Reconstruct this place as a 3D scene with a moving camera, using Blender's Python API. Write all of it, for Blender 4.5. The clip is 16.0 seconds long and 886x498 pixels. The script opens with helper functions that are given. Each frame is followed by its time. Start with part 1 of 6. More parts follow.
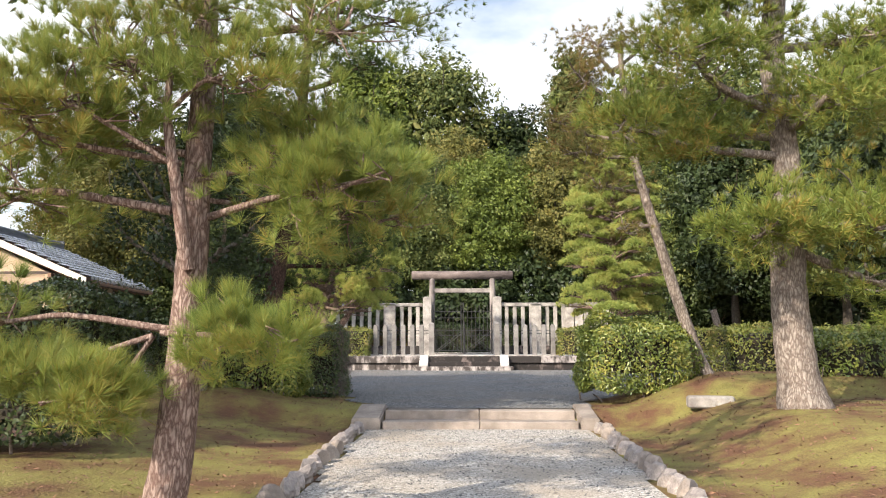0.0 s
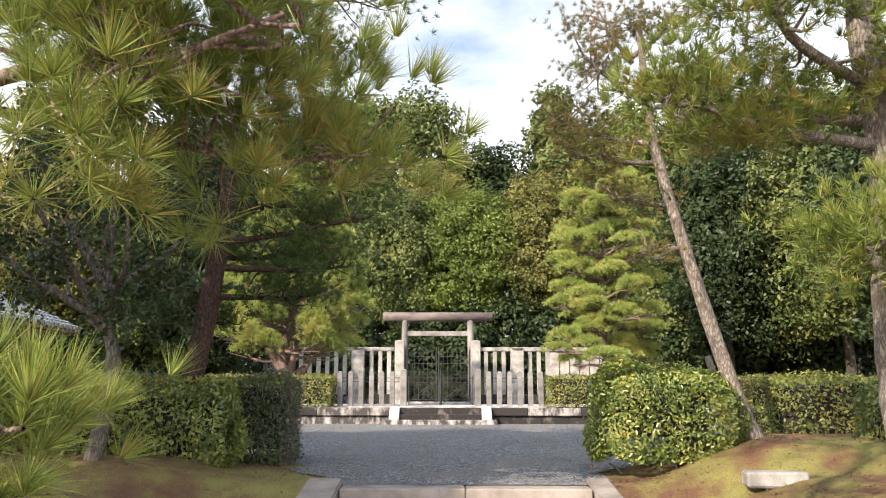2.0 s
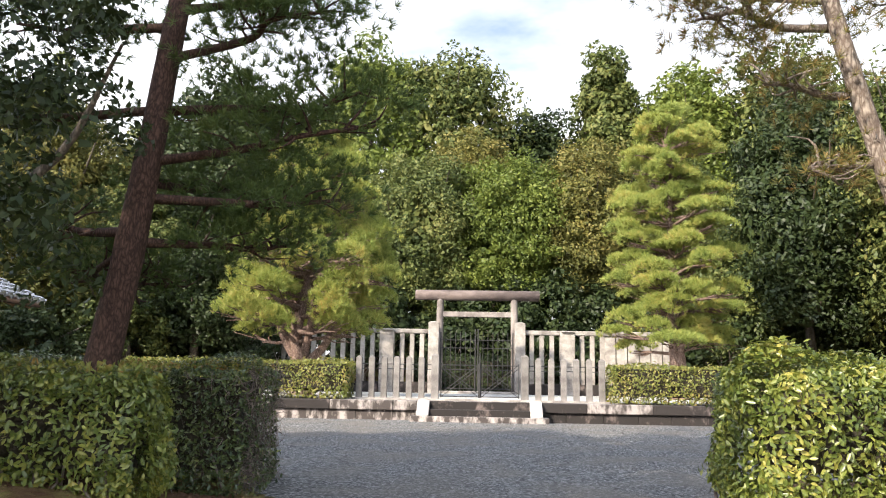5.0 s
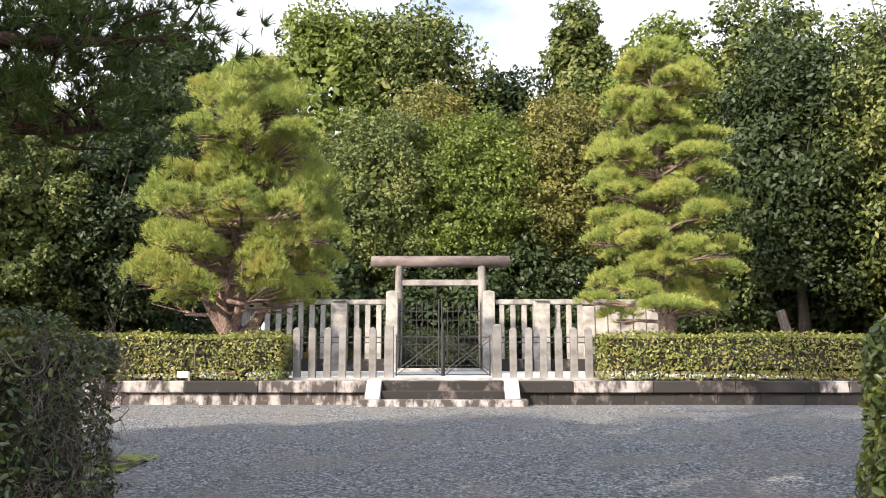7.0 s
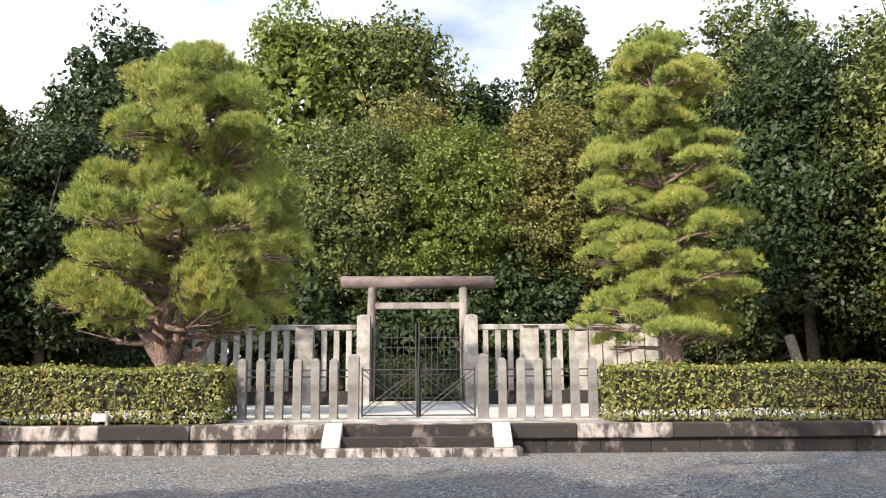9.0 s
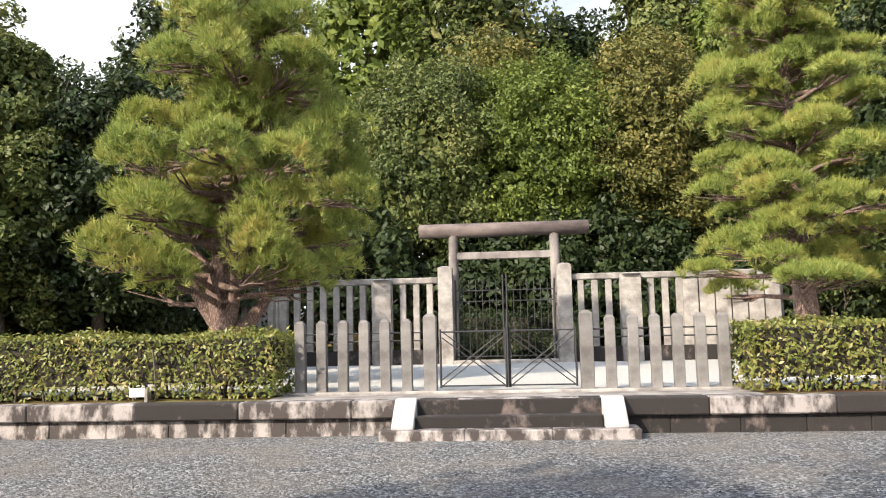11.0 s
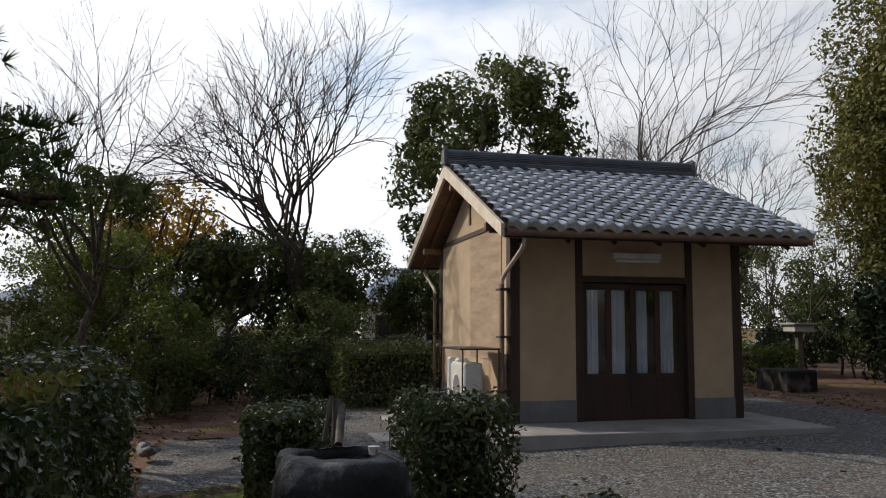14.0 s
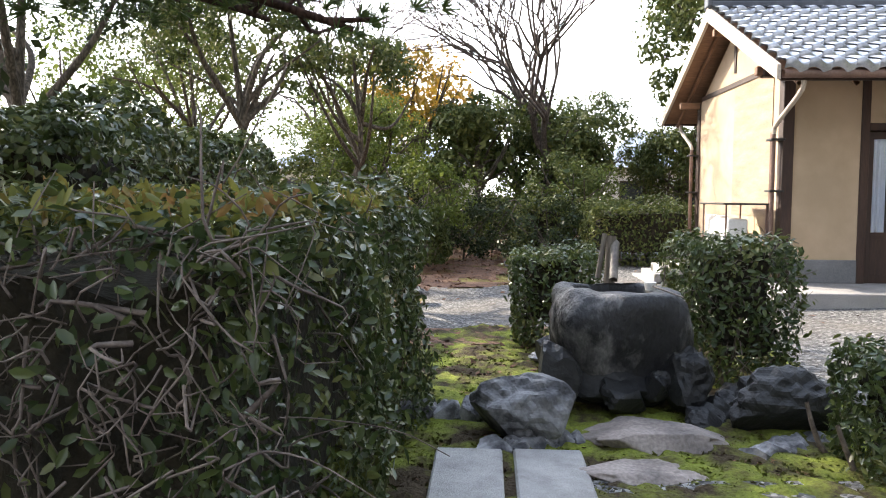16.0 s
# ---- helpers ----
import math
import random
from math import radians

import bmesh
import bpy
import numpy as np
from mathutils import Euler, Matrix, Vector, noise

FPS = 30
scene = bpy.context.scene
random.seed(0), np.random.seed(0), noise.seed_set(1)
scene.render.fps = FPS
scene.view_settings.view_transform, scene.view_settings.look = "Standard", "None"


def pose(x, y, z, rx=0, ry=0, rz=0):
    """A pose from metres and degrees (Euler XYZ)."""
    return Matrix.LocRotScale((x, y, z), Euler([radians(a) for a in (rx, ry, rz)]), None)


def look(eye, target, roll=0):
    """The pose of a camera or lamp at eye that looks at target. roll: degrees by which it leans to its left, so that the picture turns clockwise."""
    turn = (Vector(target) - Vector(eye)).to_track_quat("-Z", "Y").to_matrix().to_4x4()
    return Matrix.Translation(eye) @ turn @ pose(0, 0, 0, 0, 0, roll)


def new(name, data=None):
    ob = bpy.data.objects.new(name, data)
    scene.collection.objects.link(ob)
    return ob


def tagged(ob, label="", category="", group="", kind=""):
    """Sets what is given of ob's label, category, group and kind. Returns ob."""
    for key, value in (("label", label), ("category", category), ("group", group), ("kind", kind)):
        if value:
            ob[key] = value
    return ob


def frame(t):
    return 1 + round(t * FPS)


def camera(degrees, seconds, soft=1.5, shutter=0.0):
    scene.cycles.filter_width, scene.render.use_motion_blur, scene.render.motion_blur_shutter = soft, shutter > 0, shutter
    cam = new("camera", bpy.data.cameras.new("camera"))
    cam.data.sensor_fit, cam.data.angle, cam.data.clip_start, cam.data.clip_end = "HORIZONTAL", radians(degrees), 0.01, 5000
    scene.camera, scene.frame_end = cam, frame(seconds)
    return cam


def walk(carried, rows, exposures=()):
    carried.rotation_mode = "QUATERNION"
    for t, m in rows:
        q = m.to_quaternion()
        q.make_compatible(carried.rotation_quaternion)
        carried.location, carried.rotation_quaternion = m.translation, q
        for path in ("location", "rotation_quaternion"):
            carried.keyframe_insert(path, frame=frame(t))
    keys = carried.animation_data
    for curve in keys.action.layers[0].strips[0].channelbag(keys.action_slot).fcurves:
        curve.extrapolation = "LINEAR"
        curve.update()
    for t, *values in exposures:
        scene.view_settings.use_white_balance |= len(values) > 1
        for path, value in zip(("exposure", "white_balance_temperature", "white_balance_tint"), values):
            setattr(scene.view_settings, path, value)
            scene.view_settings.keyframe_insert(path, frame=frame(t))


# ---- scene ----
EXPOSURES = [(0.0, 0.95), (2.5, 1.1), (4.5, 1.15), (7.0, 1.15), (8.0, 1.0), (11.5, 0.92), (12.5, 0.95), (13.5, -0.28), (14.2, -0.8), (14.6, -0.85), (15.0, -0.5), (15.5, 0.75), (16.0, 1.5)]
cam = camera(57.6, 16.0, 1.1)
walk(cam, [
    (0, look((0.165, -31.254, 0.7), (0.103, -29.271, 0.952), -0.1)),
    (0.5, look((0.167, -30.406, 0.709), (0.134, -28.424, 0.976), 0.2)),
    (1, look((0.133, -29.538, 0.732), (0.132, -27.559, 1.018), 0.6)),
    (1.5, look((0.075, -28.65, 0.794), (0.084, -26.676, 1.111), 0.3)),
    (2, look((0.028, -27.783, 0.855), (0.031, -25.816, 1.217), 0.1)),
    (2.5, look((0.086, -26.901, 0.916), (0.064, -24.938, 1.299), 0.1)),
    (3, look((0.101, -26.09, 0.931), (0.057, -24.127, 1.308), -0.0)),
    (3.5, look((0.112, -25.411, 0.965), (0.041, -23.448, 1.342), 0.7)),
    (4, look((0.094, -24.706, 1.016), (0.001, -22.743, 1.389), 0.6)),
    (4.5, look((0.024, -23.907, 1.045), (-0.082, -21.94, 1.395), 1.1)),
    (7, look((0.094, -18.992, 0.987), (0.084, -17.011, 1.258), -0.0)),
    (7.5, look((0.117, -18.169, 1.086), (0.13, -16.19, 1.372), -0.1)),
    (8, look((0.146, -17.407, 1.108), (0.185, -15.434, 1.433), -0.4)),
    (8.2, look((0.165, -17.102, 1.097), (0.208, -15.132, 1.441), -0.3)),
    (10.3, look((0.161, -14.122, 1.455), (0.155, -12.135, 1.681), -0.4)),
    (10.5, look((0.157, -13.851, 1.455), (0.125, -11.862, 1.662), -0.4)),
    (11, look((0.126, -13.181, 1.447), (-0.046, -11.2, 1.66), -1.2)),
    (11.5, look((0.076, -12.565, 1.5), (-0.346, -10.625, 1.744), -2.0)),
    (12, look((-0.051, -12.0, 1.56), (-0.822, -10.178, 1.851), -1.4)),
    (12.5, pose(-0.255, -11.601, 1.583, 99.34, 1.04, 36.03)),
    (13.0, pose(-0.414, -11.409, 1.568, 98.81, 0.19, 50.75)),
    (13.5, pose(-0.582, -11.324, 1.512, 97.51, -0.26, 64.99)),
    (14.0, pose(-0.680, -11.400, 1.476, 95.43, -0.28, 76.53)),
    (14.5, pose(-0.718, -11.537, 1.424, 92.59, -0.51, 85.04)),
    (15.0, pose(-0.744, -11.653, 1.313, 90.18, -0.54, 90.36)),
    (15.5, pose(-0.752, -11.676, 1.254, 87.97, -0.39, 92.85)),
    (16.0, pose(-0.759, -11.654, 1.221, 86.19, -0.45, 93.21)),
], exposures=EXPOSURES)

# ---- world and sun ----
SUN_AZ, SUN_EL = radians(221), radians(30)      # compass from +y, clockwise: the sun stands behind and to the left of the gate's axis
sun_way = Vector((math.sin(SUN_AZ) * math.cos(SUN_EL), math.cos(SUN_AZ) * math.cos(SUN_EL), math.sin(SUN_EL)))
world = bpy.data.worlds.new("sky")
scene.world = world
world.use_nodes = True
wn, wl = world.node_tree.nodes, world.node_tree.links
wn.clear()
sky = wn.new("ShaderNodeTexSky")
sky.sky_type, sky.sun_disc, sky.sun_elevation, sky.sun_rotation = "NISHITA", False, SUN_EL, SUN_AZ
coord = wn.new("ShaderNodeTexCoord")
stretch = wn.new("ShaderNodeMapping")
stretch.inputs["Scale"].default_value = (1.6, 1.6, 4.0)
clouds = wn.new("ShaderNodeTexNoise")
clouds.inputs["Scale"].default_value, clouds.inputs["Detail"].default_value, clouds.inputs["Roughness"].default_value = 1.7, 6, 0.55
cover = wn.new("ShaderNodeValToRGB")
cover.color_ramp.elements[0].position, cover.color_ramp.elements[1].position = 0.27, 0.47
blend = wn.new("ShaderNodeMixRGB")
bright = wn.new("ShaderNodeMixRGB")
bright.blend_type = "MULTIPLY"
bright.inputs[0].default_value, bright.inputs[2].default_value = 1.0, (0.2, 0.19, 0.18, 1)
blend.inputs[2].default_value = (1.1, 1.12, 1.17, 1)
back = wn.new("ShaderNodeBackground")
back.inputs["Strength"].default_value = 0.82
wout = wn.new("ShaderNodeOutputWorld")
wl.new(coord.outputs["Generated"], stretch.inputs[0])
wl.new(stretch.outputs[0], clouds.inputs["Vector"])
wl.new(clouds.outputs["Fac"], cover.inputs[0])
# cloud lies thick towards the horizon and opens overhead
apart = wn.new("ShaderNodeSeparateXYZ")
wl.new(coord.outputs["Generated"], apart.inputs[0])
open_up = wn.new("ShaderNodeMapRange")
open_up.inputs["From Min"].default_value, open_up.inputs["From Max"].default_value = 0.3, 0.75
open_up.inputs["To Min"].default_value, open_up.inputs["To Max"].default_value = 1.0, 0.2
wl.new(apart.outputs["Z"], open_up.inputs["Value"])
thin_cloud = wn.new("ShaderNodeMath")
thin_cloud.operation = "MULTIPLY"
wl.new(cover.outputs[0], thin_cloud.inputs[0])
wl.new(open_up.outputs[0], thin_cloud.inputs[1])
wl.new(thin_cloud.outputs[0], blend.inputs[0])
wl.new(sky.outputs[0], bright.inputs[1])
wl.new(bright.outputs[0], blend.inputs[1])
# thin cloud glows round the sun
facing = wn.new("ShaderNodeVectorMath")
facing.operation, facing.inputs[1].default_value = "DOT_PRODUCT", sun_way
wl.new(coord.outputs["Generated"], facing.inputs[0])
near = wn.new("ShaderNodeMapRange")
near.inputs["From Min"].default_value, near.inputs["From Max"].default_value = -0.55, 1.0
near.inputs["To Min"].default_value, near.inputs["To Max"].default_value = 0.74, 2.2
near.interpolation_type = "SMOOTHSTEP"
wl.new(facing.outputs["Value"], near.inputs["Value"])
glow = wn.new("ShaderNodeVectorMath")
glow.operation = "SCALE"
wl.new(blend.outputs[0], glow.inputs[0])
wl.new(near.outputs[0], glow.inputs["Scale"])
wl.new(glow.outputs[0], back.inputs[0])
wl.new(back.outputs[0], wout.inputs[0])
lamp = bpy.data.lights.new("sun", "SUN")
lamp.energy, lamp.angle, lamp.color = 5.0, radians(0.6), (1.0, 0.89, 0.74)
sun = new("sun", lamp)
sun.matrix_world = look(sun_way * 60, (0, 0, 0))

# ---- materials ----
def material(name, base, dark=None, scale=4.0, rough=0.8, bump=0.3, grain=60.0, metal=0.0, amount=1.0, stretch_by=(1, 1, 1), vary=0.0, bump_scale=None, spec=0.5, edge=(0.36, 0.64)):
    """A surface with stains at one scale and grain at another; vary changes the value from piece to piece."""
    m = bpy.data.materials.new(name)
    m.use_nodes = True
    n, l = m.node_tree.nodes, m.node_tree.links
    b = n["Principled BSDF"]
    b.inputs["Roughness"].default_value, b.inputs["Metallic"].default_value = rough, metal
    b.inputs["Specular IOR Level"].default_value = spec
    tc, mp = n.new("ShaderNodeTexCoord"), n.new("ShaderNodeMapping")
    mp.inputs["Scale"].default_value = stretch_by
    l.new(tc.outputs["Object"], mp.inputs[0])
    big, small = n.new("ShaderNodeTexNoise"), n.new("ShaderNodeTexNoise")
    big.inputs["Scale"].default_value, big.inputs["Detail"].default_value, big.inputs["Roughness"].default_value = scale, 7, 0.62
    small.inputs["Scale"].default_value, small.inputs["Detail"].default_value = grain, 3
    for t in (big, small):
        l.new(mp.outputs[0], t.inputs["Vector"])
    ramp = n.new("ShaderNodeValToRGB")
    ramp.color_ramp.elements[0].position, ramp.color_ramp.elements[1].position = edge
    ramp.color_ramp.elements[0].color = (*(dark or [c * 0.6 for c in base]), 1)
    ramp.color_ramp.elements[1].color = (*base, 1)
    l.new(big.outputs["Fac"], ramp.inputs[0])
    tint = n.new("ShaderNodeMixRGB")
    tint.blend_type = "OVERLAY"
    tint.inputs[0].default_value = 0.55 * amount
    l.new(ramp.outputs[0], tint.inputs[1])
    l.new(small.outputs["Fac"], tint.inputs[2])
    colour = tint.outputs[0]
    if vary:
        info, hsv, mr = n.new("ShaderNodeObjectInfo"), n.new("ShaderNodeHueSaturation"), n.new("ShaderNodeMapRange")
        mr.inputs["To Min"].default_value, mr.inputs["To Max"].default_value = 1 - vary, 1 + vary
        l.new(info.outputs["Random"], mr.inputs["Value"])
        l.new(mr.outputs[0], hsv.inputs["Value"])
        l.new(colour, hsv.inputs["Color"])
        colour = hsv.outputs[0]
    l.new(colour, b.inputs["Base Color"])
    if bump:
        bm_ = n.new("ShaderNodeBump")
        bm_.inputs["Strength"].default_value, bm_.inputs["Distance"].default_value = bump, 0.02
        tex = small
        if bump_scale:
            tex = n.new("ShaderNodeTexNoise")
            tex.inputs["Scale"].default_value, tex.inputs["Detail"].default_value = bump_scale, 5
            l.new(mp.outputs[0], tex.inputs["Vector"])
        l.new(tex.outputs["Fac"], bm_.inputs["Height"])
        l.new(bm_.outputs[0], b.inputs["Normal"])
    return m


def gravel(name, colours, size=55.0, patch=None, dirt=0.5):
    """Pebbles: voronoi cells with a value each, raised, with broad patches of dust or leaf litter between them."""
    m = bpy.data.materials.new(name)
    m.use_nodes = True
    n, l = m.node_tree.nodes, m.node_tree.links
    b = n["Principled BSDF"]
    b.inputs["Roughness"].default_value = 0.9
    b.inputs["Specular IOR Level"].default_value = 0.25
    tc = n.new("ShaderNodeTexCoord")
    v = n.new("ShaderNodeTexVoronoi")
    v.inputs["Scale"].default_value = size
    l.new(tc.outputs["Object"], v.inputs["Vector"])
    sep = n.new("ShaderNodeSeparateColor")
    l.new(v.outputs["Color"], sep.inputs[0])
    ramp = n.new("ShaderNodeValToRGB")
    el = ramp.color_ramp.elements
    el[0].color, el[1].color = (*colours[0], 1), (*colours[-1], 1)
    for k, c in enumerate(colours[1:-1], 1):
        e = el.new(k / (len(colours) - 1))
        e.color = (*c, 1)
    l.new(sep.outputs[0], ramp.inputs[0])
    big = n.new("ShaderNodeTexNoise")
    big.inputs["Scale"].default_value, big.inputs["Detail"].default_value = 0.9, 8
    l.new(tc.outputs["Object"], big.inputs["Vector"])
    br = n.new("ShaderNodeValToRGB")
    br.color_ramp.elements[0].position, br.color_ramp.elements[1].position = 0.42, 0.66
    br.color_ramp.elements[0].color, br.color_ramp.elements[1].color = (0, 0, 0, 1), (dirt, dirt, dirt, 1)
    l.new(big.outputs["Fac"], br.inputs[0])
    mix = n.new("ShaderNodeMixRGB")
    mix.inputs[2].default_value = (*(patch or colours[0]), 1)
    l.new(br.outputs[0], mix.inputs[0])
    l.new(ramp.outputs[0], mix.inputs[1])
    l.new(mix.outputs[0], b.inputs["Base Color"])
    bump = n.new("ShaderNodeBump")
    bump.inputs["Strength"].default_value, bump.inputs["Distance"].default_value = 0.9, 0.012
    bump.invert = True
    l.new(v.outputs["Distance"], bump.inputs["Height"])
    l.new(bump.outputs[0], b.inputs["Normal"])
    return m


def foliage(name, colours, rough=0.45, through_light=0.35, patch=0.5, spec=0.4):
    """Leaves: a colour of its own for each leaf, shifted in broad patches, with light through the blade."""
    m = bpy.data.materials.new(name)
    m.use_nodes = True
    n, l = m.node_tree.nodes, m.node_tree.links
    b, out = n["Principled BSDF"], n["Material Output"]
    b.inputs["Roughness"].default_value = rough
    b.inputs["Specular IOR Level"].default_value = spec
    geo = n.new("ShaderNodeNewGeometry")
    tc = n.new("ShaderNodeTexCoord")
    big = n.new("ShaderNodeTexNoise")
    big.inputs["Scale"].default_value, big.inputs["Detail"].default_value = patch, 3
    l.new(tc.outputs["Object"], big.inputs["Vector"])
    add = n.new("ShaderNodeMath")
    add.operation = "MULTIPLY_ADD"
    add.inputs[1].default_value = 0.55
    l.new(geo.outputs["Random Per Island"], add.inputs[0])
    half = n.new("ShaderNodeMath")
    half.operation = "MULTIPLY_ADD"
    half.inputs[1].default_value, half.inputs[2].default_value = 1.1, -0.33
    l.new(big.outputs["Fac"], half.inputs[0])
    l.new(half.outputs[0], add.inputs[2])
    ramp = n.new("ShaderNodeValToRGB")
    el = ramp.color_ramp.elements
    el[0].color, el[1].color = (*colours[0], 1), (*colours[-1], 1)
    for k, c in enumerate(colours[1:-1], 1):
        e = el.new(k / (len(colours) - 1))
        e.color = (*c, 1)
    l.new(add.outputs[0], ramp.inputs[0])
    l.new(ramp.outputs[0], b.inputs["Base Color"])
    tr = n.new("ShaderNodeBsdfTranslucent")
    l.new(ramp.outputs[0], tr.inputs["Color"])
    mix = n.new("ShaderNodeMixShader")
    mix.inputs[0].default_value = through_light
    l.new(b.outputs[0], mix.inputs[1])
    l.new(tr.outputs[0], mix.inputs[2])
    l.new(mix.outputs[0], out.inputs["Surface"])
    return m


def bark(name, base, dark, plates=14.0, tall=0.35):
    """Bark in upright plates: light scales parted by dark furrows."""
    m = bpy.data.materials.new(name)
    m.use_nodes = True
    n, l = m.node_tree.nodes, m.node_tree.links
    b = n["Principled BSDF"]
    b.inputs["Roughness"].default_value = 0.95
    b.inputs["Specular IOR Level"].default_value = 0.2
    tc, mp, wob = n.new("ShaderNodeTexCoord"), n.new("ShaderNodeMapping"), n.new("ShaderNodeTexNoise")
    mp.inputs["Scale"].default_value = (1, 1, tall)
    wob.inputs["Scale"].default_value, wob.inputs["Detail"].default_value = 9, 5
    l.new(tc.outputs["Object"], mp.inputs[0])
    l.new(mp.outputs[0], wob.inputs["Vector"])
    shift = n.new("ShaderNodeMixRGB")
    shift.blend_type, shift.inputs[0].default_value = "ADD", 0.17
    l.new(mp.outputs[0], shift.inputs[1])
    l.new(wob.outputs["Color"], shift.inputs[2])
    v = n.new("ShaderNodeTexVoronoi")
    v.feature = "DISTANCE_TO_EDGE"
    v.inputs["Scale"].default_value = plates
    l.new(shift.outputs[0], v.inputs["Vector"])
    edge = n.new("ShaderNodeValToRGB")
    edge.color_ramp.elements[0].position, edge.color_ramp.elements[1].position = 0.0, 0.3
    edge.color_ramp.elements[0].color, edge.color_ramp.elements[1].color = (*dark, 1), (*base, 1)
    l.new(v.outputs["Distance"], edge.inputs[0])
    spots = n.new("ShaderNodeTexNoise")
    spots.inputs["Scale"].default_value, spots.inputs["Detail"].default_value, spots.inputs["Roughness"].default_value = 13, 8, 0.7
    l.new(tc.outputs["Object"], spots.inputs["Vector"])
    tint = n.new("ShaderNodeMixRGB")
    tint.blend_type, tint.inputs[0].default_value = "OVERLAY", 0.95
    l.new(edge.outputs[0], tint.inputs[1])
    l.new(spots.outputs["Fac"], tint.inputs[2])
    l.new(tint.outputs[0], b.inputs["Base Color"])
    bump = n.new("ShaderNodeBump")
    bump.inputs["Strength"].default_value, bump.inputs["Distance"].default_value = 1.0, 0.03
    l.new(edge.outputs[0], bump.inputs["Height"])
    l.new(bump.outputs[0], b.inputs["Normal"])
    return m


M_MOSS = material("moss_and_earth", (0.165, 0.145, 0.044), (0.1, 0.05, 0.028), 1.1, 0.95, 1.0, 45, bump_scale=30, spec=0.2, edge=(0.4, 0.6))
M_MOSS_GREEN = material("green_moss", (0.17, 0.2, 0.03), (0.05, 0.036, 0.02), 3.2, 0.95, 1.0, 60, bump_scale=40, spec=0.2, edge=(0.42, 0.6))
M_PATH = gravel("path_gravel", [(0.1, 0.092, 0.083), (0.26, 0.24, 0.215), (0.37, 0.345, 0.315), (0.55, 0.52, 0.48)], 46, (0.3, 0.25, 0.195), 0.75)
M_COURT = gravel("court_gravel", [(0.025, 0.025, 0.026), (0.08, 0.08, 0.08), (0.13, 0.128, 0.126), (0.32, 0.315, 0.305)], 36, (0.15, 0.13, 0.11), 0.6)
M_SAND = gravel("white_gravel", [(0.34, 0.33, 0.3), (0.44, 0.43, 0.4), (0.56, 0.54, 0.51)], 70, (0.46, 0.43, 0.37), 0.4)
M_STONE = material("weathered_granite", (0.34, 0.315, 0.285), (0.14, 0.122, 0.112), 2.2, 0.9, 0.35, 110, vary=0.12)
M_STAINED = material("stained_stone", (0.34, 0.3, 0.28), (0.05, 0.04, 0.036), 2.4, 0.9, 0.45, 90, stretch_by=(1.5, 1, 0.75), vary=0.15, edge=(0.45, 0.58))
# lichen stain, darkened further for the shade over the wall
M_DARKSTONE = material("dark_lichened_shaded_stone", (0.2, 0.155, 0.14), (0.018, 0.014, 0.0125), 2.2, 0.92, 0.5, 80, vary=0.2, stretch_by=(1.2, 1, 0.8), edge=(0.55, 0.74))
M_PALE = material("pale_cheek_stone", (0.46, 0.43, 0.41), (0.3, 0.28, 0.265), 2.0, 0.85, 0.25, 120)
M_STEP = material("worn_path_step", (0.28, 0.235, 0.2), (0.16, 0.13, 0.108), 2.2, 0.9, 0.35, 100)
M_TORII = material("weathered_torii_stone", (0.26, 0.23, 0.21), (0.09, 0.075, 0.07), 1.6, 0.9, 0.35, 90, stretch_by=(1, 1, 0.5))
M_ROCK = material("garden_rock", (0.3, 0.3, 0.31), (0.05, 0.05, 0.056), 4.0, 0.7, 1.0, 40, vary=0.3, bump_scale=11, edge=(0.4, 0.6))
M_ROCK_TAN = material("flat_tan_rock", (0.34, 0.29, 0.26), (0.14, 0.12, 0.11), 3.0, 0.85, 0.7, 50, vary=0.15, bump_scale=12)
# fence granite darkened: the shade over the front posts is in this colour
M_POST = material("shade_grey_fence_stone", (0.2, 0.186, 0.172), (0.1, 0.09, 0.084), 2.4, 0.9, 0.35, 110, vary=0.14)
# wet rock, blackened further to hold the shade of the basin pit
M_ROCK_WET = material("wet_shaded_black_rock", (0.032, 0.032, 0.033), (0.007, 0.007, 0.008), 3.0, 0.6, 0.9, 40, vary=0.3, bump_scale=14)
M_BASIN = material("wet_streaked_basin_stone", (0.24, 0.23, 0.225), (0.018, 0.018, 0.02), 2.6, 0.6, 1.0, 60, stretch_by=(1, 1, 0.6), bump_scale=26, edge=(0.53, 0.68))
M_SLAB = material("grey_granite_slab", (0.42, 0.41, 0.39), (0.3, 0.29, 0.275), 5.0, 0.9, 0.5, 160)
M_CONCRETE = material("concrete", (0.36, 0.34, 0.325), (0.24, 0.225, 0.215), 1.2, 0.9, 0.25, 80)
M_PLINTH = material("grey_plinth_render", (0.2, 0.2, 0.205), (0.14, 0.14, 0.145), 2.0, 0.9, 0.3, 90)
M_PLASTER = material("ochre_plaster", (0.49, 0.37, 0.255), (0.4, 0.3, 0.2), 1.3, 0.92, 0.2, 120, amount=0.4)
M_PATCH = material("weathered_plaster_patch", (0.42, 0.31, 0.215), (0.29, 0.215, 0.15), 3.0, 0.95, 0.35, 60, stretch_by=(0.5, 0.5, 3))
M_WOOD = material("dark_stained_wood", (0.055, 0.027, 0.018), (0.024, 0.012, 0.009), 2.5, 0.6, 0.25, 50, stretch_by=(1, 1, 0.15))
M_SOFFIT = material("brown_eave_boards", (0.26, 0.145, 0.085), (0.16, 0.085, 0.05), 2.0, 0.75, 0.25, 40, stretch_by=(1, 0.2, 1))
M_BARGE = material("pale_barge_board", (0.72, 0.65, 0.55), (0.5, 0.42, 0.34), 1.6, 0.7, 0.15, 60)
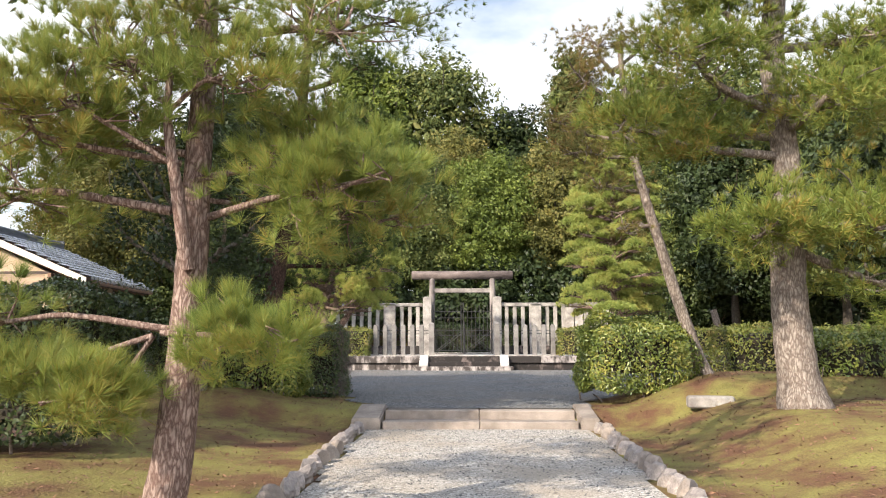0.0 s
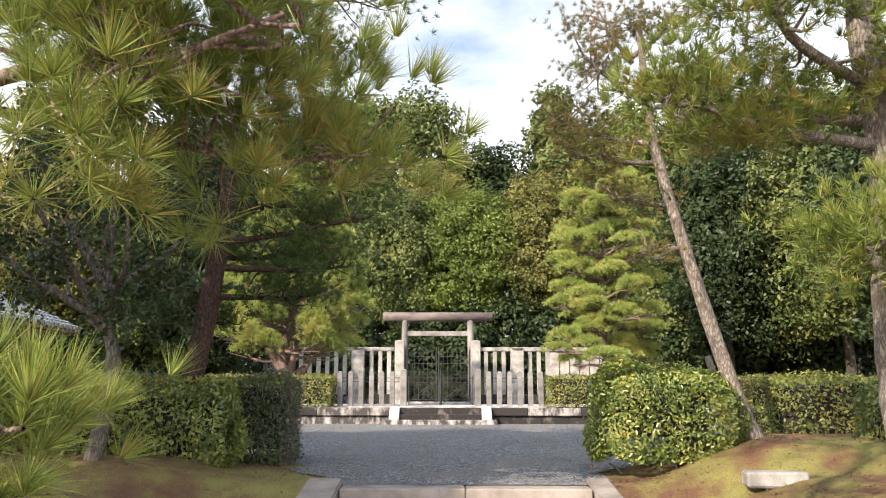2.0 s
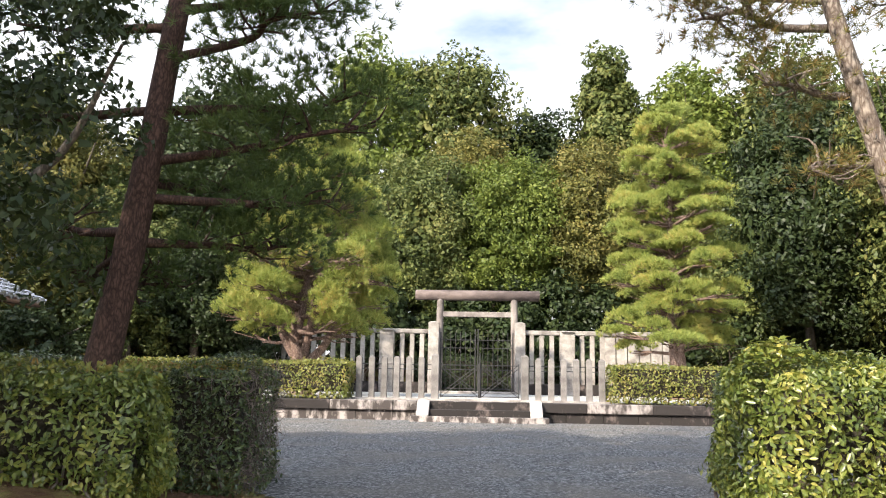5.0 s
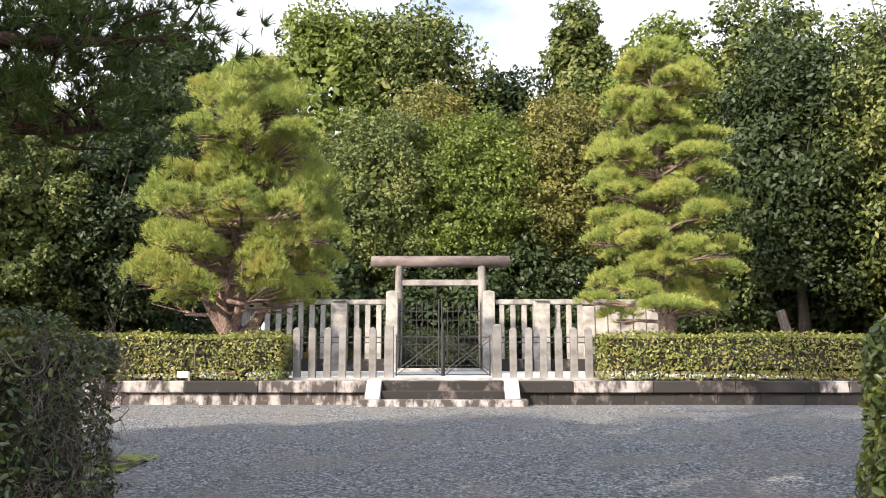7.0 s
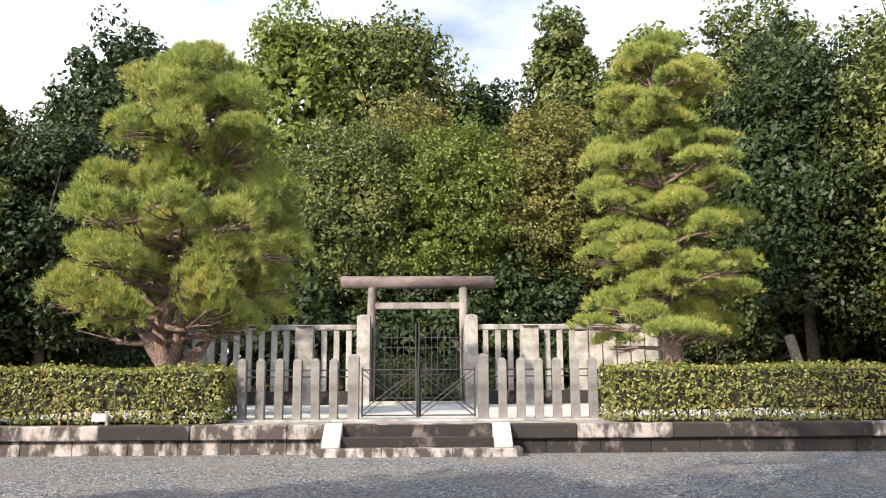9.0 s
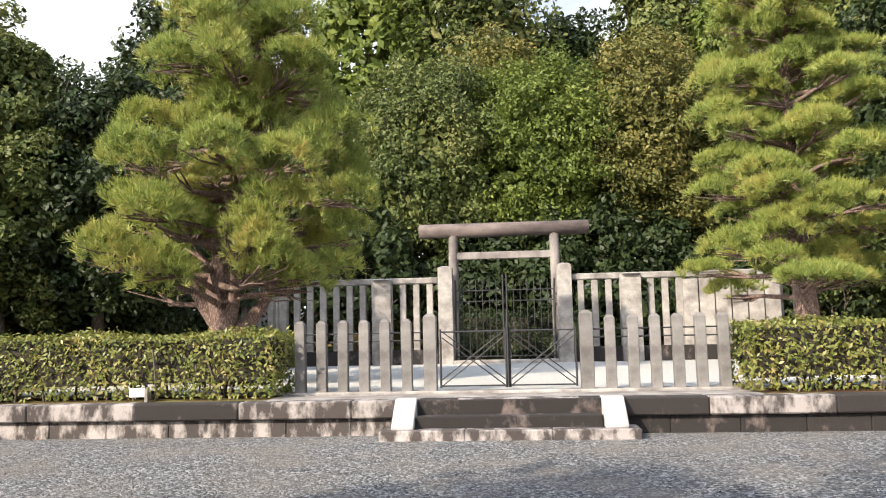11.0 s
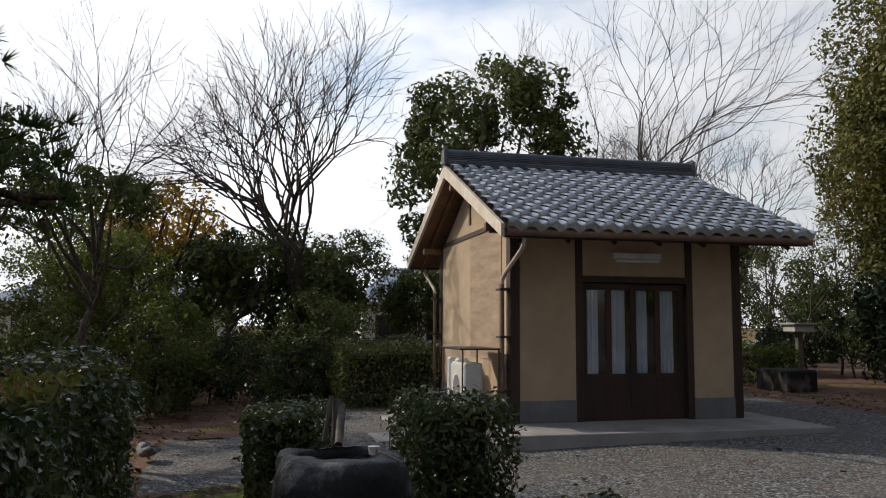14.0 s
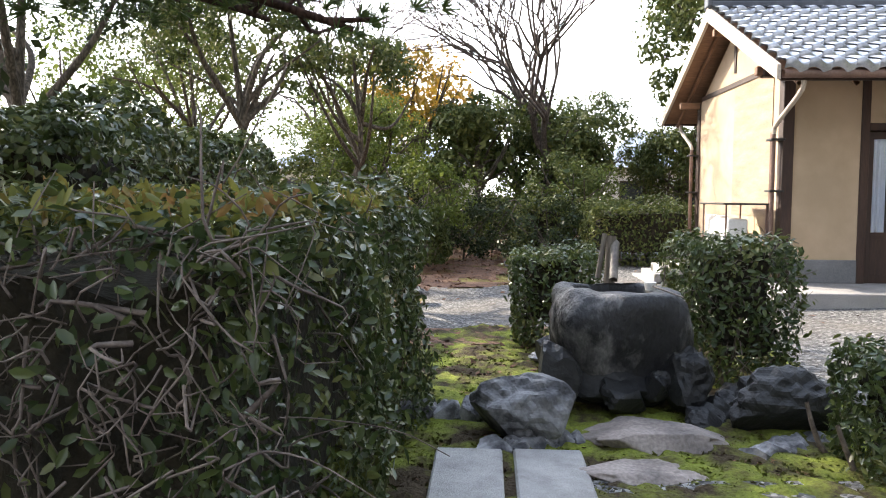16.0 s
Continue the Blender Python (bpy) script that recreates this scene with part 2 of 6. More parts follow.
M_TILE = material("smoked_silver_roof_tile", (0.46, 0.47, 0.5), (0.3, 0.31, 0.34), 3.0, 0.24, 0.08, 70, vary=0.25, metal=0.55)
M_TILE_DARK = material("dark_ridge_tile", (0.09, 0.095, 0.115), (0.05, 0.055, 0.07), 3.0, 0.4, 0.08, 70, vary=0.2)
M_LINTEL = material("brown_weathered_lintel", (0.16, 0.125, 0.112), (0.055, 0.04, 0.037), 1.8, 0.9, 0.35, 90, stretch_by=(0.5, 1, 1))
M_IRON = material("black_iron", (0.022, 0.021, 0.022), (0.012, 0.011, 0.011), 8.0, 0.5, 0.2, 60)
M_PIPE = material("brown_downpipe", (0.2, 0.12, 0.09), (0.13, 0.075, 0.055), 4.0, 0.45, 0.1, 60)
M_PIPE_PALE = material("pale_gutter_pipe", (0.6, 0.53, 0.45), (0.45, 0.38, 0.31), 4.0, 0.45, 0.1, 60)
M_WHITE = material("white_enamel", (0.74, 0.74, 0.72), (0.6, 0.59, 0.57), 3.0, 0.4, 0.08, 60)
M_CURTAIN = material("white_curtain", (0.72, 0.75, 0.82), (0.6, 0.63, 0.7), 3.0, 0.9, 0.1, 60)
M_BAMBOO = material("grey_bamboo", (0.2, 0.17, 0.14), (0.08, 0.065, 0.055), 6.0, 0.6, 0.2, 60, stretch_by=(1, 1, 0.2))
M_EARTH = material("leaf_litter", (0.19, 0.1, 0.056), (0.085, 0.042, 0.027), 5.0, 0.95, 1.0, 40, bump_scale=25)
M_TWIG = material("brown_grey_twig", (0.21, 0.17, 0.145), (0.08, 0.058, 0.05), 8.0, 0.9, 0.3, 60)
M_CORE = material("shade_coloured_hedge_core", (0.036, 0.028, 0.016), (0.016, 0.014, 0.009), 6.0, 1.0, 0.8, 30)
M_BLUE = material("blue_grey_roofing", (0.2, 0.25, 0.34), (0.13, 0.17, 0.24), 2.0, 0.6, 0.1, 40)
M_HOUSEWALL = material("pale_house_wall", (0.62, 0.6, 0.57), (0.5, 0.48, 0.46), 1.0, 0.9, 0.1, 40)
M_RUBBER = material("black_rubber", (0.02, 0.02, 0.02), (0.012, 0.012, 0.012), 8, 0.9, 0.1, 40)
M_PINEBARK = bark("red_grey_pine_bark", (0.25, 0.185, 0.155), (0.085, 0.05, 0.04), 30, 0.28)
M_PINEBARK_GREY = bark("grey_pine_bark", (0.245, 0.21, 0.18), (0.1, 0.075, 0.062), 22, 0.32)
# pine bark darkened for a trunk that stands almost in silhouette
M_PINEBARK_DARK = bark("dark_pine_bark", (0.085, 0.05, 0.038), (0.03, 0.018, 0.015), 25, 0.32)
# grey bark at half value: shade inside the wood put into its colour
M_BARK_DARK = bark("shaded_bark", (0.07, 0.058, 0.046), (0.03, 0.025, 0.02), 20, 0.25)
M_BARK = bark("grey_bark", (0.15, 0.125, 0.1), (0.06, 0.05, 0.04), 20, 0.25)
M_BARK_BARE = bark("bare_tree_bark", (0.15, 0.12, 0.105), (0.06, 0.047, 0.042), 20, 0.25)
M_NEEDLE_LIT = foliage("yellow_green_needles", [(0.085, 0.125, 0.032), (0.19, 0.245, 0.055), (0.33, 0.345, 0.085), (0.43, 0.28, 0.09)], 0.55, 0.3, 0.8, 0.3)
M_NEEDLE = foliage("green_needles", [(0.075, 0.115, 0.024), (0.14, 0.185, 0.036), (0.21, 0.225, 0.046), (0.36, 0.2, 0.055)], 0.55, 0.3, 1.2, 0.3)
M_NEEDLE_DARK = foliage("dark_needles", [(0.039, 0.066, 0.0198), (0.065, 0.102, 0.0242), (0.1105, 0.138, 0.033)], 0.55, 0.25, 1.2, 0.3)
M_NEEDLE_RUST = foliage("rusty_needles", [(0.065, 0.085, 0.022), (0.14, 0.13, 0.036), (0.27, 0.13, 0.05)], 0.6, 0.25, 1.4, 0.3)
M_LEAF = foliage("forest_leaves", [(0.026, 0.04, 0.013), (0.06, 0.082, 0.024), (0.115, 0.132, 0.038), (0.22, 0.21, 0.07)], 0.55, 0.25, 0.35, 0.2)
M_LEAF_OLIVE = foliage("olive_leaves", [(0.035, 0.042, 0.014), (0.085, 0.09, 0.024), (0.15, 0.14, 0.037), (0.22, 0.17, 0.055)], 0.55, 0.25, 0.4, 0.2)
M_LEAF_BRIGHT = foliage("bright_leaves", [(0.05, 0.075, 0.016), (0.11, 0.145, 0.028), (0.21, 0.24, 0.05)], 0.5, 0.35, 0.3, 0.25)
# own colour of dark evergreens; as undergrowth it carries shade in the colour
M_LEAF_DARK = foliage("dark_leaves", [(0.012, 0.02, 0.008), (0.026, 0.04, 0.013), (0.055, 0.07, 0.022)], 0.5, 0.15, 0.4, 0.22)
M_LEAF_HEDGE = foliage("hedge_leaves", [(0.045, 0.07, 0.017), (0.095, 0.13, 0.027), (0.19, 0.215, 0.043), (0.4, 0.34, 0.08)], 0.35, 0.3, 2.2, 0.5)
M_LEAF_CLIP = foliage("clipped_hedge_leaves", [(0.085, 0.115, 0.026), (0.14, 0.165, 0.036), (0.22, 0.215, 0.052), (0.34, 0.23, 0.09)], 0.45, 0.3, 2.0, 0.4)
# camellia leaves toned down, with some of the hedge's deep shade in the colour
M_LEAF_CAMELLIA = foliage("shaded_camellia_leaves", [(0.022, 0.04, 0.015), (0.046, 0.07, 0.022), (0.09, 0.115, 0.032), (0.19, 0.18, 0.06)], 0.28, 0.25, 2.5, 0.5)
M_LEAF_NEW = foliage("reddish_new_leaves", [(0.09, 0.12, 0.025), (0.2, 0.2, 0.045), (0.26, 0.1, 0.05)], 0.4, 0.35, 3.0, 0.3)
M_LEAF_AUTUMN = foliage("autumn_leaves", [(0.16, 0.15, 0.03), (0.34, 0.22, 0.03), (0.42, 0.2, 0.04)], 0.5, 0.4, 0.8)


def glassy(name, tint=(0.9, 0.95, 1.0), rough=0.03):
    m = bpy.data.materials.new(name)
    m.use_nodes = True
    b = m.node_tree.nodes["Principled BSDF"]
    b.inputs["Base Color"].default_value = (*tint, 1)
    b.inputs["Roughness"].default_value, b.inputs["Transmission Weight"].default_value, b.inputs["IOR"].default_value = rough, 1.0, 1.45
    return m


M_GLASS = glassy("window_glass")
M_WATER = glassy("basin_water", (0.75, 0.85, 0.85), 0.02)
M_CARGLASS = material("dark_car_glass", (0.03, 0.035, 0.04), (0.02, 0.022, 0.025), 2, 0.1, 0)
M_CARPAINT = material("white_car_paint", (0.78, 0.78, 0.79), (0.72, 0.72, 0.73), 2, 0.25, 0)
M_DIFFUSER = material("lamp_diffuser", (0.78, 0.76, 0.7), (0.68, 0.66, 0.6), 3, 0.5, 0.05)

# ---- building helpers ----
def mesh_of(name, verts, faces, mat, smooth=False):
    """A mesh from arrays of corners and of equal-sided faces."""
    me = bpy.data.meshes.new(name)
    verts, faces = np.asarray(verts, np.float32), np.asarray(faces, np.int32)
    k = faces.shape[1]
    me.vertices.add(len(verts))
    me.vertices.foreach_set("co", verts.ravel())
    me.loops.add(faces.size)
    me.loops.foreach_set("vertex_index", faces.ravel())
    me.polygons.add(len(faces))
    me.polygons.foreach_set("loop_start", np.arange(0, faces.size, k, dtype=np.int32))
    if smooth:
        me.polygons.foreach_set("use_smooth", np.ones(len(faces), bool))
    me.materials.append(mat)
    me.update(calc_edges=True)
    return me


def thing(name, at=(0, 0, 0), turn=0, label="", category="", group="", kind=""):
    ob = new(name)
    ob.matrix_basis = pose(*at, 0, 0, turn)
    ob.empty_display_size = 0.1
    return tagged(ob, label, category, group, kind)


def under(ob, parent, label="", kind=""):
    ob.parent = parent
    return tagged(ob, label, kind=kind)


def part(name, bm, mat, parent, label="", at=None, smooth=False):
    """Links a bmesh as one mesh object under a thing or a part."""
    me = bpy.data.meshes.new(name)
    bm.to_mesh(me)
    bm.free()
    me.materials.append(mat)
    if smooth:
        me.polygons.foreach_set("use_smooth", np.ones(len(me.polygons), bool))
    ob = new(name, me)
    if at is not None:
        ob.matrix_basis = at
    return under(ob, parent, label)


def box(bm, lo, hi, bevel=0.01, lean=0.0):
    """A bevelled block from corner to corner."""
    lo, hi = Vector(lo), Vector(hi)
    r = bmesh.ops.create_cube(bm, size=1.0, matrix=Matrix.Translation((lo + hi) / 2) @ Matrix.Diagonal((*(hi - lo), 1)))
    if bevel:
        es = list({e for v in r["verts"] for e in v.link_edges})
        bmesh.ops.bevel(bm, geom=es, offset=bevel, segments=1, affect="EDGES")
    return bm


def block(lo, hi, bevel=0.01):
    return box(bmesh.new(), lo, hi, bevel)


def slab_prism(bm, outline, z0, z1):
    """An upright prism over a plan outline."""
    low = [bm.verts.new((x, y, z0)) for x, y in outline]
    top = [bm.verts.new((x, y, z1)) for x, y in outline]
    bm.faces.new(top)
    bm.faces.new(low[::-1])
    n = len(low)
    for i in range(n):
        bm.faces.new((low[i], low[(i + 1) % n], top[(i + 1) % n], top[i]))
    return bm


def tube_arrays(points, radii, sides=8, wobble=0.0, rng=None):
    """Corners and quads of a round, tapering limb along points."""
    pts = np.asarray(points, float)
    tang = np.gradient(pts, axis=0)
    tang /= np.linalg.norm(tang, axis=1, keepdims=True) + 1e-9
    ref = np.array([0.0, 0.0, 1.0]) if abs(tang[0][2]) < 0.9 else np.array([1.0, 0.0, 0.0])
    u = np.cross(tang, ref)
    u /= np.linalg.norm(u, axis=1, keepdims=True) + 1e-9
    w = np.cross(tang, u)
    a = np.linspace(0, 2 * np.pi, sides, endpoint=False)
    r = np.asarray(radii, float)[:, None] * np.ones(sides)
    if wobble:
        r = r * (1 + wobble * rng.standard_normal(r.shape))
    v = pts[:, None] + r[..., None] * (np.cos(a)[None, :, None] * u[:, None] + np.sin(a)[None, :, None] * w[:, None])
    n = len(pts)
    i, j = np.meshgrid(np.arange(n - 1), np.arange(sides), indexing="ij")
    f = np.stack([i * sides + j, i * sides + (j + 1) % sides, (i + 1) * sides + (j + 1) % sides, (i + 1) * sides + j], -1).reshape(-1, 4)
    return v.reshape(-1, 3), f


def joined(arrays):
    vs, fs, k = [], [], 0
    for v, f in arrays:
        vs.append(v)
        fs.append(f + k)
        k += len(v)
    return np.concatenate(vs), np.concatenate(fs)


def bar(a, b, r=0.012, sides=6):
    return tube_arrays([a, b], [r, r], sides)


def along(points, n):
    """n points on a smooth line through the given ones."""
    p = np.asarray(points, float)
    t = np.linspace(0, len(p) - 1, n)
    q = np.concatenate([2 * p[:1] - p[1:2], p, 2 * p[-1:] - p[-2:-1]])
    i = np.clip(t.astype(int), 0, len(p) - 2)
    s = (t - i)[:, None]
    a, b, c, d = q[i], q[i + 1], q[i + 2], q[i + 3]
    return 0.5 * (2 * b + (c - a) * s + (2 * a - 5 * b + 4 * c - d) * s**2 + (3 * b - a - 3 * c + d) * s**3)


def leaf_arrays(places, facing, size, rng, slim=0.5, fold=0.25, loose=0.7, oval=False):
    """Four-cornered leaves, each folded a little along its middle."""
    n = len(places)
    nrm = facing + loose * rng.standard_normal((n, 3))
    nrm /= np.linalg.norm(nrm, axis=1, keepdims=True) + 1e-9
    t = rng.standard_normal((n, 3))
    t -= (t * nrm).sum(1, keepdims=True) * nrm
    t /= np.linalg.norm(t, axis=1, keepdims=True) + 1e-9
    s = np.cross(nrm, t)
    ln = (size * (0.65 + 0.7 * rng.random(n)))[:, None]
    base, tip = places - 0.5 * ln * t, places + 0.5 * ln * t
    lift = fold * slim * ln * nrm * 0.5
    if oval:
        a, b, w = places - 0.2 * ln * t, places + 0.2 * ln * t, 0.46 * slim * ln * s
        v = np.stack([base, a + w + lift, b + 0.85 * w + lift, tip, b - 0.85 * w + lift, a - w + lift], 1).reshape(-1, 3)
        k = 6 * np.arange(n)[:, None]
        return v, np.concatenate([k + np.array([[0, 1, 2, 3]]), k + np.array([[0, 3, 4, 5]])], 1).reshape(-1, 4)
    v = np.stack([base, places + 0.5 * slim * ln * s + lift, tip, places - 0.5 * slim * ln * s + lift], 1).reshape(-1, 3)
    return v, np.arange(4 * n).reshape(-1, 4)


def needle_arrays(places, ways, length, rng, count=18, spread=0.75, width=0.006):
    """Tufts of needles: each a fan of slim triangles round its way."""
    n = len(places)
    w = np.repeat(ways, count, 0) + spread * rng.standard_normal((n * count, 3))
    w /= np.linalg.norm(w, axis=1, keepdims=True) + 1e-9
    p = np.repeat(places, count, 0)
    ln = (length * (0.7 + 0.5 * rng.random(n * count)))[:, None]
    side = np.cross(w, rng.standard_normal((n * count, 3)))
    side /= np.linalg.norm(side, axis=1, keepdims=True) + 1e-9
    start = p + 0.1 * ln * w
    v = np.stack([start - side * width, start + side * width, p + ln * w], 1).reshape(-1, 3)
    return v, np.arange(3 * n * count).reshape(-1, 3)


def blob_points(n, centre, radii, rng, shell=0.35, low=-0.55):
    """Places on the outer shell of a lump, with the way outwards."""
    d = rng.standard_normal((int(n * 1.6) + 8, 3))
    d /= np.linalg.norm(d, axis=1, keepdims=True)
    d = d[d[:, 2] > low][:n]
    r = 1 - shell * rng.random(len(d)) ** 1.6
    return np.asarray(centre) + d * np.asarray(radii) * r[:, None], d


def lump_rock(size, seed, mat, name="rock", flat=0.0, detail=2):
    """A worn stone with broad facets."""
    cr = random.Random(seed)
    rock_cuts = [(Vector((cr.gauss(0, 1), cr.gauss(0, 1), cr.gauss(0, 0.8))).normalized(), cr.uniform(0.3, 0.44)) for _ in range(7)]
    bm = bmesh.new()
    bmesh.ops.create_icosphere(bm, subdivisions=detail + 1, radius=0.5)
    for v in bm.verts:
        n1 = noise.noise(v.co * 2.1 + Vector((seed * 7.3, seed, 0)))
        n2 = noise.noise(v.co * 5.0 + Vector((seed, seed * 3.1, 4)))
        n2 += 0.8 * noise.noise(v.co * 11 + Vector((seed, 2, seed)))
        v.co *= 1 + 0.42 * n1 + 0.14 * n2
        for cut_n, cut_d in rock_cuts:
            over = v.co.dot(cut_n) - cut_d
            if over > 0:
                v.co -= cut_n * over
        v.co.z = max(min(v.co.z, 0.34), -0.42) if flat else v.co.z
        v.co = Vector((v.co.x * size[0], v.co.y * size[1], v.co.z * size[2]))
    me = bpy.data.meshes.new(name)
    bm.to_mesh(me)
    bm.free()
    me.materials.append(mat)
    for q in me.polygons:
        q.use_smooth = bool(flat)
    return me


def ease(t):
    t = np.clip(t, 0, 1)
    return t * t * (3 - 2 * t)


def ground_z(x, y):
    """Height of the ground: the path, its banks, the step up and the court that rises gently to the platform."""
    x, y = np.asarray(x, float), np.asarray(y, float)
    court = np.minimum(-0.35 + 0.025 * (y + 16.1), 0.0)
    path = -0.65 + 0.006 * np.minimum(y + 17, 0)
    low = path + (court - path) * ease((y + 17.0) / 0.8)
    right = ease((x - 2.9) / 2.0) * (0.27 + 0.28 * ease((y + 24) / 4) + 0.05 * ease((y + 17) / 2)) * (1 - ease((y + 14.6) / 2.6))
    left = ease((-2.3 - x) / 2.4) * (0.2 + 0.14 * ease((y + 20) / 5)) * (1 - ease((y + 15.4) / 2.4))
    mound = 5.0 * ease((y - 20) / 22) * ease((x + 16) / 8)
    return low + right + left + mound


def gz(x, y):
    return float(ground_z(x, y))


def sheet(name, xs, ys, mat, lift=0.0, keep=None, rough=0.0, rng=None):
    """A piece of ground over a grid."""
    X, Y = np.meshgrid(xs, ys)
    Z = ground_z(X, Y) + lift
    if rough:
        Z = Z + rough * rng.standard_normal(Z.shape)
    v = np.stack([X, Y, Z], -1).reshape(-1, 3)
    m, n = len(ys), len(xs)
    i, j = np.meshgrid(np.arange(m - 1), np.arange(n - 1), indexing="ij")
    f = np.stack([i * n + j, i * n + j + 1, (i + 1) * n + j + 1, (i + 1) * n + j], -1).reshape(-1, 4)
    if keep is not None:
        c = v[f].mean(1)
        f = f[keep(c[:, 0], c[:, 1])]
        used = np.unique(f)
        back_to = np.zeros(len(v), int)
        back_to[used] = np.arange(len(used))
        v, f = v[used], back_to[f]
    return new(name, mesh_of(name, v, f, mat, True))

# ---- ground, path, court ----
rng = np.random.default_rng(4)


def steps_of(a, b, n, far=()):
    return np.array(sorted(set(np.round(np.linspace(a, b, n), 4)) | set(far)))


ground = sheet("ground", steps_of(-24, 24, 161, (-1500, -400, -120, -60, -40, -30, 30, 40, 60, 120, 400, 1500)),
               steps_of(-36, 6, 141, (-1500, -400, -120, -70, -50, -42, 10, 15, 20, 24, 28, 32, 36, 40, 44, 60, 120, 400, 1500)), M_MOSS)
tagged(ground, "mossy brown earth with pine litter", "ground", kind="structure")


def on_path(x, y):
    edge_l, edge_r = -1.5 - 0.02 * (y + 23), 2.08 + 0.03 * (y + 23)
    return (y < -17.0) & (x > edge_l + 0.07 * np.sin(y * 3)) & (x < edge_r + 0.07 * np.sin(y * 2.3 + 1))


path = sheet("path", np.arange(-2.2, 2.8, 0.08), np.arange(-40, -16.9, 0.12), M_PATH, 0.02, on_path)
tagged(path, "pale gravel path between rough stone kerbs", "path", kind="structure")


def on_court(x, y):
    centre = (x > -1.6 - 0.35 * (y + 16.2) + 0.15 * np.sin(y * 4)) & (x < 2.1 + 0.42 * (y + 16.2) + 0.15 * np.sin(y * 3.1))
    wide = (y > -11.2 + 0.12 * np.sin(x * 2.2)) & (x > -22) & (x < 11 + 0.4 * np.sin(y))
    west = (x < -8.2 + 0.25 * np.sin(y * 2)) & (x > np.where(y < -8.3, -13.6 + 0.3 * np.sin(y * 3), -22)) & (y > -12.6)
    bowl = ((x < -4.8) & (x > -8.3) & (y < -9.2 + 0.15 * np.sin(x * 3))) | ((x < -8) & (x > -9.5 + 0.2 * np.sin(y * 5)) & (y < -10.5))
    return (y > -16.15) & (y < -0.9) & (centre | wide | west) & ~bowl


court = sheet("court", np.arange(-22, 12, 0.14), np.arange(-16.2, -0.8, 0.14), M_COURT, 0.015, on_court)
tagged(court, "grey crushed gravel forecourt, swept flat", "gravel court", kind="structure")
moss = sheet("garden_moss", np.arange(-9.9, -3.2, 0.07), np.arange(-12.6, -9.0, 0.07), M_MOSS_GREEN, 0.02,
             lambda x, y: ((x < -3.3) & (x > -8.3 + 0.25 * np.sin(y * 2)) & (y < -9.2 + 0.15 * np.sin(x * 3))) | ((x < -8) & (x > -9.5 + 0.2 * np.sin(y * 5)) & (y < -10.5)), 0.012, rng)
tagged(moss, "bright green cushion moss around the water basin", "moss", kind="structure")

earth = sheet("garden_earth", np.arange(-45, -5.9, 0.5), np.arange(-34, 24.1, 0.5), M_EARTH, 0.008,
              lambda x, y: ~on_court(x, y) & ~((y > -2) & (x > -11)) & ~((x > -8.6) & (y > -19)), 0.01, rng)
tagged(earth, "brown earth covered with dry leaves under trees", "earth", kind="structure")

# loose pebbles over the nearest gravel
px_, py_ = rng.uniform(-7, 7, 8000), rng.uniform(-11, -2.2, 8000)
ok = on_court(px_, py_) & ~((px_ < -3.3) & (py_ < -9.0))
px_, py_ = px_[ok], py_[ok]
qx_, qy_ = rng.uniform(-1.6, 2.2, 3500), rng.uniform(-27, -17.2, 3500)
ok = on_path(qx_, qy_)
px_, py_ = np.concatenate([px_, qx_[ok]]), np.concatenate([py_, qy_[ok]])
pc = np.stack([px_, py_, ground_z(px_, py_) + 0.018], -1)
octa = np.array([[1, 0, 0], [0, 1, 0], [-1, 0, 0], [0, -1, 0], [0, 0, 0.7]])
sizes = rng.uniform(0.008, 0.02, len(pc))[:, None, None] * (1 + 0.4 * rng.standard_normal((len(pc), 5, 1)))
pv = (pc[:, None] + octa[None] * sizes).reshape(-1, 3)
pf = (np.arange(len(pc))[:, None, None] * 5 + np.array([[0, 1, 4], [1, 2, 4], [2, 3, 4], [3, 0, 4]])[None]).reshape(-1, 3)
tagged(new("pebbles", mesh_of("pebbles", pv, pf, M_COURT)), "loose grey pebbles on the gravel", "pebbles", kind="stuff")

# brown fallen needles and leaves on the banks
lx, ly = rng.uniform(-9, 10, 26000), rng.uniform(-28, -9, 26000)
ok = ~on_path(lx, ly) & ~on_court(lx, ly) & ((lx > 2.4) | (lx < -2.0))
lx, ly = lx[ok], ly[ok]
lp = np.stack([lx, ly, ground_z(lx, ly) + 0.012], -1)
lv, lf = leaf_arrays(lp, np.tile([0, 0, 1.0], (len(lp), 1)), 0.06, rng, 0.3, 0.2, 0.35)
mp_ = np.stack([rng.uniform(-8.4, -2.9, 16000), rng.uniform(-12.2, -9.6, 16000), np.zeros(16000)], -1)
keepers = np.sin(mp_[:, 0] * 2.3 + 1.5 * np.sin(mp_[:, 1] * 3.1)) + np.sin(mp_[:, 1] * 4.7 + mp_[:, 0]) > -0.55
mp_ = mp_[keepers & ~((mp_[:, 0] > -4.6) & (mp_[:, 1] > -10.9))]
mp_[:, 2] = [gz(a_, b_) + 0.012 for a_, b_ in mp_[:, :2]]
mv, mf = leaf_arrays(mp_, np.tile([0.0, 0.0, 0.6], (len(mp_), 1)), 0.035, rng, 0.6, 0.3, 0.9)
tagged(new("moss_tufts", mesh_of("moss_tufts", mv, mf, M_MOSS_GREEN)), "small cushions of bright green moss", "moss", kind="stuff")
tagged(new("leaf_litter", mesh_of("leaf_litter", lv, lf, M_EARTH)), "fallen brown leaves and needles on the moss", "leaf litter", kind="stuff")
lx, ly = rng.uniform(-24, -7, 9000), rng.uniform(-17, 2, 9000)
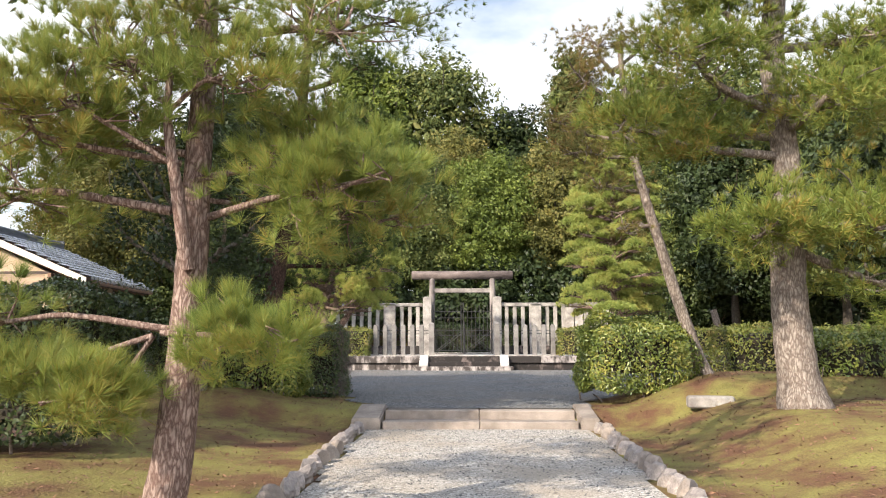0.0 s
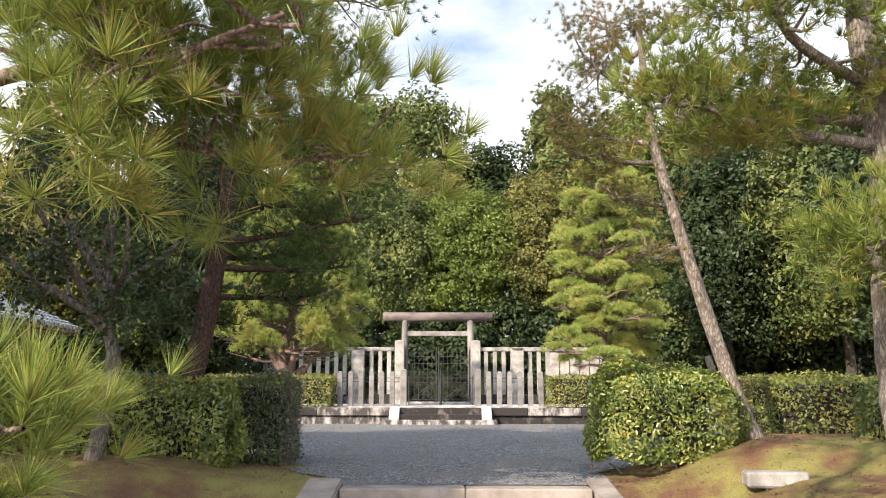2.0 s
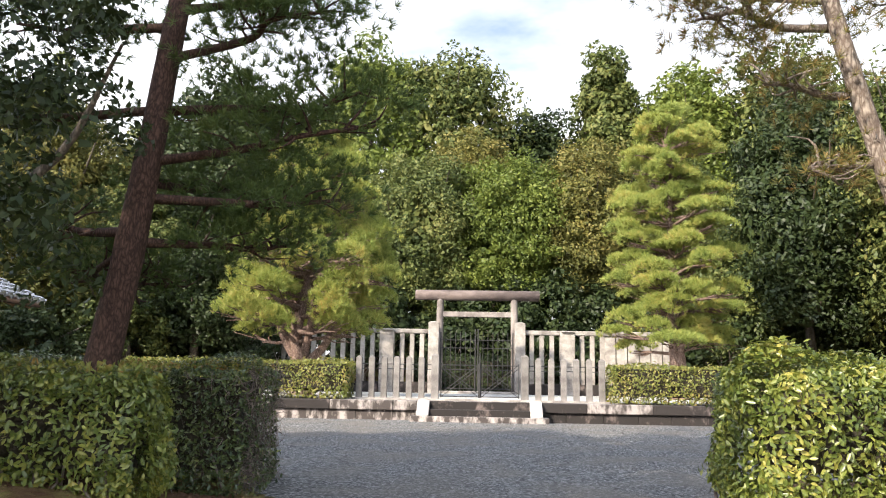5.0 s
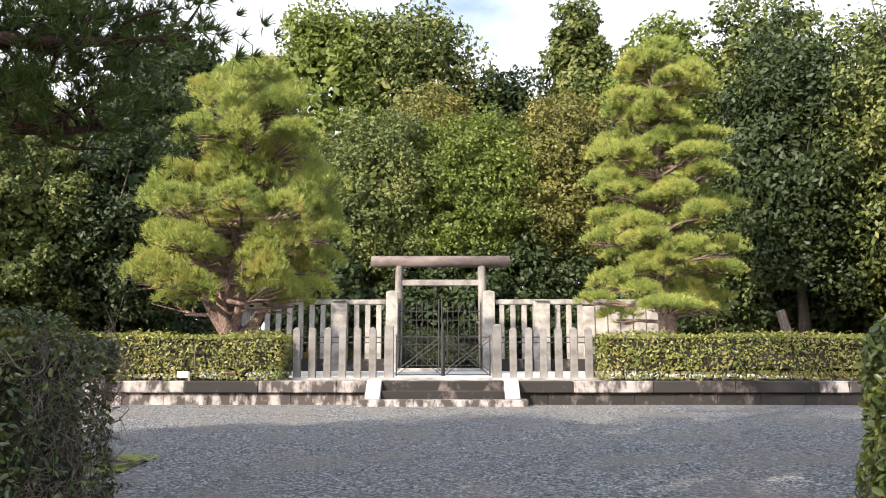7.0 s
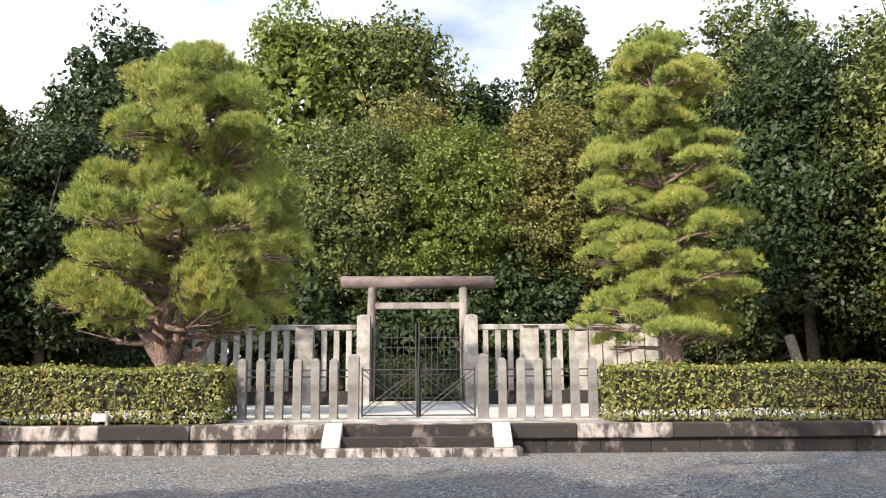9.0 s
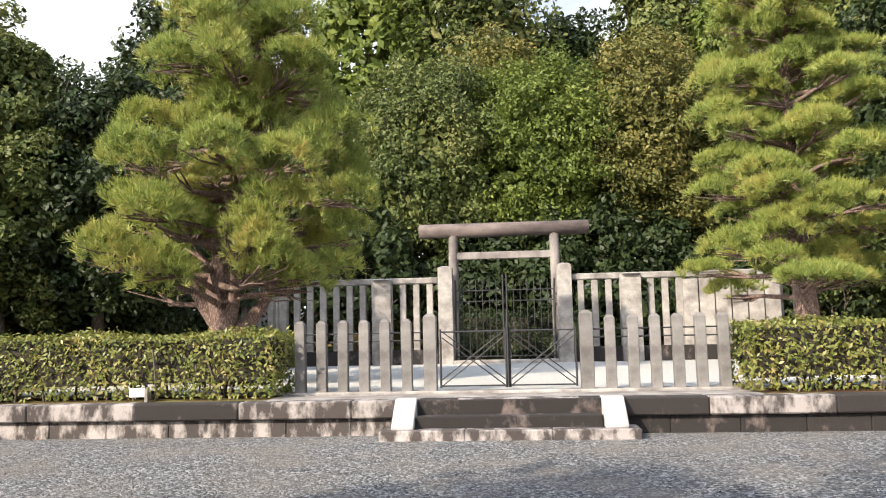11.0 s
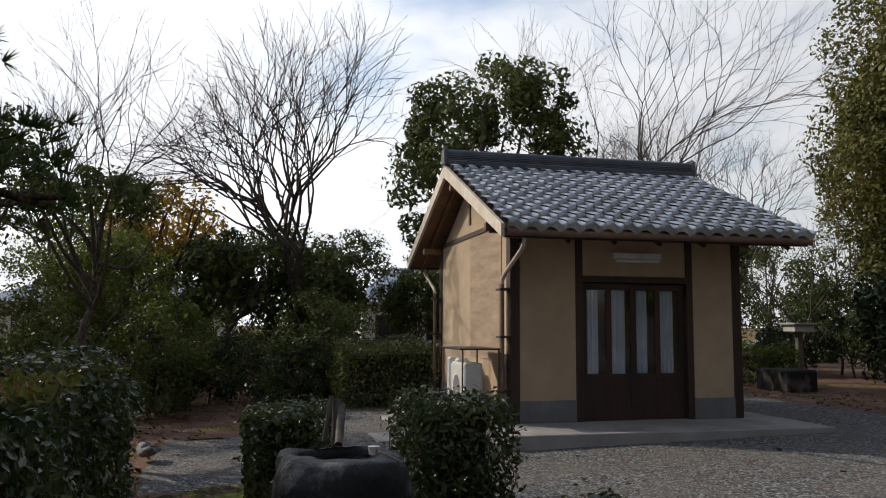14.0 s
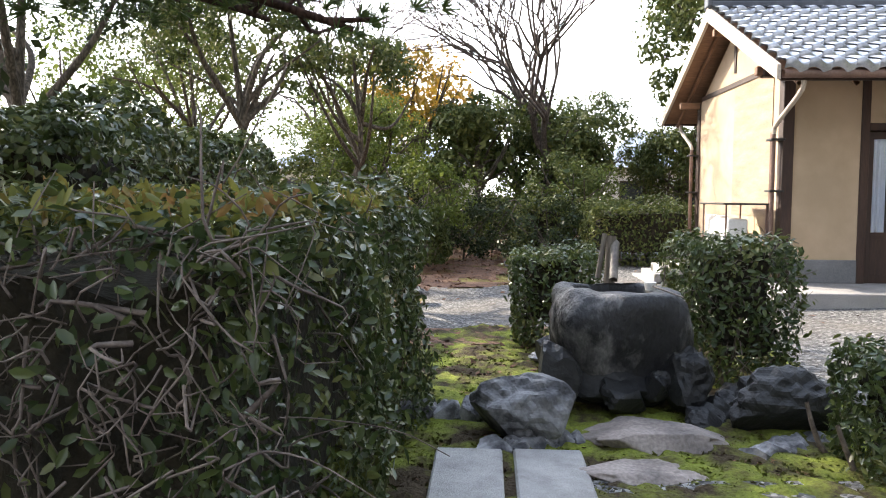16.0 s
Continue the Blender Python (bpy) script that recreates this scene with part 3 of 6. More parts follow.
ok = ~on_court(lx, ly) | (rng.random(9000) < 0.06)
lp = np.stack([lx, ly, ground_z(lx, ly) + 0.02], -1)[ok]
lv, lf = leaf_arrays(lp, np.tile([0, 0, 1.0], (len(lp), 1)), 0.09, rng, 0.5, 0.2, 0.35)
tagged(new("leaf_litter", mesh_of("leaf_litter", lv, lf, M_EARTH)), "dry brown leaves under the garden trees", "leaf litter", kind="stuff")

# ---- the step up from the path ----
steps = thing("path_steps", (0, 0, 0), label="two broad worn stone steps across the path", category="steps")
for k, (y0, z0, z1) in enumerate(((-17.12, -0.7, -0.50), (-16.62, -0.55, -0.345))):
    for i in range(2):
        x0 = -1.34 + i * 1.7
        part("step_stone", block((x0, y0, z0), (x0 + 1.694, y0 + 0.56, z1 - 0.004 * (i % 2)), 0.018), M_STEP, steps)
for x0, x1 in ((-1.86, -1.36), (2.08, 2.40)):
    bm = bmesh.new()
    lo = [(x0, -17.2, -0.75), (x1, -17.2, -0.75), (x1, -15.95, -0.6), (x0, -15.95, -0.6)]
    up = [(x0, -17.2, -0.44), (x1, -17.2, -0.44), (x1, -15.95, -0.27), (x0, -15.95, -0.27)]
    a, b = [bm.verts.new(v) for v in lo], [bm.verts.new(v) for v in up]
    bm.faces.new(b)
    bm.faces.new(a[::-1])
    for i in range(4):
        bm.faces.new((a[i], a[(i + 1) % 4], b[(i + 1) % 4], b[i]))
    bmesh.ops.bevel(bm, geom=list(bm.edges), offset=0.025, segments=2, affect="EDGES")
    part("cheek_stone", bm, M_STEP, steps)

# ---- platform with its retaining wall ----
PX0, PX1, PY = -10.6, 16.0, -1.45
platform = thing("platform", (0, 0, 0), label="raised terrace behind a stained stone retaining wall", category="terrace", kind="structure")
part("terrace_fill", block((PX0 + 0.16, PY + 0.16, -0.3), (PX1 - 0.1, 17.0, 0.50), 0), M_MOSS, platform)
part("fence_paving", block((-3.7, PY + 0.37, 0.4), (3.7, 0.27, 0.512), 0.0), M_STONE, platform)
sand = part("white_gravel_bed", block((-9.2, 0.28, 0.45), (9.6, 16.0, 0.53), 0), M_SAND, platform)
# darker towards the east: lichen plus the shade there, in the stone colour
x = PX0
while x < PX1 - 0.3:
    w = 0.82 + 0.16 * random.random()
    part("wall_block", block((x + 0.003, PY + 0.05 + 0.008 * random.random(), -0.2), (x + w - 0.003, PY + 0.3, 0.265), 0.012), M_STAINED if x < 0.6 else M_DARKSTONE, platform)
    x += w
x = PX0 - 0.05
while x < PX1 - 0.3:
    w = 1.5 + 0.3 * random.random()
    part("coping_stone", block((x + 0.003, PY - 0.04, 0.27), (x + w - 0.003, PY + 0.36, 0.52 + 0.006 * random.random()), 0.02), M_DARKSTONE if random.random() < (0.3 if x < -2 else 0.8) else M_STAINED, platform)
    x += w
for k in range(12):
    y0 = PY + 0.37 + 1.4 * k
    part("wall_block", block((PX0 + 0.05, y0, -0.2), (PX0 + 0.3, y0 + 1.39, 0.265), 0.012), M_STAINED, platform)
    part("coping_stone", block((PX0 - 0.04, y0, 0.27), (PX0 + 0.36, y0 + 1.39, 0.52), 0.02), M_DARKSTONE, platform)

stair = thing("platform_stair", (0, 0, 0), label="low stone stair with pale sloping cheeks, dark with lichen", category="steps")
for i in range(3):
    x0 = -1.78 + i * 1.188
    part("base_step", block((x0, -2.05, -0.1), (x0 + 1.184, PY - 0.05, 0.155), 0.015), M_STAINED, stair)
for k, (y0, z1) in enumerate(((-1.78, 0.32), (-1.50, 0.525))):
    part("tread", block((-1.3, y0, 0.12), (1.3, PY + 0.1 + 0.3 * k, z1), 0.015), M_DARKSTONE, stair)
for s in (-1, 1):
    bm = bmesh.new()
    prof = [(-1.98, 0.155), (-1.98, 0.21), (-1.52, 0.55), (-1.3, 0.55), (-1.3, 0.155)]
    a = [bm.verts.new((s * 1.31, y, z)) for y, z in prof]
    b = [bm.verts.new((s * 1.62, y, z)) for y, z in prof]
    bm.faces.new(a if s < 0 else a[::-1])
    bm.faces.new(b[::-1] if s < 0 else b)
    for i in range(5):
        q = (a[i], b[i], b[(i + 1) % 5], a[(i + 1) % 5])
        bm.faces.new(q if s > 0 else q[::-1])
    bmesh.ops.recalc_face_normals(bm, faces=bm.faces)
    bmesh.ops.bevel(bm, geom=list(bm.edges), offset=0.012, segments=1, affect="EDGES")
    part("cheek_stone", bm, M_PALE, stair, "pale sloping cheek stone")

# ---- front fence and gate ----
def fence_post(w, d, h):
    """A square stone post with a low pyramid head."""
    bm = block((-w / 2, -d / 2, 0), (w / 2, d / 2, h), 0.008)
    tip = bmesh.ops.create_cone(bm, cap_ends=True, segments=4, radius1=w * 0.66, radius2=w * 0.3, depth=0.05,
                                matrix=Matrix.Translation((0, 0, h + 0.022)) @ Matrix.Rotation(radians(45), 4, "Z"))
    return bm


fence = thing("front_fence", (0, 0, 0.5), label="low stone post fence with iron rails on the terrace", category="fence")
part("fence_sill", block((-3.6, -0.16, 0), (3.6, 0.16, 0.06), 0.015), M_STONE, fence)
bm0 = fence_post(0.165, 0.15, 1.13)
post_me = bpy.data.meshes.new("post")
bm0.to_mesh(post_me)
bm0.free()
post_me.materials.append(M_POST)
for s in (-1, 1):
    for k in range(6):
        p = under(new("post", post_me), fence)
        p.matrix_basis = pose(s * (1.64 + 0.354 * k), 0, 0.05, 0.5 * random.uniform(-1, 1), 0.5 * random.uniform(-1, 1), random.uniform(-2, 2))
    part("gate_post", fence_post(0.21, 0.2, 1.21), M_POST, fence, "broader stone gate post", pose(s * 1.26, 0, 0.05))
    for z in (0.87, 1.0):
        v, f = bar((s * 1.3, 0, z), (s * 3.5, 0, z), 0.014)
        under(new("rail", mesh_of("rail", v, f, M_IRON)), fence, "black iron rail")

gate = thing("iron_gate", (0, -0.02, 0.6), label="closed black iron double gate with crossed braces", category="gate")
for s in (-1, 1):
    leaf = [bar((s * 0.03, 0, 0.0), (s * 0.03, 0, 0.95), 0.019), bar((s * 1.09, 0, 0.0), (s * 1.09, 0, 0.95), 0.019),
            bar((s * 0.03, 0, 0.03), (s * 1.09, 0, 0.03), 0.014), bar((s * 0.03, 0, 0.9), (s * 1.09, 0, 0.9), 0.014)]
    v, f = joined(leaf)
    under(new("gate_frame", mesh_of("gate_frame", v, f, M_IRON)), gate)
    for d in (-0.05, 0.05):
        for za, zb in ((0.08, 0.86), (0.86, 0.08)):
            v, f = bar((s * 0.05, 0, za + d), (s * 1.07, 0, zb + d), 0.011)
            under(new("brace", mesh_of("brace", v, f, M_IRON)), gate)
v, f = bar((0, -0.03, 0.0), (0, -0.03, 1.25), 0.02)
under(new("latch_bar", mesh_of("latch_bar", v, f, M_IRON)), gate)

# ---- torii ----
TX, TY = -0.17, 13.4
torii = thing("torii", (TX, TY, 0.5), label="weathered grey stone torii with a straight lintel", category="torii")
for s in (-1, 1):
    v, f = tube_arrays(along([(s * 1.72, 0, 0), (s * 1.69, 0, 2), (s * 1.66, 0, 4.25)], 14), np.linspace(0.185, 0.155, 14), 18)
    under(new("pillar", mesh_of("pillar", v, f, M_TORII, True)), torii)
v, f = tube_arrays([(-2.8, 0, 4.40), (-2.78, 0, 4.40), (2.78, 0, 4.40), (2.8, 0, 4.40)], [0.2, 0.235, 0.235, 0.2], 14)
under(new("top_lintel", mesh_of("top_lintel", v, f, M_LINTEL, True)), torii)
for s in (-1, 1):
    bm = bmesh.new()
    bmesh.ops.create_circle(bm, cap_ends=True, radius=0.2, segments=14, matrix=pose(s * 2.8, 0, 4.40, 0, 90, 0))
    part("lintel_end", bm, M_LINTEL, torii)
part("tie_beam", block((-1.6, -0.09, 3.42), (1.6, 0.09, 3.66), 0.02), M_TORII, torii)

# ---- inner stone fence ----
inner = thing("inner_fence", (TX, TY - 0.55, 0.5), label="tall weathered stone slat fence either side of the torii", category="fence")
slat_me = []
for k in range(4):
    bm = block((-0.1, -0.08, 0.35), (0.1, 0.08, 2.62), 0.012)
    me = bpy.data.meshes.new("slat")
    bm.to_mesh(me)
    bm.free()
    me.materials.append(M_STONE)
    slat_me.append(me)
for s in (-1, 1):
    part("tall_post", fence_post(0.46, 0.42, 3.12), M_STONE, inner, "tall square stone gate post", pose(s * 1.9, -0.1, 0))
    part("foot_wall", block((min(s * 2.15, s * 8.7), -0.16, -0.02), (max(s * 2.15, s * 8.7), 0.16, 0.5), 0.02), M_DARKSTONE, inner, "dark stone foot wall")
    part("top_rail", block((min(s * 2.14, s * 8.75), -0.13, 2.62), (max(s * 2.14, s * 8.75), 0.13, 2.82), 0.03), M_STONE, inner)
    n = 15
    for k in range(n):
        if s < 0 or k < 8:
            p = under(new("slat", slat_me[k % 4]), inner)
            p.matrix_basis = pose(s * (2.42 + 0.44 * k), 0, 0, 0, 0, random.uniform(-3, 3))
    for k in range(12):
        p = under(new("slat", slat_me[k % 4]), inner)
        p.matrix_basis = pose(s * 8.72, 0.5 + 0.44 * k, 0, 0, 0, 90)
    part("top_rail", block((s * 8.75 - 0.13, 0.14, 2.62), (s * 8.75 + 0.13, 5.6, 2.82), 0.03), M_STONE, inner)
    part("memorial_stone", fence_post(0.62, 0.3, 2.75), M_STONE, inner, "broad upright stone with a peaked head", pose(s * 3.95, -0.3, 0))
for k in range(6):
    part("wall_panel", block((5.6 + 0.5 * k, -0.12, 0.3), (5.6 + 0.5 * k + 0.46, 0.12, 2.55 + 0.05 * random.random()), 0.015), M_STONE, inner, "broad pale stone panel")
part("sill", block((-1.66, -0.35, -0.02), (1.66, 0.2, 0.14), 0.02), M_STONE, inner)

doors = thing("inner_gate", (TX, TY - 0.35, 0.62), label="tall black iron bar gate inside the torii", category="gate")
for s in (-1, 1):
    v, f = joined([bar((s * 0.06, 0, 0), (s * 0.06, 0, 2.75), 0.035), bar((s * 1.6, 0, 0), (s * 1.6, 0, 2.6), 0.03),
                   bar((s * 0.06, 0, 0.12), (s * 1.6, 0, 0.12), 0.025), bar((s * 0.06, 0, 0.95), (s * 1.6, 0, 0.95), 0.02),
                   bar((s * 0.06, 0, 1.9), (s * 1.6, 0, 1.9), 0.02), bar((s * 0.06, 0, 2.25), (s * 1.6, 0, 2.25), 0.02)])
    under(new("gate_frame", mesh_of("gate_frame", v, f, M_IRON)), doors)
    for k in range(6):
        xk = s * (0.28 + 0.22 * k)
        v, f = bar((xk, 0, 0.1), (xk, 0, 2.6), 0.016)
        under(new("gate_bar", mesh_of("gate_bar", v, f, M_IRON)), doors)

# ---- the office hut ----
HX0, HX1, HY0, HY1 = -16.6, -12.05, -7.64, -3.85
RX0, RX1, RY0, RY1 = -17.65, -11.0, -8.12, -3.3
RIDGE_X, RIDGE_Z, EAVE_Z = -14.33, 4.28, 2.84
HB = 0.06
hut = thing("office_hut", (0, 0, 0), label="small ochre plaster hut with a grey tiled gable roof", category="hut")


def wall_with_hole(x0, x1, y0, y1, z0, z1, holes, mat, name, label=""):
    """A wall as blocks round its openings, which run along y."""
    bm = bmesh.new()
    if not holes:
        box(bm, (x0, y0, z0), (x1, y1, z1), 0)
    else:
        a, b, s, t = holes
        part(name, block((x0, b, z0), (x1, y1, z1), 0), mat, hut, label)
        part(name, block((x0, a, t), (x1, b, z1), 0), mat, hut, label)
        box(bm, (x0, y0, z0), (x1, a, z1), 0)
    return part(name, bm, mat, hut, label)


DY0, DY1, DZ1 = -6.52, -4.78, 2.14
wall_with_hole(HX1 - 0.14, HX1, HY0 + 0.1, HY1 - 0.1, HB + 0.32, 2.95, (DY0, DY1, HB, DZ1), M_PLASTER, "front_wall")
part("back_wall", block((HX0, HY0 + 0.1, HB + 0.3), (HX0 + 0.14, HY1 - 0.1, 2.95), 0), M_PLASTER, hut)
for y0, nm in ((HY0, "south_wall"), (HY1 - 0.14, "north_wall")):
    bm = bmesh.new()
    pr = [(HX0 + 0.1, HB + 0.3), (HX1 - 0.1, HB + 0.3), (HX1 - 0.1, 2.95), (RIDGE_X, 4.0), (HX0 + 0.1, 2.95)]
    a = [bm.verts.new((px, y0, pz)) for px, pz in pr]
    b = [bm.verts.new((px, y0 + 0.14, pz)) for px, pz in pr]
    bm.faces.new(a)
    bm.faces.new(b[::-1])
    for i in range(5):
        bm.faces.new((a[i], b[i], b[(i + 1) % 5], a[(i + 1) % 5]))
    bmesh.ops.recalc_face_normals(bm, faces=bm.faces)
    part(nm, bm, M_PLASTER, hut)
part("plaster_patch", block((-14.3, HY0 - 0.012, 0.95), (-12.5, HY0 - 0.002, 3.0), 0), M_PATCH, hut, "weathered brown plaster patch")
for a, b in (((HX1 - 0.16, HY0 + 0.1, HB), (HX1 + 0.02, DY0, HB + 0.32)), ((HX1 - 0.16, DY1, HB), (HX1 + 0.02, HY1 - 0.1, HB + 0.32)),
             ((HX0 + 0.1, HY0 - 0.02, HB), (HX1 - 0.16, HY0 + 0.16, HB + 0.32)), ((HX0 + 0.1, HY1 - 0.16, HB), (HX1 - 0.16, HY1 + 0.02, HB + 0.32)),
             ((HX0 - 0.02, HY0 + 0.1, HB), (HX0 + 0.16, HY1 - 0.1, HB + 0.32))):
    part("plinth", block(a, b, 0.01), M_PLINTH, hut, "grey rendered plinth")
for px, py in ((HX1 - 0.1, HY0 + 0.05), (HX1 - 0.1, HY1 - 0.05), (HX0 + 0.05, HY0 + 0.05), (HX0 + 0.05, HY1 - 0.05)):
    part("corner_post", block((px - 0.07, py - 0.075, HB), (px + 0.125, py + 0.075, 3.0), 0.008), M_WOOD, hut)
for py in (DY0 - 0.05, DY1 + 0.05):
    part("door_post", block((HX1 - 0.15, py - 0.055, HB), (HX1 + 0.03, py + 0.055, 2.95), 0.006), M_WOOD, hut)
part("lintel", block((HX1 - 0.15, DY0, DZ1), (HX1 + 0.035, DY1, DZ1 + 0.1), 0.006), M_WOOD, hut)
part("head_beam", block((HX1 - 0.15, HY0 - 0.3, 2.86), (HX1 + 0.02, HY1 + 0.3, 3.0), 0.006), M_WOOD, hut)
part("king_post", block((RIDGE_X - 0.05, HY0 - 0.02, 3.25), (RIDGE_X + 0.05, HY0 - 0.003, 3.95), 0), M_WOOD, hut)
part("tie_rail", block((HX0 + 0.25, HY0 - 0.02, 3.02), (HX1 - 0.25, HY0 - 0.003, 3.1), 0), M_WOOD, hut)
# dark panel behind the doors stands in for the unlit room
part("dark_room_panel", block((-13.4, DY0, HB), (-13.3, DY1, DZ1), 0), M_WOOD, hut)
part("room_floor", block((-13.3, DY0, HB - 0.05), (HX1 - 0.16, DY1, HB + 0.02), 0), M_WOOD, hut)

door_mid = (DY0 + DY1) / 2
for k, (y0, y1, xo) in enumerate(((DY0, door_mid + 0.03, 0.0), (door_mid - 0.03, DY1, -0.05))):
    d = thing("sliding_door", (HX1 - 0.05 + xo, y0, HB), label="dark wooden sliding door with glass panes and white curtains", category="door", group="hut doors")
    w, h = y1 - y0, DZ1 - HB - 0.01
    for a, b in (((0, 0), (0.09, h)), ((w - 0.09, 0), (w, h)), ((w / 2 - 0.045, 0.7), (w / 2 + 0.045, h - 0.08))):
        part("stile", block((-0.02, a[0], a[1]), (0.02, b[0], b[1]), 0.004), M_WOOD, d)
    for z0, z1 in ((0, 0.12), (0.6, 0.7), (h - 0.1, h)):
        part("rail", block((-0.018, 0.09, z0), (0.018, w - 0.09, z1), 0.004), M_WOOD, d)
    part("lower_panel", block((-0.008, 0.09, 0.12), (0.008, w - 0.09, 0.6), 0), M_WOOD, d)
    for y2, y3 in ((0.09, w / 2 - 0.045), (w / 2 + 0.045, w - 0.09)):
        pane = part("pane", block((-0.003, y2, 0.7), (0.003, y3, h - 0.1), 0), M_GLASS, d, "clear glass pane")
        pane.visible_shadow = False
    for y2, y3 in ((0.06, w / 2 - 0.12), (w / 2 + 0.02, w - 0.12)):
        ys = np.linspace(y2, y3, 40)
        xs = -0.10 + 0.02 * np.sin(np.linspace(0, 24 + 5 * k, 40)) + 0.008 * np.sin(np.linspace(0, 60, 40))
        v = np.concatenate([np.stack([xs, ys, np.full(40, 0.45)], -1), np.stack([xs, ys, np.full(40, h - 0.05)], -1)])
        f = np.array([[i, i + 1, 41 + i, 40 + i] for i in range(39)])
        under(new("curtain", mesh_of("curtain", v, f, M_CURTAIN, True)), d, "white gathered curtain")

lampbox = thing("wall_lamp", (HX1 + 0.02, -5.62, 2.48), label="unlit fluorescent lamp above the hut door", category="lamp")
part("housing", block((-0.02, -0.4, 0.03), (0.06, 0.4, 0.12), 0.01), M_WHITE, lampbox)
part("diffuser", block((0.0, -0.37, -0.03), (0.09, 0.37, 0.03), 0.02), M_DIFFUSER, lampbox)

# roof
slope = math.atan2(RIDGE_Z - EAVE_Z, RX1 - RIDGE_X)
bm = bmesh.new()
for s, ex in ((1, RX1), (-1, RX0)):
    a = [bm.verts.new(p) for p in ((RIDGE_X, RY0 + 0.06, RIDGE_Z - 0.06), (RIDGE_X, RY1 - 0.06, RIDGE_Z - 0.06), (ex - s * 0.05, RY1 - 0.06, EAVE_Z - 0.06), (ex - s * 0.05, RY0 + 0.06, EAVE_Z - 0.06))]
    b = [bm.verts.new(v.co - Vector((0, 0, 0.07))) for v in a]
    bm.faces.new(a)
    bm.faces.new(b[::-1])
    for i in range(4):
        bm.faces.new((a[i], b[i], b[(i + 1) % 4], a[(i + 1) % 4]))
bmesh.ops.recalc_face_normals(bm, faces=bm.faces)
roof = part("roof", bm, M_SOFFIT, hut, "brown boarded eaves under grey pantiles")
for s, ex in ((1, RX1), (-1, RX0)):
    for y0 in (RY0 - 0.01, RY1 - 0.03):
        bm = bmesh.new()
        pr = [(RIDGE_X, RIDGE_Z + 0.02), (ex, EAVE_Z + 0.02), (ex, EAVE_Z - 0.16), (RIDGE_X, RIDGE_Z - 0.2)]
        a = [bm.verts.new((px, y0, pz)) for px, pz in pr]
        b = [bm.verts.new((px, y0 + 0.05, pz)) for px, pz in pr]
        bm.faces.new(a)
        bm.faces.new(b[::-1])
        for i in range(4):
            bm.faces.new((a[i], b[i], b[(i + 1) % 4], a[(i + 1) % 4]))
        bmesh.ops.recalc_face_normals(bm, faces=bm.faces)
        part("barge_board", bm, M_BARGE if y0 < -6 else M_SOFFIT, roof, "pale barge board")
    bx = ex - s * 0.02
    part("fascia", block((min(bx, bx - s * 0.04), RY0 + 0.04, EAVE_Z - 0.17), (max(bx, bx - s * 0.04), RY1 - 0.04, EAVE_Z - 0.04), 0.004), M_WOOD, roof)
    ys = np.linspace(RY0 + 0.05, RY1 - 0.05, 6)
    v, f = tube_arrays([(ex + s * 0.05, y, EAVE_Z - 0.1) for y in ys], [0.055] * 6, 10)
    under(new("gutter", mesh_of("gutter", v, f, M_PIPE, True)), roof, "brown eaves gutter")
for s in (1, -1):
    for k in range(7):
        fy = RY0 + 0.3 + k * 0.7
        ex = RX1 if s > 0 else RX0
        v, f = tube_arrays([(RIDGE_X + s * 0.2, fy, RIDGE_Z - 0.24), (ex - s * 0.1, fy, EAVE_Z - 0.19)], [0.04, 0.04], 4)
        under(new("rafter", mesh_of("rafter", v, f, M_SOFFIT)), roof)
for x_ in (RIDGE_X, HX1 - 0.1, HX0 + 0.1):
    z_ = RIDGE_Z - 0.32 if x_ == RIDGE_X else EAVE_Z + 0.17
    part("purlin", block((x_ - 0.06, RY0 + 0.1, z_ - 0.12), (x_ + 0.06, RY1 - 0.1, z_), 0.01), M_SOFFIT, roof)

# one pantile: a shallow wave with a rolled edge and a thick front lip
TW, TL = 0.268, 0.36
us = np.linspace(0, 1, 11)
prof = 0.042 * np.sin(us * 2 * np.pi * 0.92 + 0.25) * np.where(us > 0.55, 1.15, 0.75)
tv, tf = [], []
for yy, zz in ((0.0, 0.05), (0.03, 0.06), (TL + 0.04, 0.0)):
    for u, p in zip(us, prof):
        tv.append((u * TW * 1.04, yy + (0.03 * np.sin(np.pi * u) if yy < 0.02 else 0) * -1, p + zz))
for u, p in zip(us, prof):
    tv.append((u * TW * 1.04, 0.014 - 0.03 * np.sin(np.pi * u), p - 0.062))
for r in range(2):
    for i in range(10):
        tf.append((r * 11 + i, r * 11 + i + 1, (r + 1) * 11 + i + 1, (r + 1) * 11 + i))
for i in range(10):
    tf.append((33 + i, 34 + i, i + 1, i))
tile_me = mesh_of("roof_tile", tv, tf, M_TILE, False)
run = math.hypot(RX1 - RIDGE_X, RIDGE_Z - EAVE_Z)
rows_n, cols_n = int(run / 0.335), int((RY1 - RY0) / TW)
for s in (1, -1):
    for r in range(rows_n):
        for c in range(cols_n):
            t = under(new("roof_tile", tile_me), roof)
            d = r * run / rows_n - 0.07
            ex = (RX1 + 0.06) if s > 0 else (RX0 - 0.06)
            x_ = ex - s * d * math.cos(slope)
            z_ = EAVE_Z + 0.03 + d * math.sin(slope) + random.uniform(-0.003, 0.003)
            y_ = RY0 + 0.05 + c * (RY1 - RY0 - 0.06) / cols_n
            if s < 0:
                y_ += TW
            t.matrix_basis = Matrix.Translation((x_, y_, z_)) @ Matrix.Rotation(radians(90 if s > 0 else -90), 4, "Z") @ Matrix.Rotation(slope - 0.03, 4, "X")
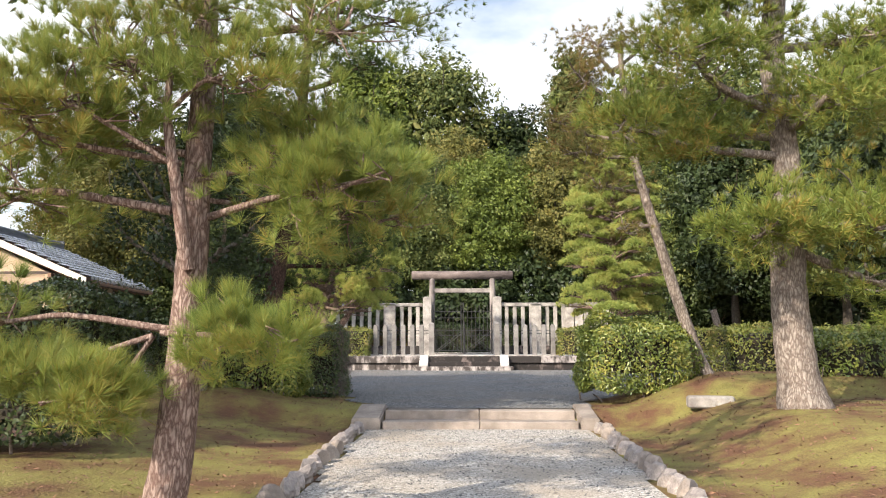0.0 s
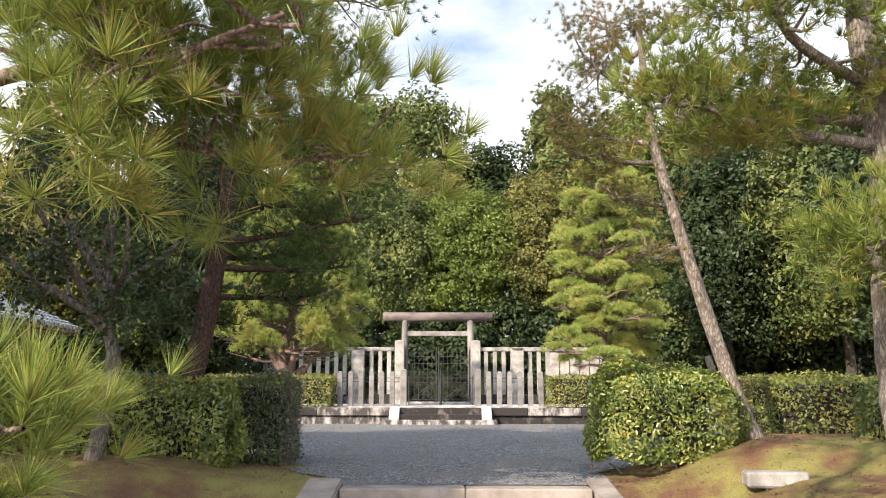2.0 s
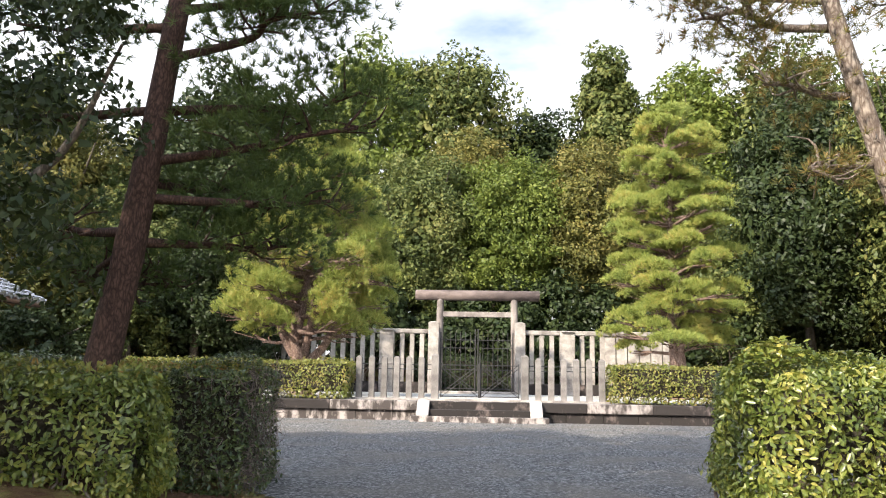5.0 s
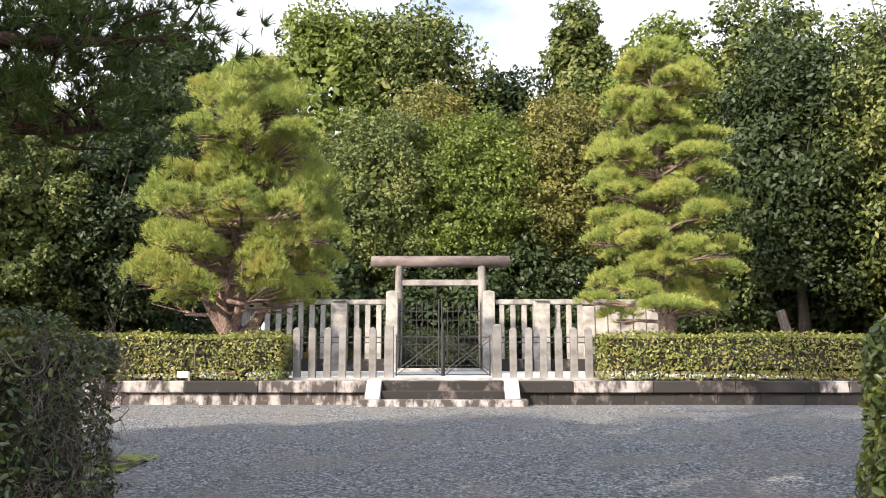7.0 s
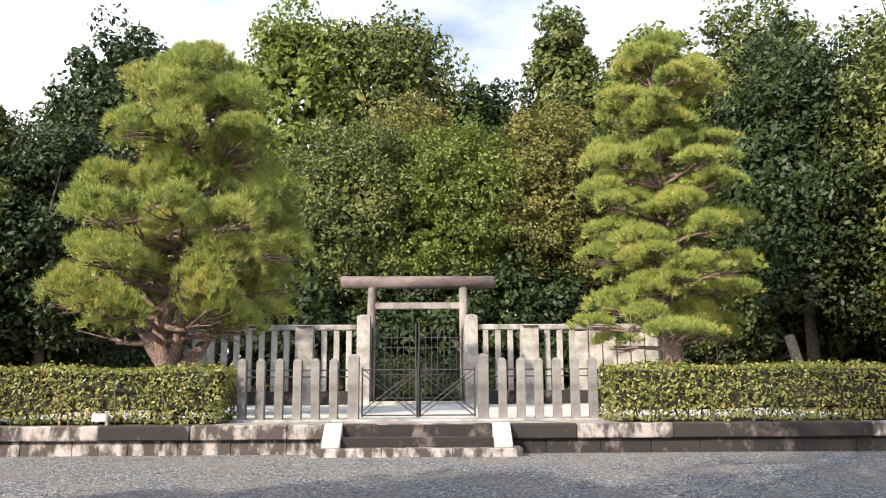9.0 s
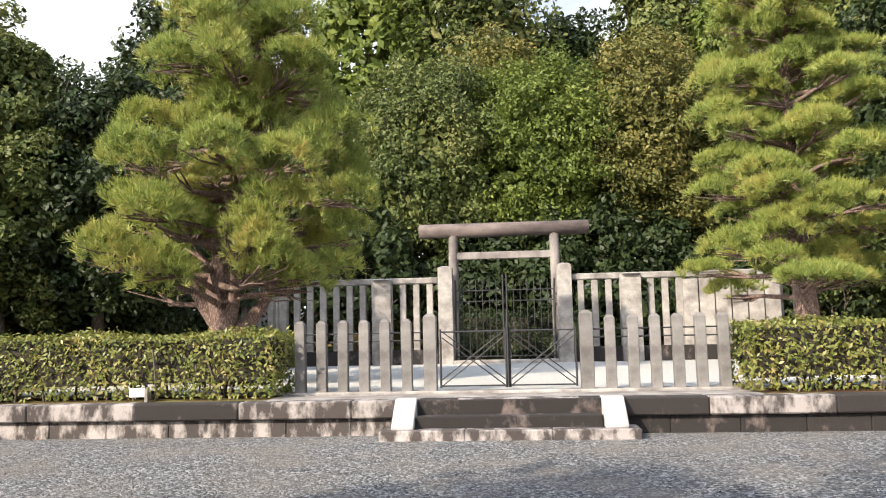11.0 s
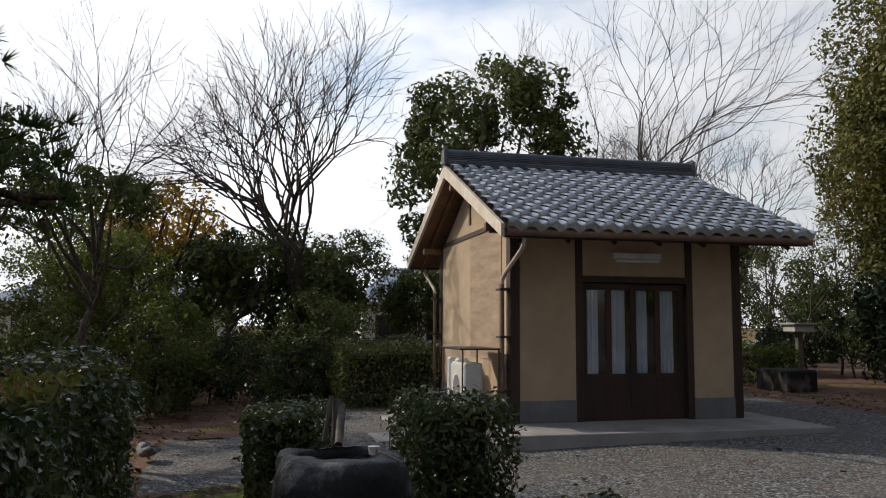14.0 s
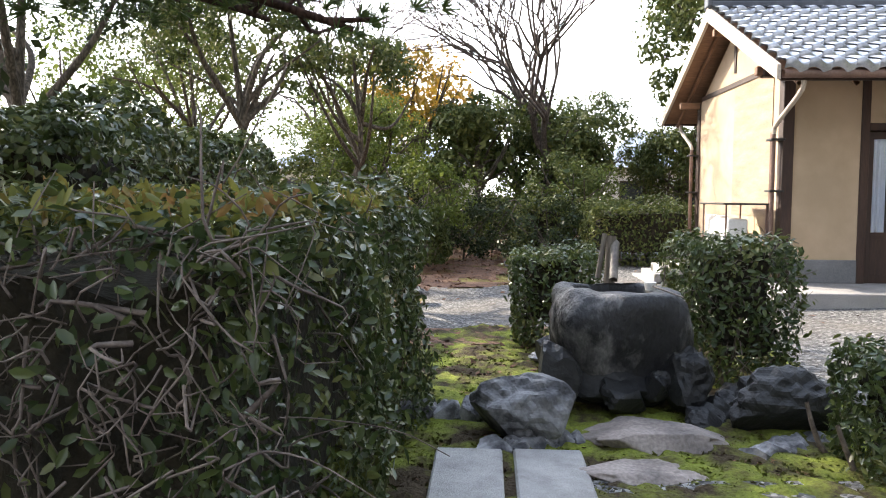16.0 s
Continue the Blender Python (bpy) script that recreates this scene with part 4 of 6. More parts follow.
# ridge
part("ridge_base", block((RIDGE_X - 0.15, RY0 + 0.02, RIDGE_Z), (RIDGE_X + 0.15, RY1 - 0.02, RIDGE_Z + 0.1), 0.02), M_TILE_DARK, roof)
for k in range(3):
    part("ridge_course", block((RIDGE_X - 0.13 + 0.012 * k, RY0 + 0.02, RIDGE_Z + 0.1 + 0.035 * k), (RIDGE_X + 0.13 - 0.012 * k, RY1 - 0.02, RIDGE_Z + 0.13 + 0.035 * k), 0.008), M_TILE_DARK, roof)
v, f = tube_arrays([(RIDGE_X, RY0, RIDGE_Z + 0.22), (RIDGE_X, RY1, RIDGE_Z + 0.22)], [0.085, 0.085], 12)
under(new("ridge_roll", mesh_of("ridge_roll", v, f, M_TILE_DARK, True)), roof)
for y_ in (RY0 - 0.03, RY1 - 0.02):
    part("ridge_end", block((RIDGE_X - 0.15, y_, RIDGE_Z - 0.02), (RIDGE_X + 0.15, y_ + 0.06, RIDGE_Z + 0.34), 0.05), M_TILE_DARK, roof, "upright ridge end tile")

# downpipes
for x_, sx in ((HX1 + 0.0, 1), (HX0 + 0.1, -1)):
    v, f = tube_arrays(along([(x_ + sx * 1.0, HY0 - 0.14, EAVE_Z - 0.16), (x_ + sx * 0.9, HY0 - 0.14, EAVE_Z - 0.3), (x_ + sx * 0.1, HY0 - 0.14, EAVE_Z - 0.62), (x_, HY0 - 0.14, EAVE_Z - 0.75)], 12), [0.032] * 12, 10)
    pipe = thing("downpipe", (0, 0, 0), label="brown rainwater downpipe with a pale elbow", category="downpipe", group="downpipes")
    under(new("elbow", mesh_of("elbow", v, f, M_PIPE_PALE, True)), pipe, "pale sloping elbow")
    v, f = bar((x_, HY0 - 0.14, EAVE_Z - 0.72), (x_, HY0 - 0.14, 0.02), 0.032, 10)
    under(new("pipe", mesh_of("pipe", v, f, M_PIPE, True)), pipe)
    v, f = bar((x_ - 0.12, HY0 - 0.12, EAVE_Z - 0.72), (x_ - 0.12, HY0 - 0.12, 0.02), 0.026, 10)
    under(new("pipe", mesh_of("pipe", v, f, M_PIPE, True)), pipe)
    for z_ in (0.5, 1.3, 2.0):
        part("bracket", block((x_ - 0.17, HY0 - 0.19, z_), (x_ + 0.055, HY0 - 0.0, z_ + 0.03), 0.004), M_IRON, pipe)

apron = thing("concrete_apron", (0, 0, 0), label="low concrete apron in front of the hut", category="paving", kind="structure")
part("slab", block((HX1 - 0.1, -8.1, -0.25), (-10.75, -3.2, HB), 0.012), M_CONCRETE, apron)
part("slab", block((HX0 - 0.2, -8.1, -0.25), (HX1 - 0.1, -3.2, HB - 0.004), 0.012), M_CONCRETE, apron)

ac = thing("air_conditioner", (-12.7, HY0 - 0.5, HB), label="white outdoor air conditioner unit by the hut wall", category="air conditioner")
part("casing", block((-0.38, -0.14, 0.06), (0.38, 0.14, 0.86), 0.02), M_WHITE, ac)
bm = bmesh.new()
bmesh.ops.create_circle(bm, cap_ends=True, radius=0.21, segments=20, matrix=pose(-0.1, -0.143, 0.46, 90, 0, 0))
part("fan_grille", bm, M_PLINTH, ac)
for s in (-1, 1):
    part("foot", block((s * 0.28 - 0.04, -0.16, 0), (s * 0.28 + 0.04, 0.16, 0.06), 0.005), M_RUBBER, ac)
shelf = thing("metal_shelf", (-12.72, HY0 - 0.42, HB), label="thin metal canopy shelf on legs over the unit", category="shelf")
part("top", block((-0.62, -0.35, 1.06), (0.62, 0.3, 1.085), 0.004), M_IRON, shelf)
for sx in (-1, 1):
    for sy in (-0.3, 0.25):
        v, f = bar((sx * 0.58, sy, 0), (sx * 0.58, sy, 1.07), 0.014)
        under(new("leg", mesh_of("leg", v, f, M_PIPE)), shelf)
for k in range(4):
    g = thing("gas_cylinder", (-13.5 - 0.27 * k, HY0 - 0.3, HB), label="slim pale gas meter pipe box by the wall", category="utility box", group="utility boxes")
    part("body", block((-0.09, -0.1, 0), (0.09, 0.1, 0.8 + 0.08 * (k % 2)), 0.03), M_WHITE, g)
side = thing("side_steps", (-14.2, -8.35, 0), label="pale concrete steps beside the hut", category="steps")
for k in range(3):
    part("step", block((-0.9 + 0.3 * k, -0.75 + 0.1 * k, -0.3), (0.5, 0.2, -0.12 + 0.12 * k), 0.012), M_CONCRETE, side)

# ---- basin and garden stones ----
def stone(at, size, seed, mat, label="rounded grey garden stone in the moss", turn=0, flat=0.0, detail=3, group="garden stones", name="garden_stone"):
    ob = new(name, lump_rock(size, seed, mat, name, flat, detail))
    ob.matrix_basis = pose(*at, 0, 0, turn)
    return tagged(ob, label, "stone", group)


BX, BYY = -6.35, -10.76
basin = thing("water_basin", (BX, BYY, -0.035), turn=4, label="old mossy stone water basin filled with water", category="water basin")
bm = bmesh.new()
rings = []
for z_, sc, pool in ((0.05, 0.7, 0), (0.12, 0.84, 0), (0.2, 0.93, 0), (0.28, 0.99, 0), (0.36, 1.02, 0), (0.44, 1.02, 0), (0.51, 1.0, 0), (0.565, 0.97, 0), (0.6, 0.93, 0), (0.618, 0.86, 0), (0.622, 0.78, 0), (0.618, 0.265, 1), (0.6, 0.25, 1), (0.53, 0.235, 1), (0.46, 0.2, 1), (0.44, 0.06, 1)):
    ring = []
    for k in range(56):
        a = 2 * math.pi * k / 56
        c_, s_ = math.cos(a), math.sin(a)
        q = Vector((-0.07 + sc * c_, sc * 1.15 * s_, z_)) if pool else Vector((0.4 * sc * math.copysign(abs(c_) ** 0.55, c_), 0.445 * sc * math.copysign(abs(s_) ** 0.55, s_), z_))
        w = 0.05 if pool else 0.2
        n_ = 1 + w * noise.noise(q * 3.1) + w * 0.4 * noise.noise(q * 8) + w * 0.22 * noise.noise(q * 19)
        ring.append(bm.verts.new((q.x * n_, q.y * n_, q.z + 0.03 * noise.noise(q * 4.5) + 0.01 * noise.noise(q * 14))))
    rings.append(ring)
for lo_, hi_ in zip(rings, rings[1:]):
    for k in range(56):
        bm.faces.new((lo_[k], lo_[(k + 1) % 56], hi_[(k + 1) % 56], hi_[k]))
bm.faces.new(rings[-1])
part("bowl", bm, M_BASIN, basin, smooth=True)
bm = bmesh.new()
bmesh.ops.create_circle(bm, cap_ends=True, radius=0.26, segments=28, matrix=pose(-0.07, 0, 0.585))
part("water", bm, M_WATER, basin, "still clear water")
spout = thing("bamboo_spout", (BX - 0.47, BYY - 0.0, 0), label="split grey bamboo water spout behind the basin", category="spout")
v, f = tube_arrays([(0, 0, -0.1), (0.03, 0.02, 0.93)], [0.042, 0.038], 10)
under(new("upright", mesh_of("upright", v, f, M_BAMBOO, True)), spout)
v, f = tube_arrays([(0.03, 0.05, 0.88), (0.3, 0.0, 0.63)], [0.032, 0.03], 10)
under(new("pipe", mesh_of("pipe", v, f, M_BAMBOO, True)), spout)
v, f = tube_arrays([(0.07, -0.08, 0.62), (0.05, -0.03, 0.95)], [0.02, 0.018], 8)
under(new("stay", mesh_of("stay", v, f, M_BAMBOO, True)), spout)
ladle = thing("ladle", (BX + 0.1, BYY + 0.27, 0.575), turn=15, label="white cup ladle lying on the basin rim", category="ladle")
bm = bmesh.new()
bmesh.ops.create_cone(bm, cap_ends=True, segments=14, radius1=0.035, radius2=0.042, depth=0.055, matrix=pose(-0.14, 0, 0.03))
part("cup", bm, M_WHITE, ladle)
v, f = bar((-0.12, 0, 0.035), (0.25, 0.04, 0.0), 0.007)
under(new("handle", mesh_of("handle", v, f, M_BAMBOO)), ladle)
# stones under the basin, near black for wetness and for the pit's shade
for k, (dx, dy, sz, z_) in enumerate(((0.25, -0.42, (0.4, 0.38, 0.5), 0.02), (0.28, 0.4, (0.4, 0.4, 0.5), 0.0), (0.1, 0.0, (0.7, 0.7, 0.35), 0.0), (-0.3, -0.35, (0.45, 0.4, 0.45), 0),
                                      (-0.3, 0.35, (0.4, 0.4, 0.45), 0), (0.35, 0.02, (0.3, 0.3, 0.3), -0.08), (0.32, 0.22, (0.24, 0.22, 0.22), -0.02))):
    stone((BX + dx, BYY + dy, z_), sz, 3 + k, M_ROCK_WET, "dark wet stone under the water basin")
stone((-5.62, -11.42, -0.08), (0.66, 0.62, 0.56), 21, M_ROCK, "jagged blue-grey garden rock", 30, detail=4)
for k in range(5):
    stone((-5.95 + 0.05 * random.random(), -12.2 + 0.15 * k, -0.2), (0.2, 0.2, 0.2), 30 + k, M_ROCK, "small rounded edging stone")
for k in range(5):
    stone((-5.3 - 0.03 * k, -11.6 + 0.12 * k, -0.24), (0.22, 0.2, 0.18), 40 + k, M_ROCK, "small rounded edging stone")
stone((-5.45, -10.62, -0.2), (0.6, 1.0, 0.26), 51, M_ROCK_TAN, "broad flat tan stepping stone", 8, 1, 4)
stone((-4.9, -10.83, -0.23), (0.42, 0.72, 0.18), 57, M_ROCK_TAN, "broad flat tan stepping stone", -10, 1, 4)
stone((-5.75, -9.85, -0.05), (0.5, 0.62, 0.44), 61, M_ROCK_WET, "dark squared garden boulder", 20, detail=4)
for k in range(7):
    stone((-5.75 - 0.12 * k, -10.3 + 0.07 * k, -0.2), (0.3, 0.27, 0.26), 70 + k, M_ROCK_WET, "dark wet garden stone beside the basin")
for k in range(5):
    stone((-5.2 - 0.08 * k, -10.15 + 0.1 * k, -0.24), (0.3, 0.24, 0.2), 80 + k, M_ROCK, "small rounded edging stone")
stone((-11.6, -12.6, -0.1), (0.35, 0.3, 0.2), 90, M_ROCK)
stone((-7.6, -11.2, -0.15), (0.2, 0.2, 0.1), 91, M_ROCK)
for k, (y0, y1) in enumerate(((-11.93, -11.56), (-11.50, -11.12))):
    sl = thing("stone_slab", (0, 0, 0), label="rectangular grey granite paving slab in the moss", category="paving slab", group="paving slabs")
    part("slab", block((-5.2, y0, -0.35), (-3.6, y1, -0.19 + 0.004 * k), 0.012), M_SLAB, sl)
drain = thing("drain_grate", (-12.6, -9.3, -0.2), label="flat grey drain cover in the gravel", category="drain cover")
part("plate", block((-0.5, -0.3, 0), (0.5, 0.3, 0.05), 0.008), M_CONCRETE, drain)

# stone block on the bank, and rough kerb stones
cut = thing("cut_stone", (4.27, -17.2, gz(4.27, -17.2) - 0.03), turn=-8, label="pale cut stone block lying on the bank", category="stone block")
part("block", block((-0.38, -0.17, 0), (0.38, 0.17, 0.2), 0.03), M_STONE, cut)
kerb = thing("kerb", (0, 0, 0), label="rough rounded kerb stones along the path", category="kerb", kind="structure")
kerb_me = [lump_rock((0.44, 0.23, 0.3), 100 + k, M_ROCK_TAN if k % 2 else M_STEP, "kerb_stone", 0, 2) for k in range(6)]
for s in (-1, 1):
    y = -31.0
    while y < -17.2:
        k = under(new("kerb_stone", kerb_me[random.randrange(6)]), kerb)
        ex = (-1.62 - 0.02 * (y + 23)) if s < 0 else (2.2 + 0.03 * (y + 23))
        k.matrix_basis = pose(ex + random.uniform(-0.04, 0.04), y, -0.6 + 0.006 * min(y + 17, 0), random.uniform(-8, 8), random.uniform(-8, 8), 90 + random.uniform(-14, 14))
        y += random.uniform(0.36, 0.52)

# ---- pines ----
def limb(points, r0, r1, n=10, sides=8, rng=None, wobble=0.04):
    return tube_arrays(along(points, n), np.linspace(r0, r1, n), sides, wobble, rng)


class Growth:
    """Collects the limbs and tufts of one tree before they become meshes."""

    def __init__(self, seed):
        self.rng = np.random.default_rng(seed)
        self.wood, self.limbs, self.places, self.ways = [], [], [], []

    def bough(self, a, b, r, tufts, wide=0.45, droop=0.15, first=0.25, up=0.5, twigs=9):
        """A crooked limb from a to b, with twigs that carry tufts."""
        rg = self.rng
        a, b = np.array(a, float), np.array(b, float)
        mid = (a + b) / 2 + np.array([rg.normal(0, 0.1), rg.normal(0, 0.1), -droop * np.linalg.norm(b - a) * 0.5])
        q = (mid + b) / 2 + rg.normal(0, 0.08, 3)
        line = along([a, mid, q, b], 16)
        self.limbs.append(tube_arrays(line, np.linspace(r, r * 0.3, 16), 7, 0.05, rg))
        tufts, twigs = int(tufts * 2.2), int(twigs * 1.8)
        per = max(1, tufts // twigs)
        for k in range(twigs):
            s = first + (1 - first) * (k + rg.random()) / twigs
            p = line[min(15, int(s * 15))]
            w = rg.normal(0, 1, 3) * np.array([1, 1, 0.45]) + np.array([0, 0, 0.25])
            w /= np.linalg.norm(w)
            e = p + w * wide * (0.6 + 0.7 * rg.random())
            m = (p + e) / 2 + rg.normal(0, 0.05, 3)
            self.wood.append(tube_arrays(along([p, m, e], 6), np.linspace(max(0.008, r * 0.35), 0.005, 6), 5, 0, rg))
            c = e + rg.normal(0, 1, (per, 3)) * wide * np.array([0.42, 0.42, 0.2])
            self.places.append(c)
            out = (c - p)
            out /= np.linalg.norm(out, axis=1, keepdims=True) + 1e-6
            self.ways.append(0.7 * out + np.array([0, 0, up]))

    def pad(self, root, centre, radii, tufts, r=0.05):
        """A flat cushion of tufts on a limb, as clipped pines have."""
        rg = self.rng
        root, centre = np.array(root, float), np.array(centre, float)
        mid = (root + centre) / 2 + rg.normal(0, 0.12, 3)
        self.limbs.append(tube_arrays(along([root, mid, centre], 10), np.linspace(r, r * 0.35, 10), 7, 0.05, rg))
        for k in range(6):
            e = centre + rg.normal(0, 0.45, 3) * radii * np.array([1, 1, 0.4])
            self.wood.append(tube_arrays([mid, (mid + e) / 2 + rg.normal(0, 0.05, 3), e], [r * 0.4, r * 0.25, 0.008], 5, 0, rg))
        ang, rad = rg.uniform(0, 2 * np.pi, tufts), np.sqrt(rg.random(tufts))
        edge = 1 + 0.22 * np.sin(ang * 3 + rg.uniform(0, 6)) + 0.12 * np.sin(ang * 7 + rg.uniform(0, 6))
        d = np.stack([np.cos(ang) * rad * edge, np.sin(ang) * rad * edge, np.sqrt(np.clip(1 - rad**2, 0, 1)) * (0.8 + 0.3 * rg.random(tufts)) - 0.35 * rg.random(tufts) ** 3], -1)
        self.places.append(centre + d * radii)
        self.ways.append(np.stack([d[:, 0] * 0.6, d[:, 1] * 0.6, np.full(tufts, 0.8)], -1))

    def make(self, name, trunk_pts, r0, r1, bark_mat, needle_mat, label, length=0.13, count=18, width=0.005, spread=0.6, flare=1.35, group="pines"):
        rg = self.rng
        t = thing(name, (0, 0, 0), label=label, category="pine tree", group=group)
        n = 36
        rad = np.linspace(r0, r1, n)
        rad[:4] *= np.linspace(flare, 1.02, 4)
        v, f = tube_arrays(along(trunk_pts, n), rad, 20, 0.035, rg)
        under(new("trunk", mesh_of("trunk", v, f, bark_mat, True)), t)
        if self.wood:
            v, f = joined(self.wood)
            under(new("brushwood", mesh_of("brushwood", v, f, bark_mat, True)), t, kind="stuff")
        for v, f in self.limbs:
            under(new("limb", mesh_of("limb", v, f, bark_mat, True)), t)
        p, w = np.concatenate(self.places), np.concatenate(self.ways)
        v, f = needle_arrays(p, w, length, rg, count, spread, width)
        under(new("needles", mesh_of("needles", v, f, needle_mat)), t, kind="stuff")
        return t


def cloud_pine(name, profile, pads, seed, label, trunk_pts, r0, forks=(), pad_r=(0.42, 0.78), thick=0.58, density=1.0):
    """A clipped pine: cushions scattered inside an outline given as (height, reach) pairs."""
    g = Growth(seed)
    for a, m, e, r in forks:
        g.limbs.append(tube_arrays(along([a, m, e], 12), np.linspace(r, r * 0.4, 12), 10, 0.05, g.rng))
    zs, reach = np.array(profile).T
    line = along(trunk_pts, 60)
    for k in range(pads):
        if k % 9 == 4:
            continue
        z = zs[0] + (zs[-1] - zs[0]) * ((k + g.rng.random()) / pads) ** 1.12
        rr = g.rng.uniform(*pad_r) * (0.75 + 0.25 * np.interp(z, zs, reach) / reach.max())
        far = max(0.0, np.interp(z, zs, reach) - rr * 0.75) * g.rng.choice([0.35, 0.85, 1.0, 1.08])
        a = k * 2.39996 + g.rng.uniform(-0.4, 0.4)
        core = line[np.argmin(abs(line[:, 2] - z + 0.45))]
        c = core + np.array([np.cos(a) * far, np.sin(a) * far, z - core[2] - 0.12 * far])
        g.pad(core, c, np.array([rr, rr, thick * g.rng.uniform(0.8, 1.4)]), int(185 * density * (rr / 0.8) ** 2 + 40), 0.075)
    return g.make(name, trunk_pts, r0, 0.04, M_PINEBARK, M_NEEDLE_LIT, label, 0.21, 20, 0.0085, 0.5, 1.25, "clipped pines")


LX, LY = -5.75, 3.0
cloud_pine("clipped_pine", [(2.6, 2.3), (3.3, 2.9), (4.6, 2.95), (5.6, 2.45), (6.6, 2.15), (7.6, 1.9), (8.4, 1.4), (9.0, 0.6)], 104, 11,
           "full yellow-green clipped pine with a forked trunk", [(LX, LY, 0.4), (LX + 0.05, LY, 1.2), (LX - 0.25, LY, 2.4), (LX + 0.1, LY, 4.2), (LX + 0.35, LY, 6.3), (LX + 0.3, LY, 8.8)], 0.33,
           forks=[((LX, LY, 1.5), (LX - 0.5, LY - 0.1, 2.2), (LX - 1.0, LY - 0.3, 3.3), 0.2), ((LX, LY, 1.4), (LX + 0.65, LY - 0.1, 2.0), (LX + 1.3, LY - 0.3, 3.0), 0.19), ((LX, LY, 1.6), (LX + 0.25, LY - 0.3, 2.4), (LX + 0.5, LY - 0.9, 3.6), 0.17)])
PRX, PRY = 7.35, 7.4
cloud_pine("clipped_pine", [(2.6, 3.0), (3.6, 2.7), (5.0, 2.4), (6.5, 2.3), (8.0, 2.15), (9.5, 1.9), (10.6, 1.5), (11.4, 0.7)], 98, 13,
           "tall yellow-green clipped pine with layered cushions", [(PRX, PRY, 0.4), (PRX - 0.05, PRY, 1.6), (PRX - 0.15, PRY, 3.5), (PRX - 0.2, PRY, 6.5), (PRX - 0.1, PRY, 11.2)], 0.4, pad_r=(0.5, 0.9), thick=0.4, density=0.95)

# pine by the path, whose boughs hang over it
g = Growth(21)
AX, AY = -1.98, -25.3
lead = along([(AX + 0.1, AY - 0.16, 1.3), (AX + 0.04, AY - 0.3, 1.9), (AX - 0.03, AY - 0.34, 2.4), (AX, AY - 0.36, 2.85)], 12)
g.limbs.append(tube_arrays(lead, np.linspace(0.06, 0.02, 12), 8, 0.05, g.rng))
for a, b, n, r, w in (((AX - 0.1, AY, 1.76), (-3.75, AY + 0.1, 2.15), 60, 0.05, 0.42), ((AX + 0.15, AY, 1.7), (-0.45, AY - 0.2, 2.0), 75, 0.042, 0.36), ((AX + 0.12, AY - 0.1, 1.98), (-0.75, AY + 0.2, 2.35), 60, 0.038, 0.36),
                      ((AX + 0.1, AY, 1.85), (-0.25, AY + 0.6, 1.8), 45, 0.03, 0.34), ((AX, AY - 0.33, 2.05), (-2.75, AY - 0.5, 2.5), 55, 0.03, 0.36), ((AX, AY - 0.34, 2.45), (-2.4, AY - 0.45, 2.85), 45, 0.025, 0.36),
                      ((AX, AY - 0.34, 2.45), (-1.25, AY - 0.4, 2.75), 50, 0.025, 0.34), ((AX - 0.02, AY - 0.35, 2.75), (-1.75, AY - 0.2, 3.15), 45, 0.02, 0.36), ((AX, AY, 2.2), (-3.5, AY + 0.5, 2.6), 60, 0.04, 0.4),
                      ((AX, AY - 0.1, 2.1), (-3.2, AY - 0.6, 2.35), 45, 0.035, 0.36)):
    g.bough(a, b, 0.75 * r, int(1.7 * n), w, 0.03, 0.4, 0.9, 14)
for z, b, n in ((2.9, (-3.0, AY + 0.9, 3.3), 60), (3.1, (-0.8, AY + 0.4, 3.4), 60), (3.5, (-3.6, AY - 0.2, 3.9), 70), (3.8, (-1.0, AY, 4.4), 60), (4.2, (-2.9, AY, 4.8), 60), (4.6, (-1.6, AY + 0.3, 5.3), 50)):
    g.bough((AX + 0.15, AY, z), b, 0.04, n, 0.5, 0.02, 0.4, 0.8)
# the low boughs, one of them in front of the trunk
g.bough((AX - 0.05, AY, 0.86), (-3.7, AY + 0.1, 1.15), 0.03, 45, 0.3, 0.04, 0.6, 0.7)
g.bough((AX - 0.1, AY - 0.1, 0.84), (-1.0, AY - 0.45, 0.78), 0.024, 120, 0.27, 0.02, 0.3, 0.9)
g.bough((AX - 0.2, AY, 0.82), (-2.75, AY - 0.5, 0.36), 0.024, 105, 0.26, 0.05, 0.55, 0.7)
g.bough((AX - 0.2, AY, 0.82), (-3.5, AY - 0.2, 0.46), 0.024, 85, 0.28, 0.05, 0.55, 0.7)
# upper boughs out of view, added to throw shade on the court
for z, b in ((6.5, (-0.9, AY + 0.5, 7.2)), (7.0, (-3.6, AY, 7.6)), (7.8, (-0.6, AY - 0.6, 8.6)), (8.4, (-3.4, AY + 0.6, 9.0)), (9.6, (-3.0, AY - 0.5, 10.4)), (10.2, (-1.2, AY, 11.2))):
    g.bough((AX + 0.1, AY, z), b, 0.05, 60, 0.8, 0.02)
g.make("black_pine", [(AX - 0.14, AY, -0.65), (AX - 0.02, AY, -0.1), (AX + 0.05, AY, 0.8), (AX + 0.08, AY, 1.75), (AX + 0.1, AY + 0.05, 3.2), (AX + 0.1, AY, 5.6), (AX + 0.1, AY, 11.5)], 0.165, 0.05, M_PINEBARK, M_NEEDLE,
       "path-side pine with flaking red-grey bark and spreading boughs", 0.15, 74, 0.0019, 0.5, 1.4)

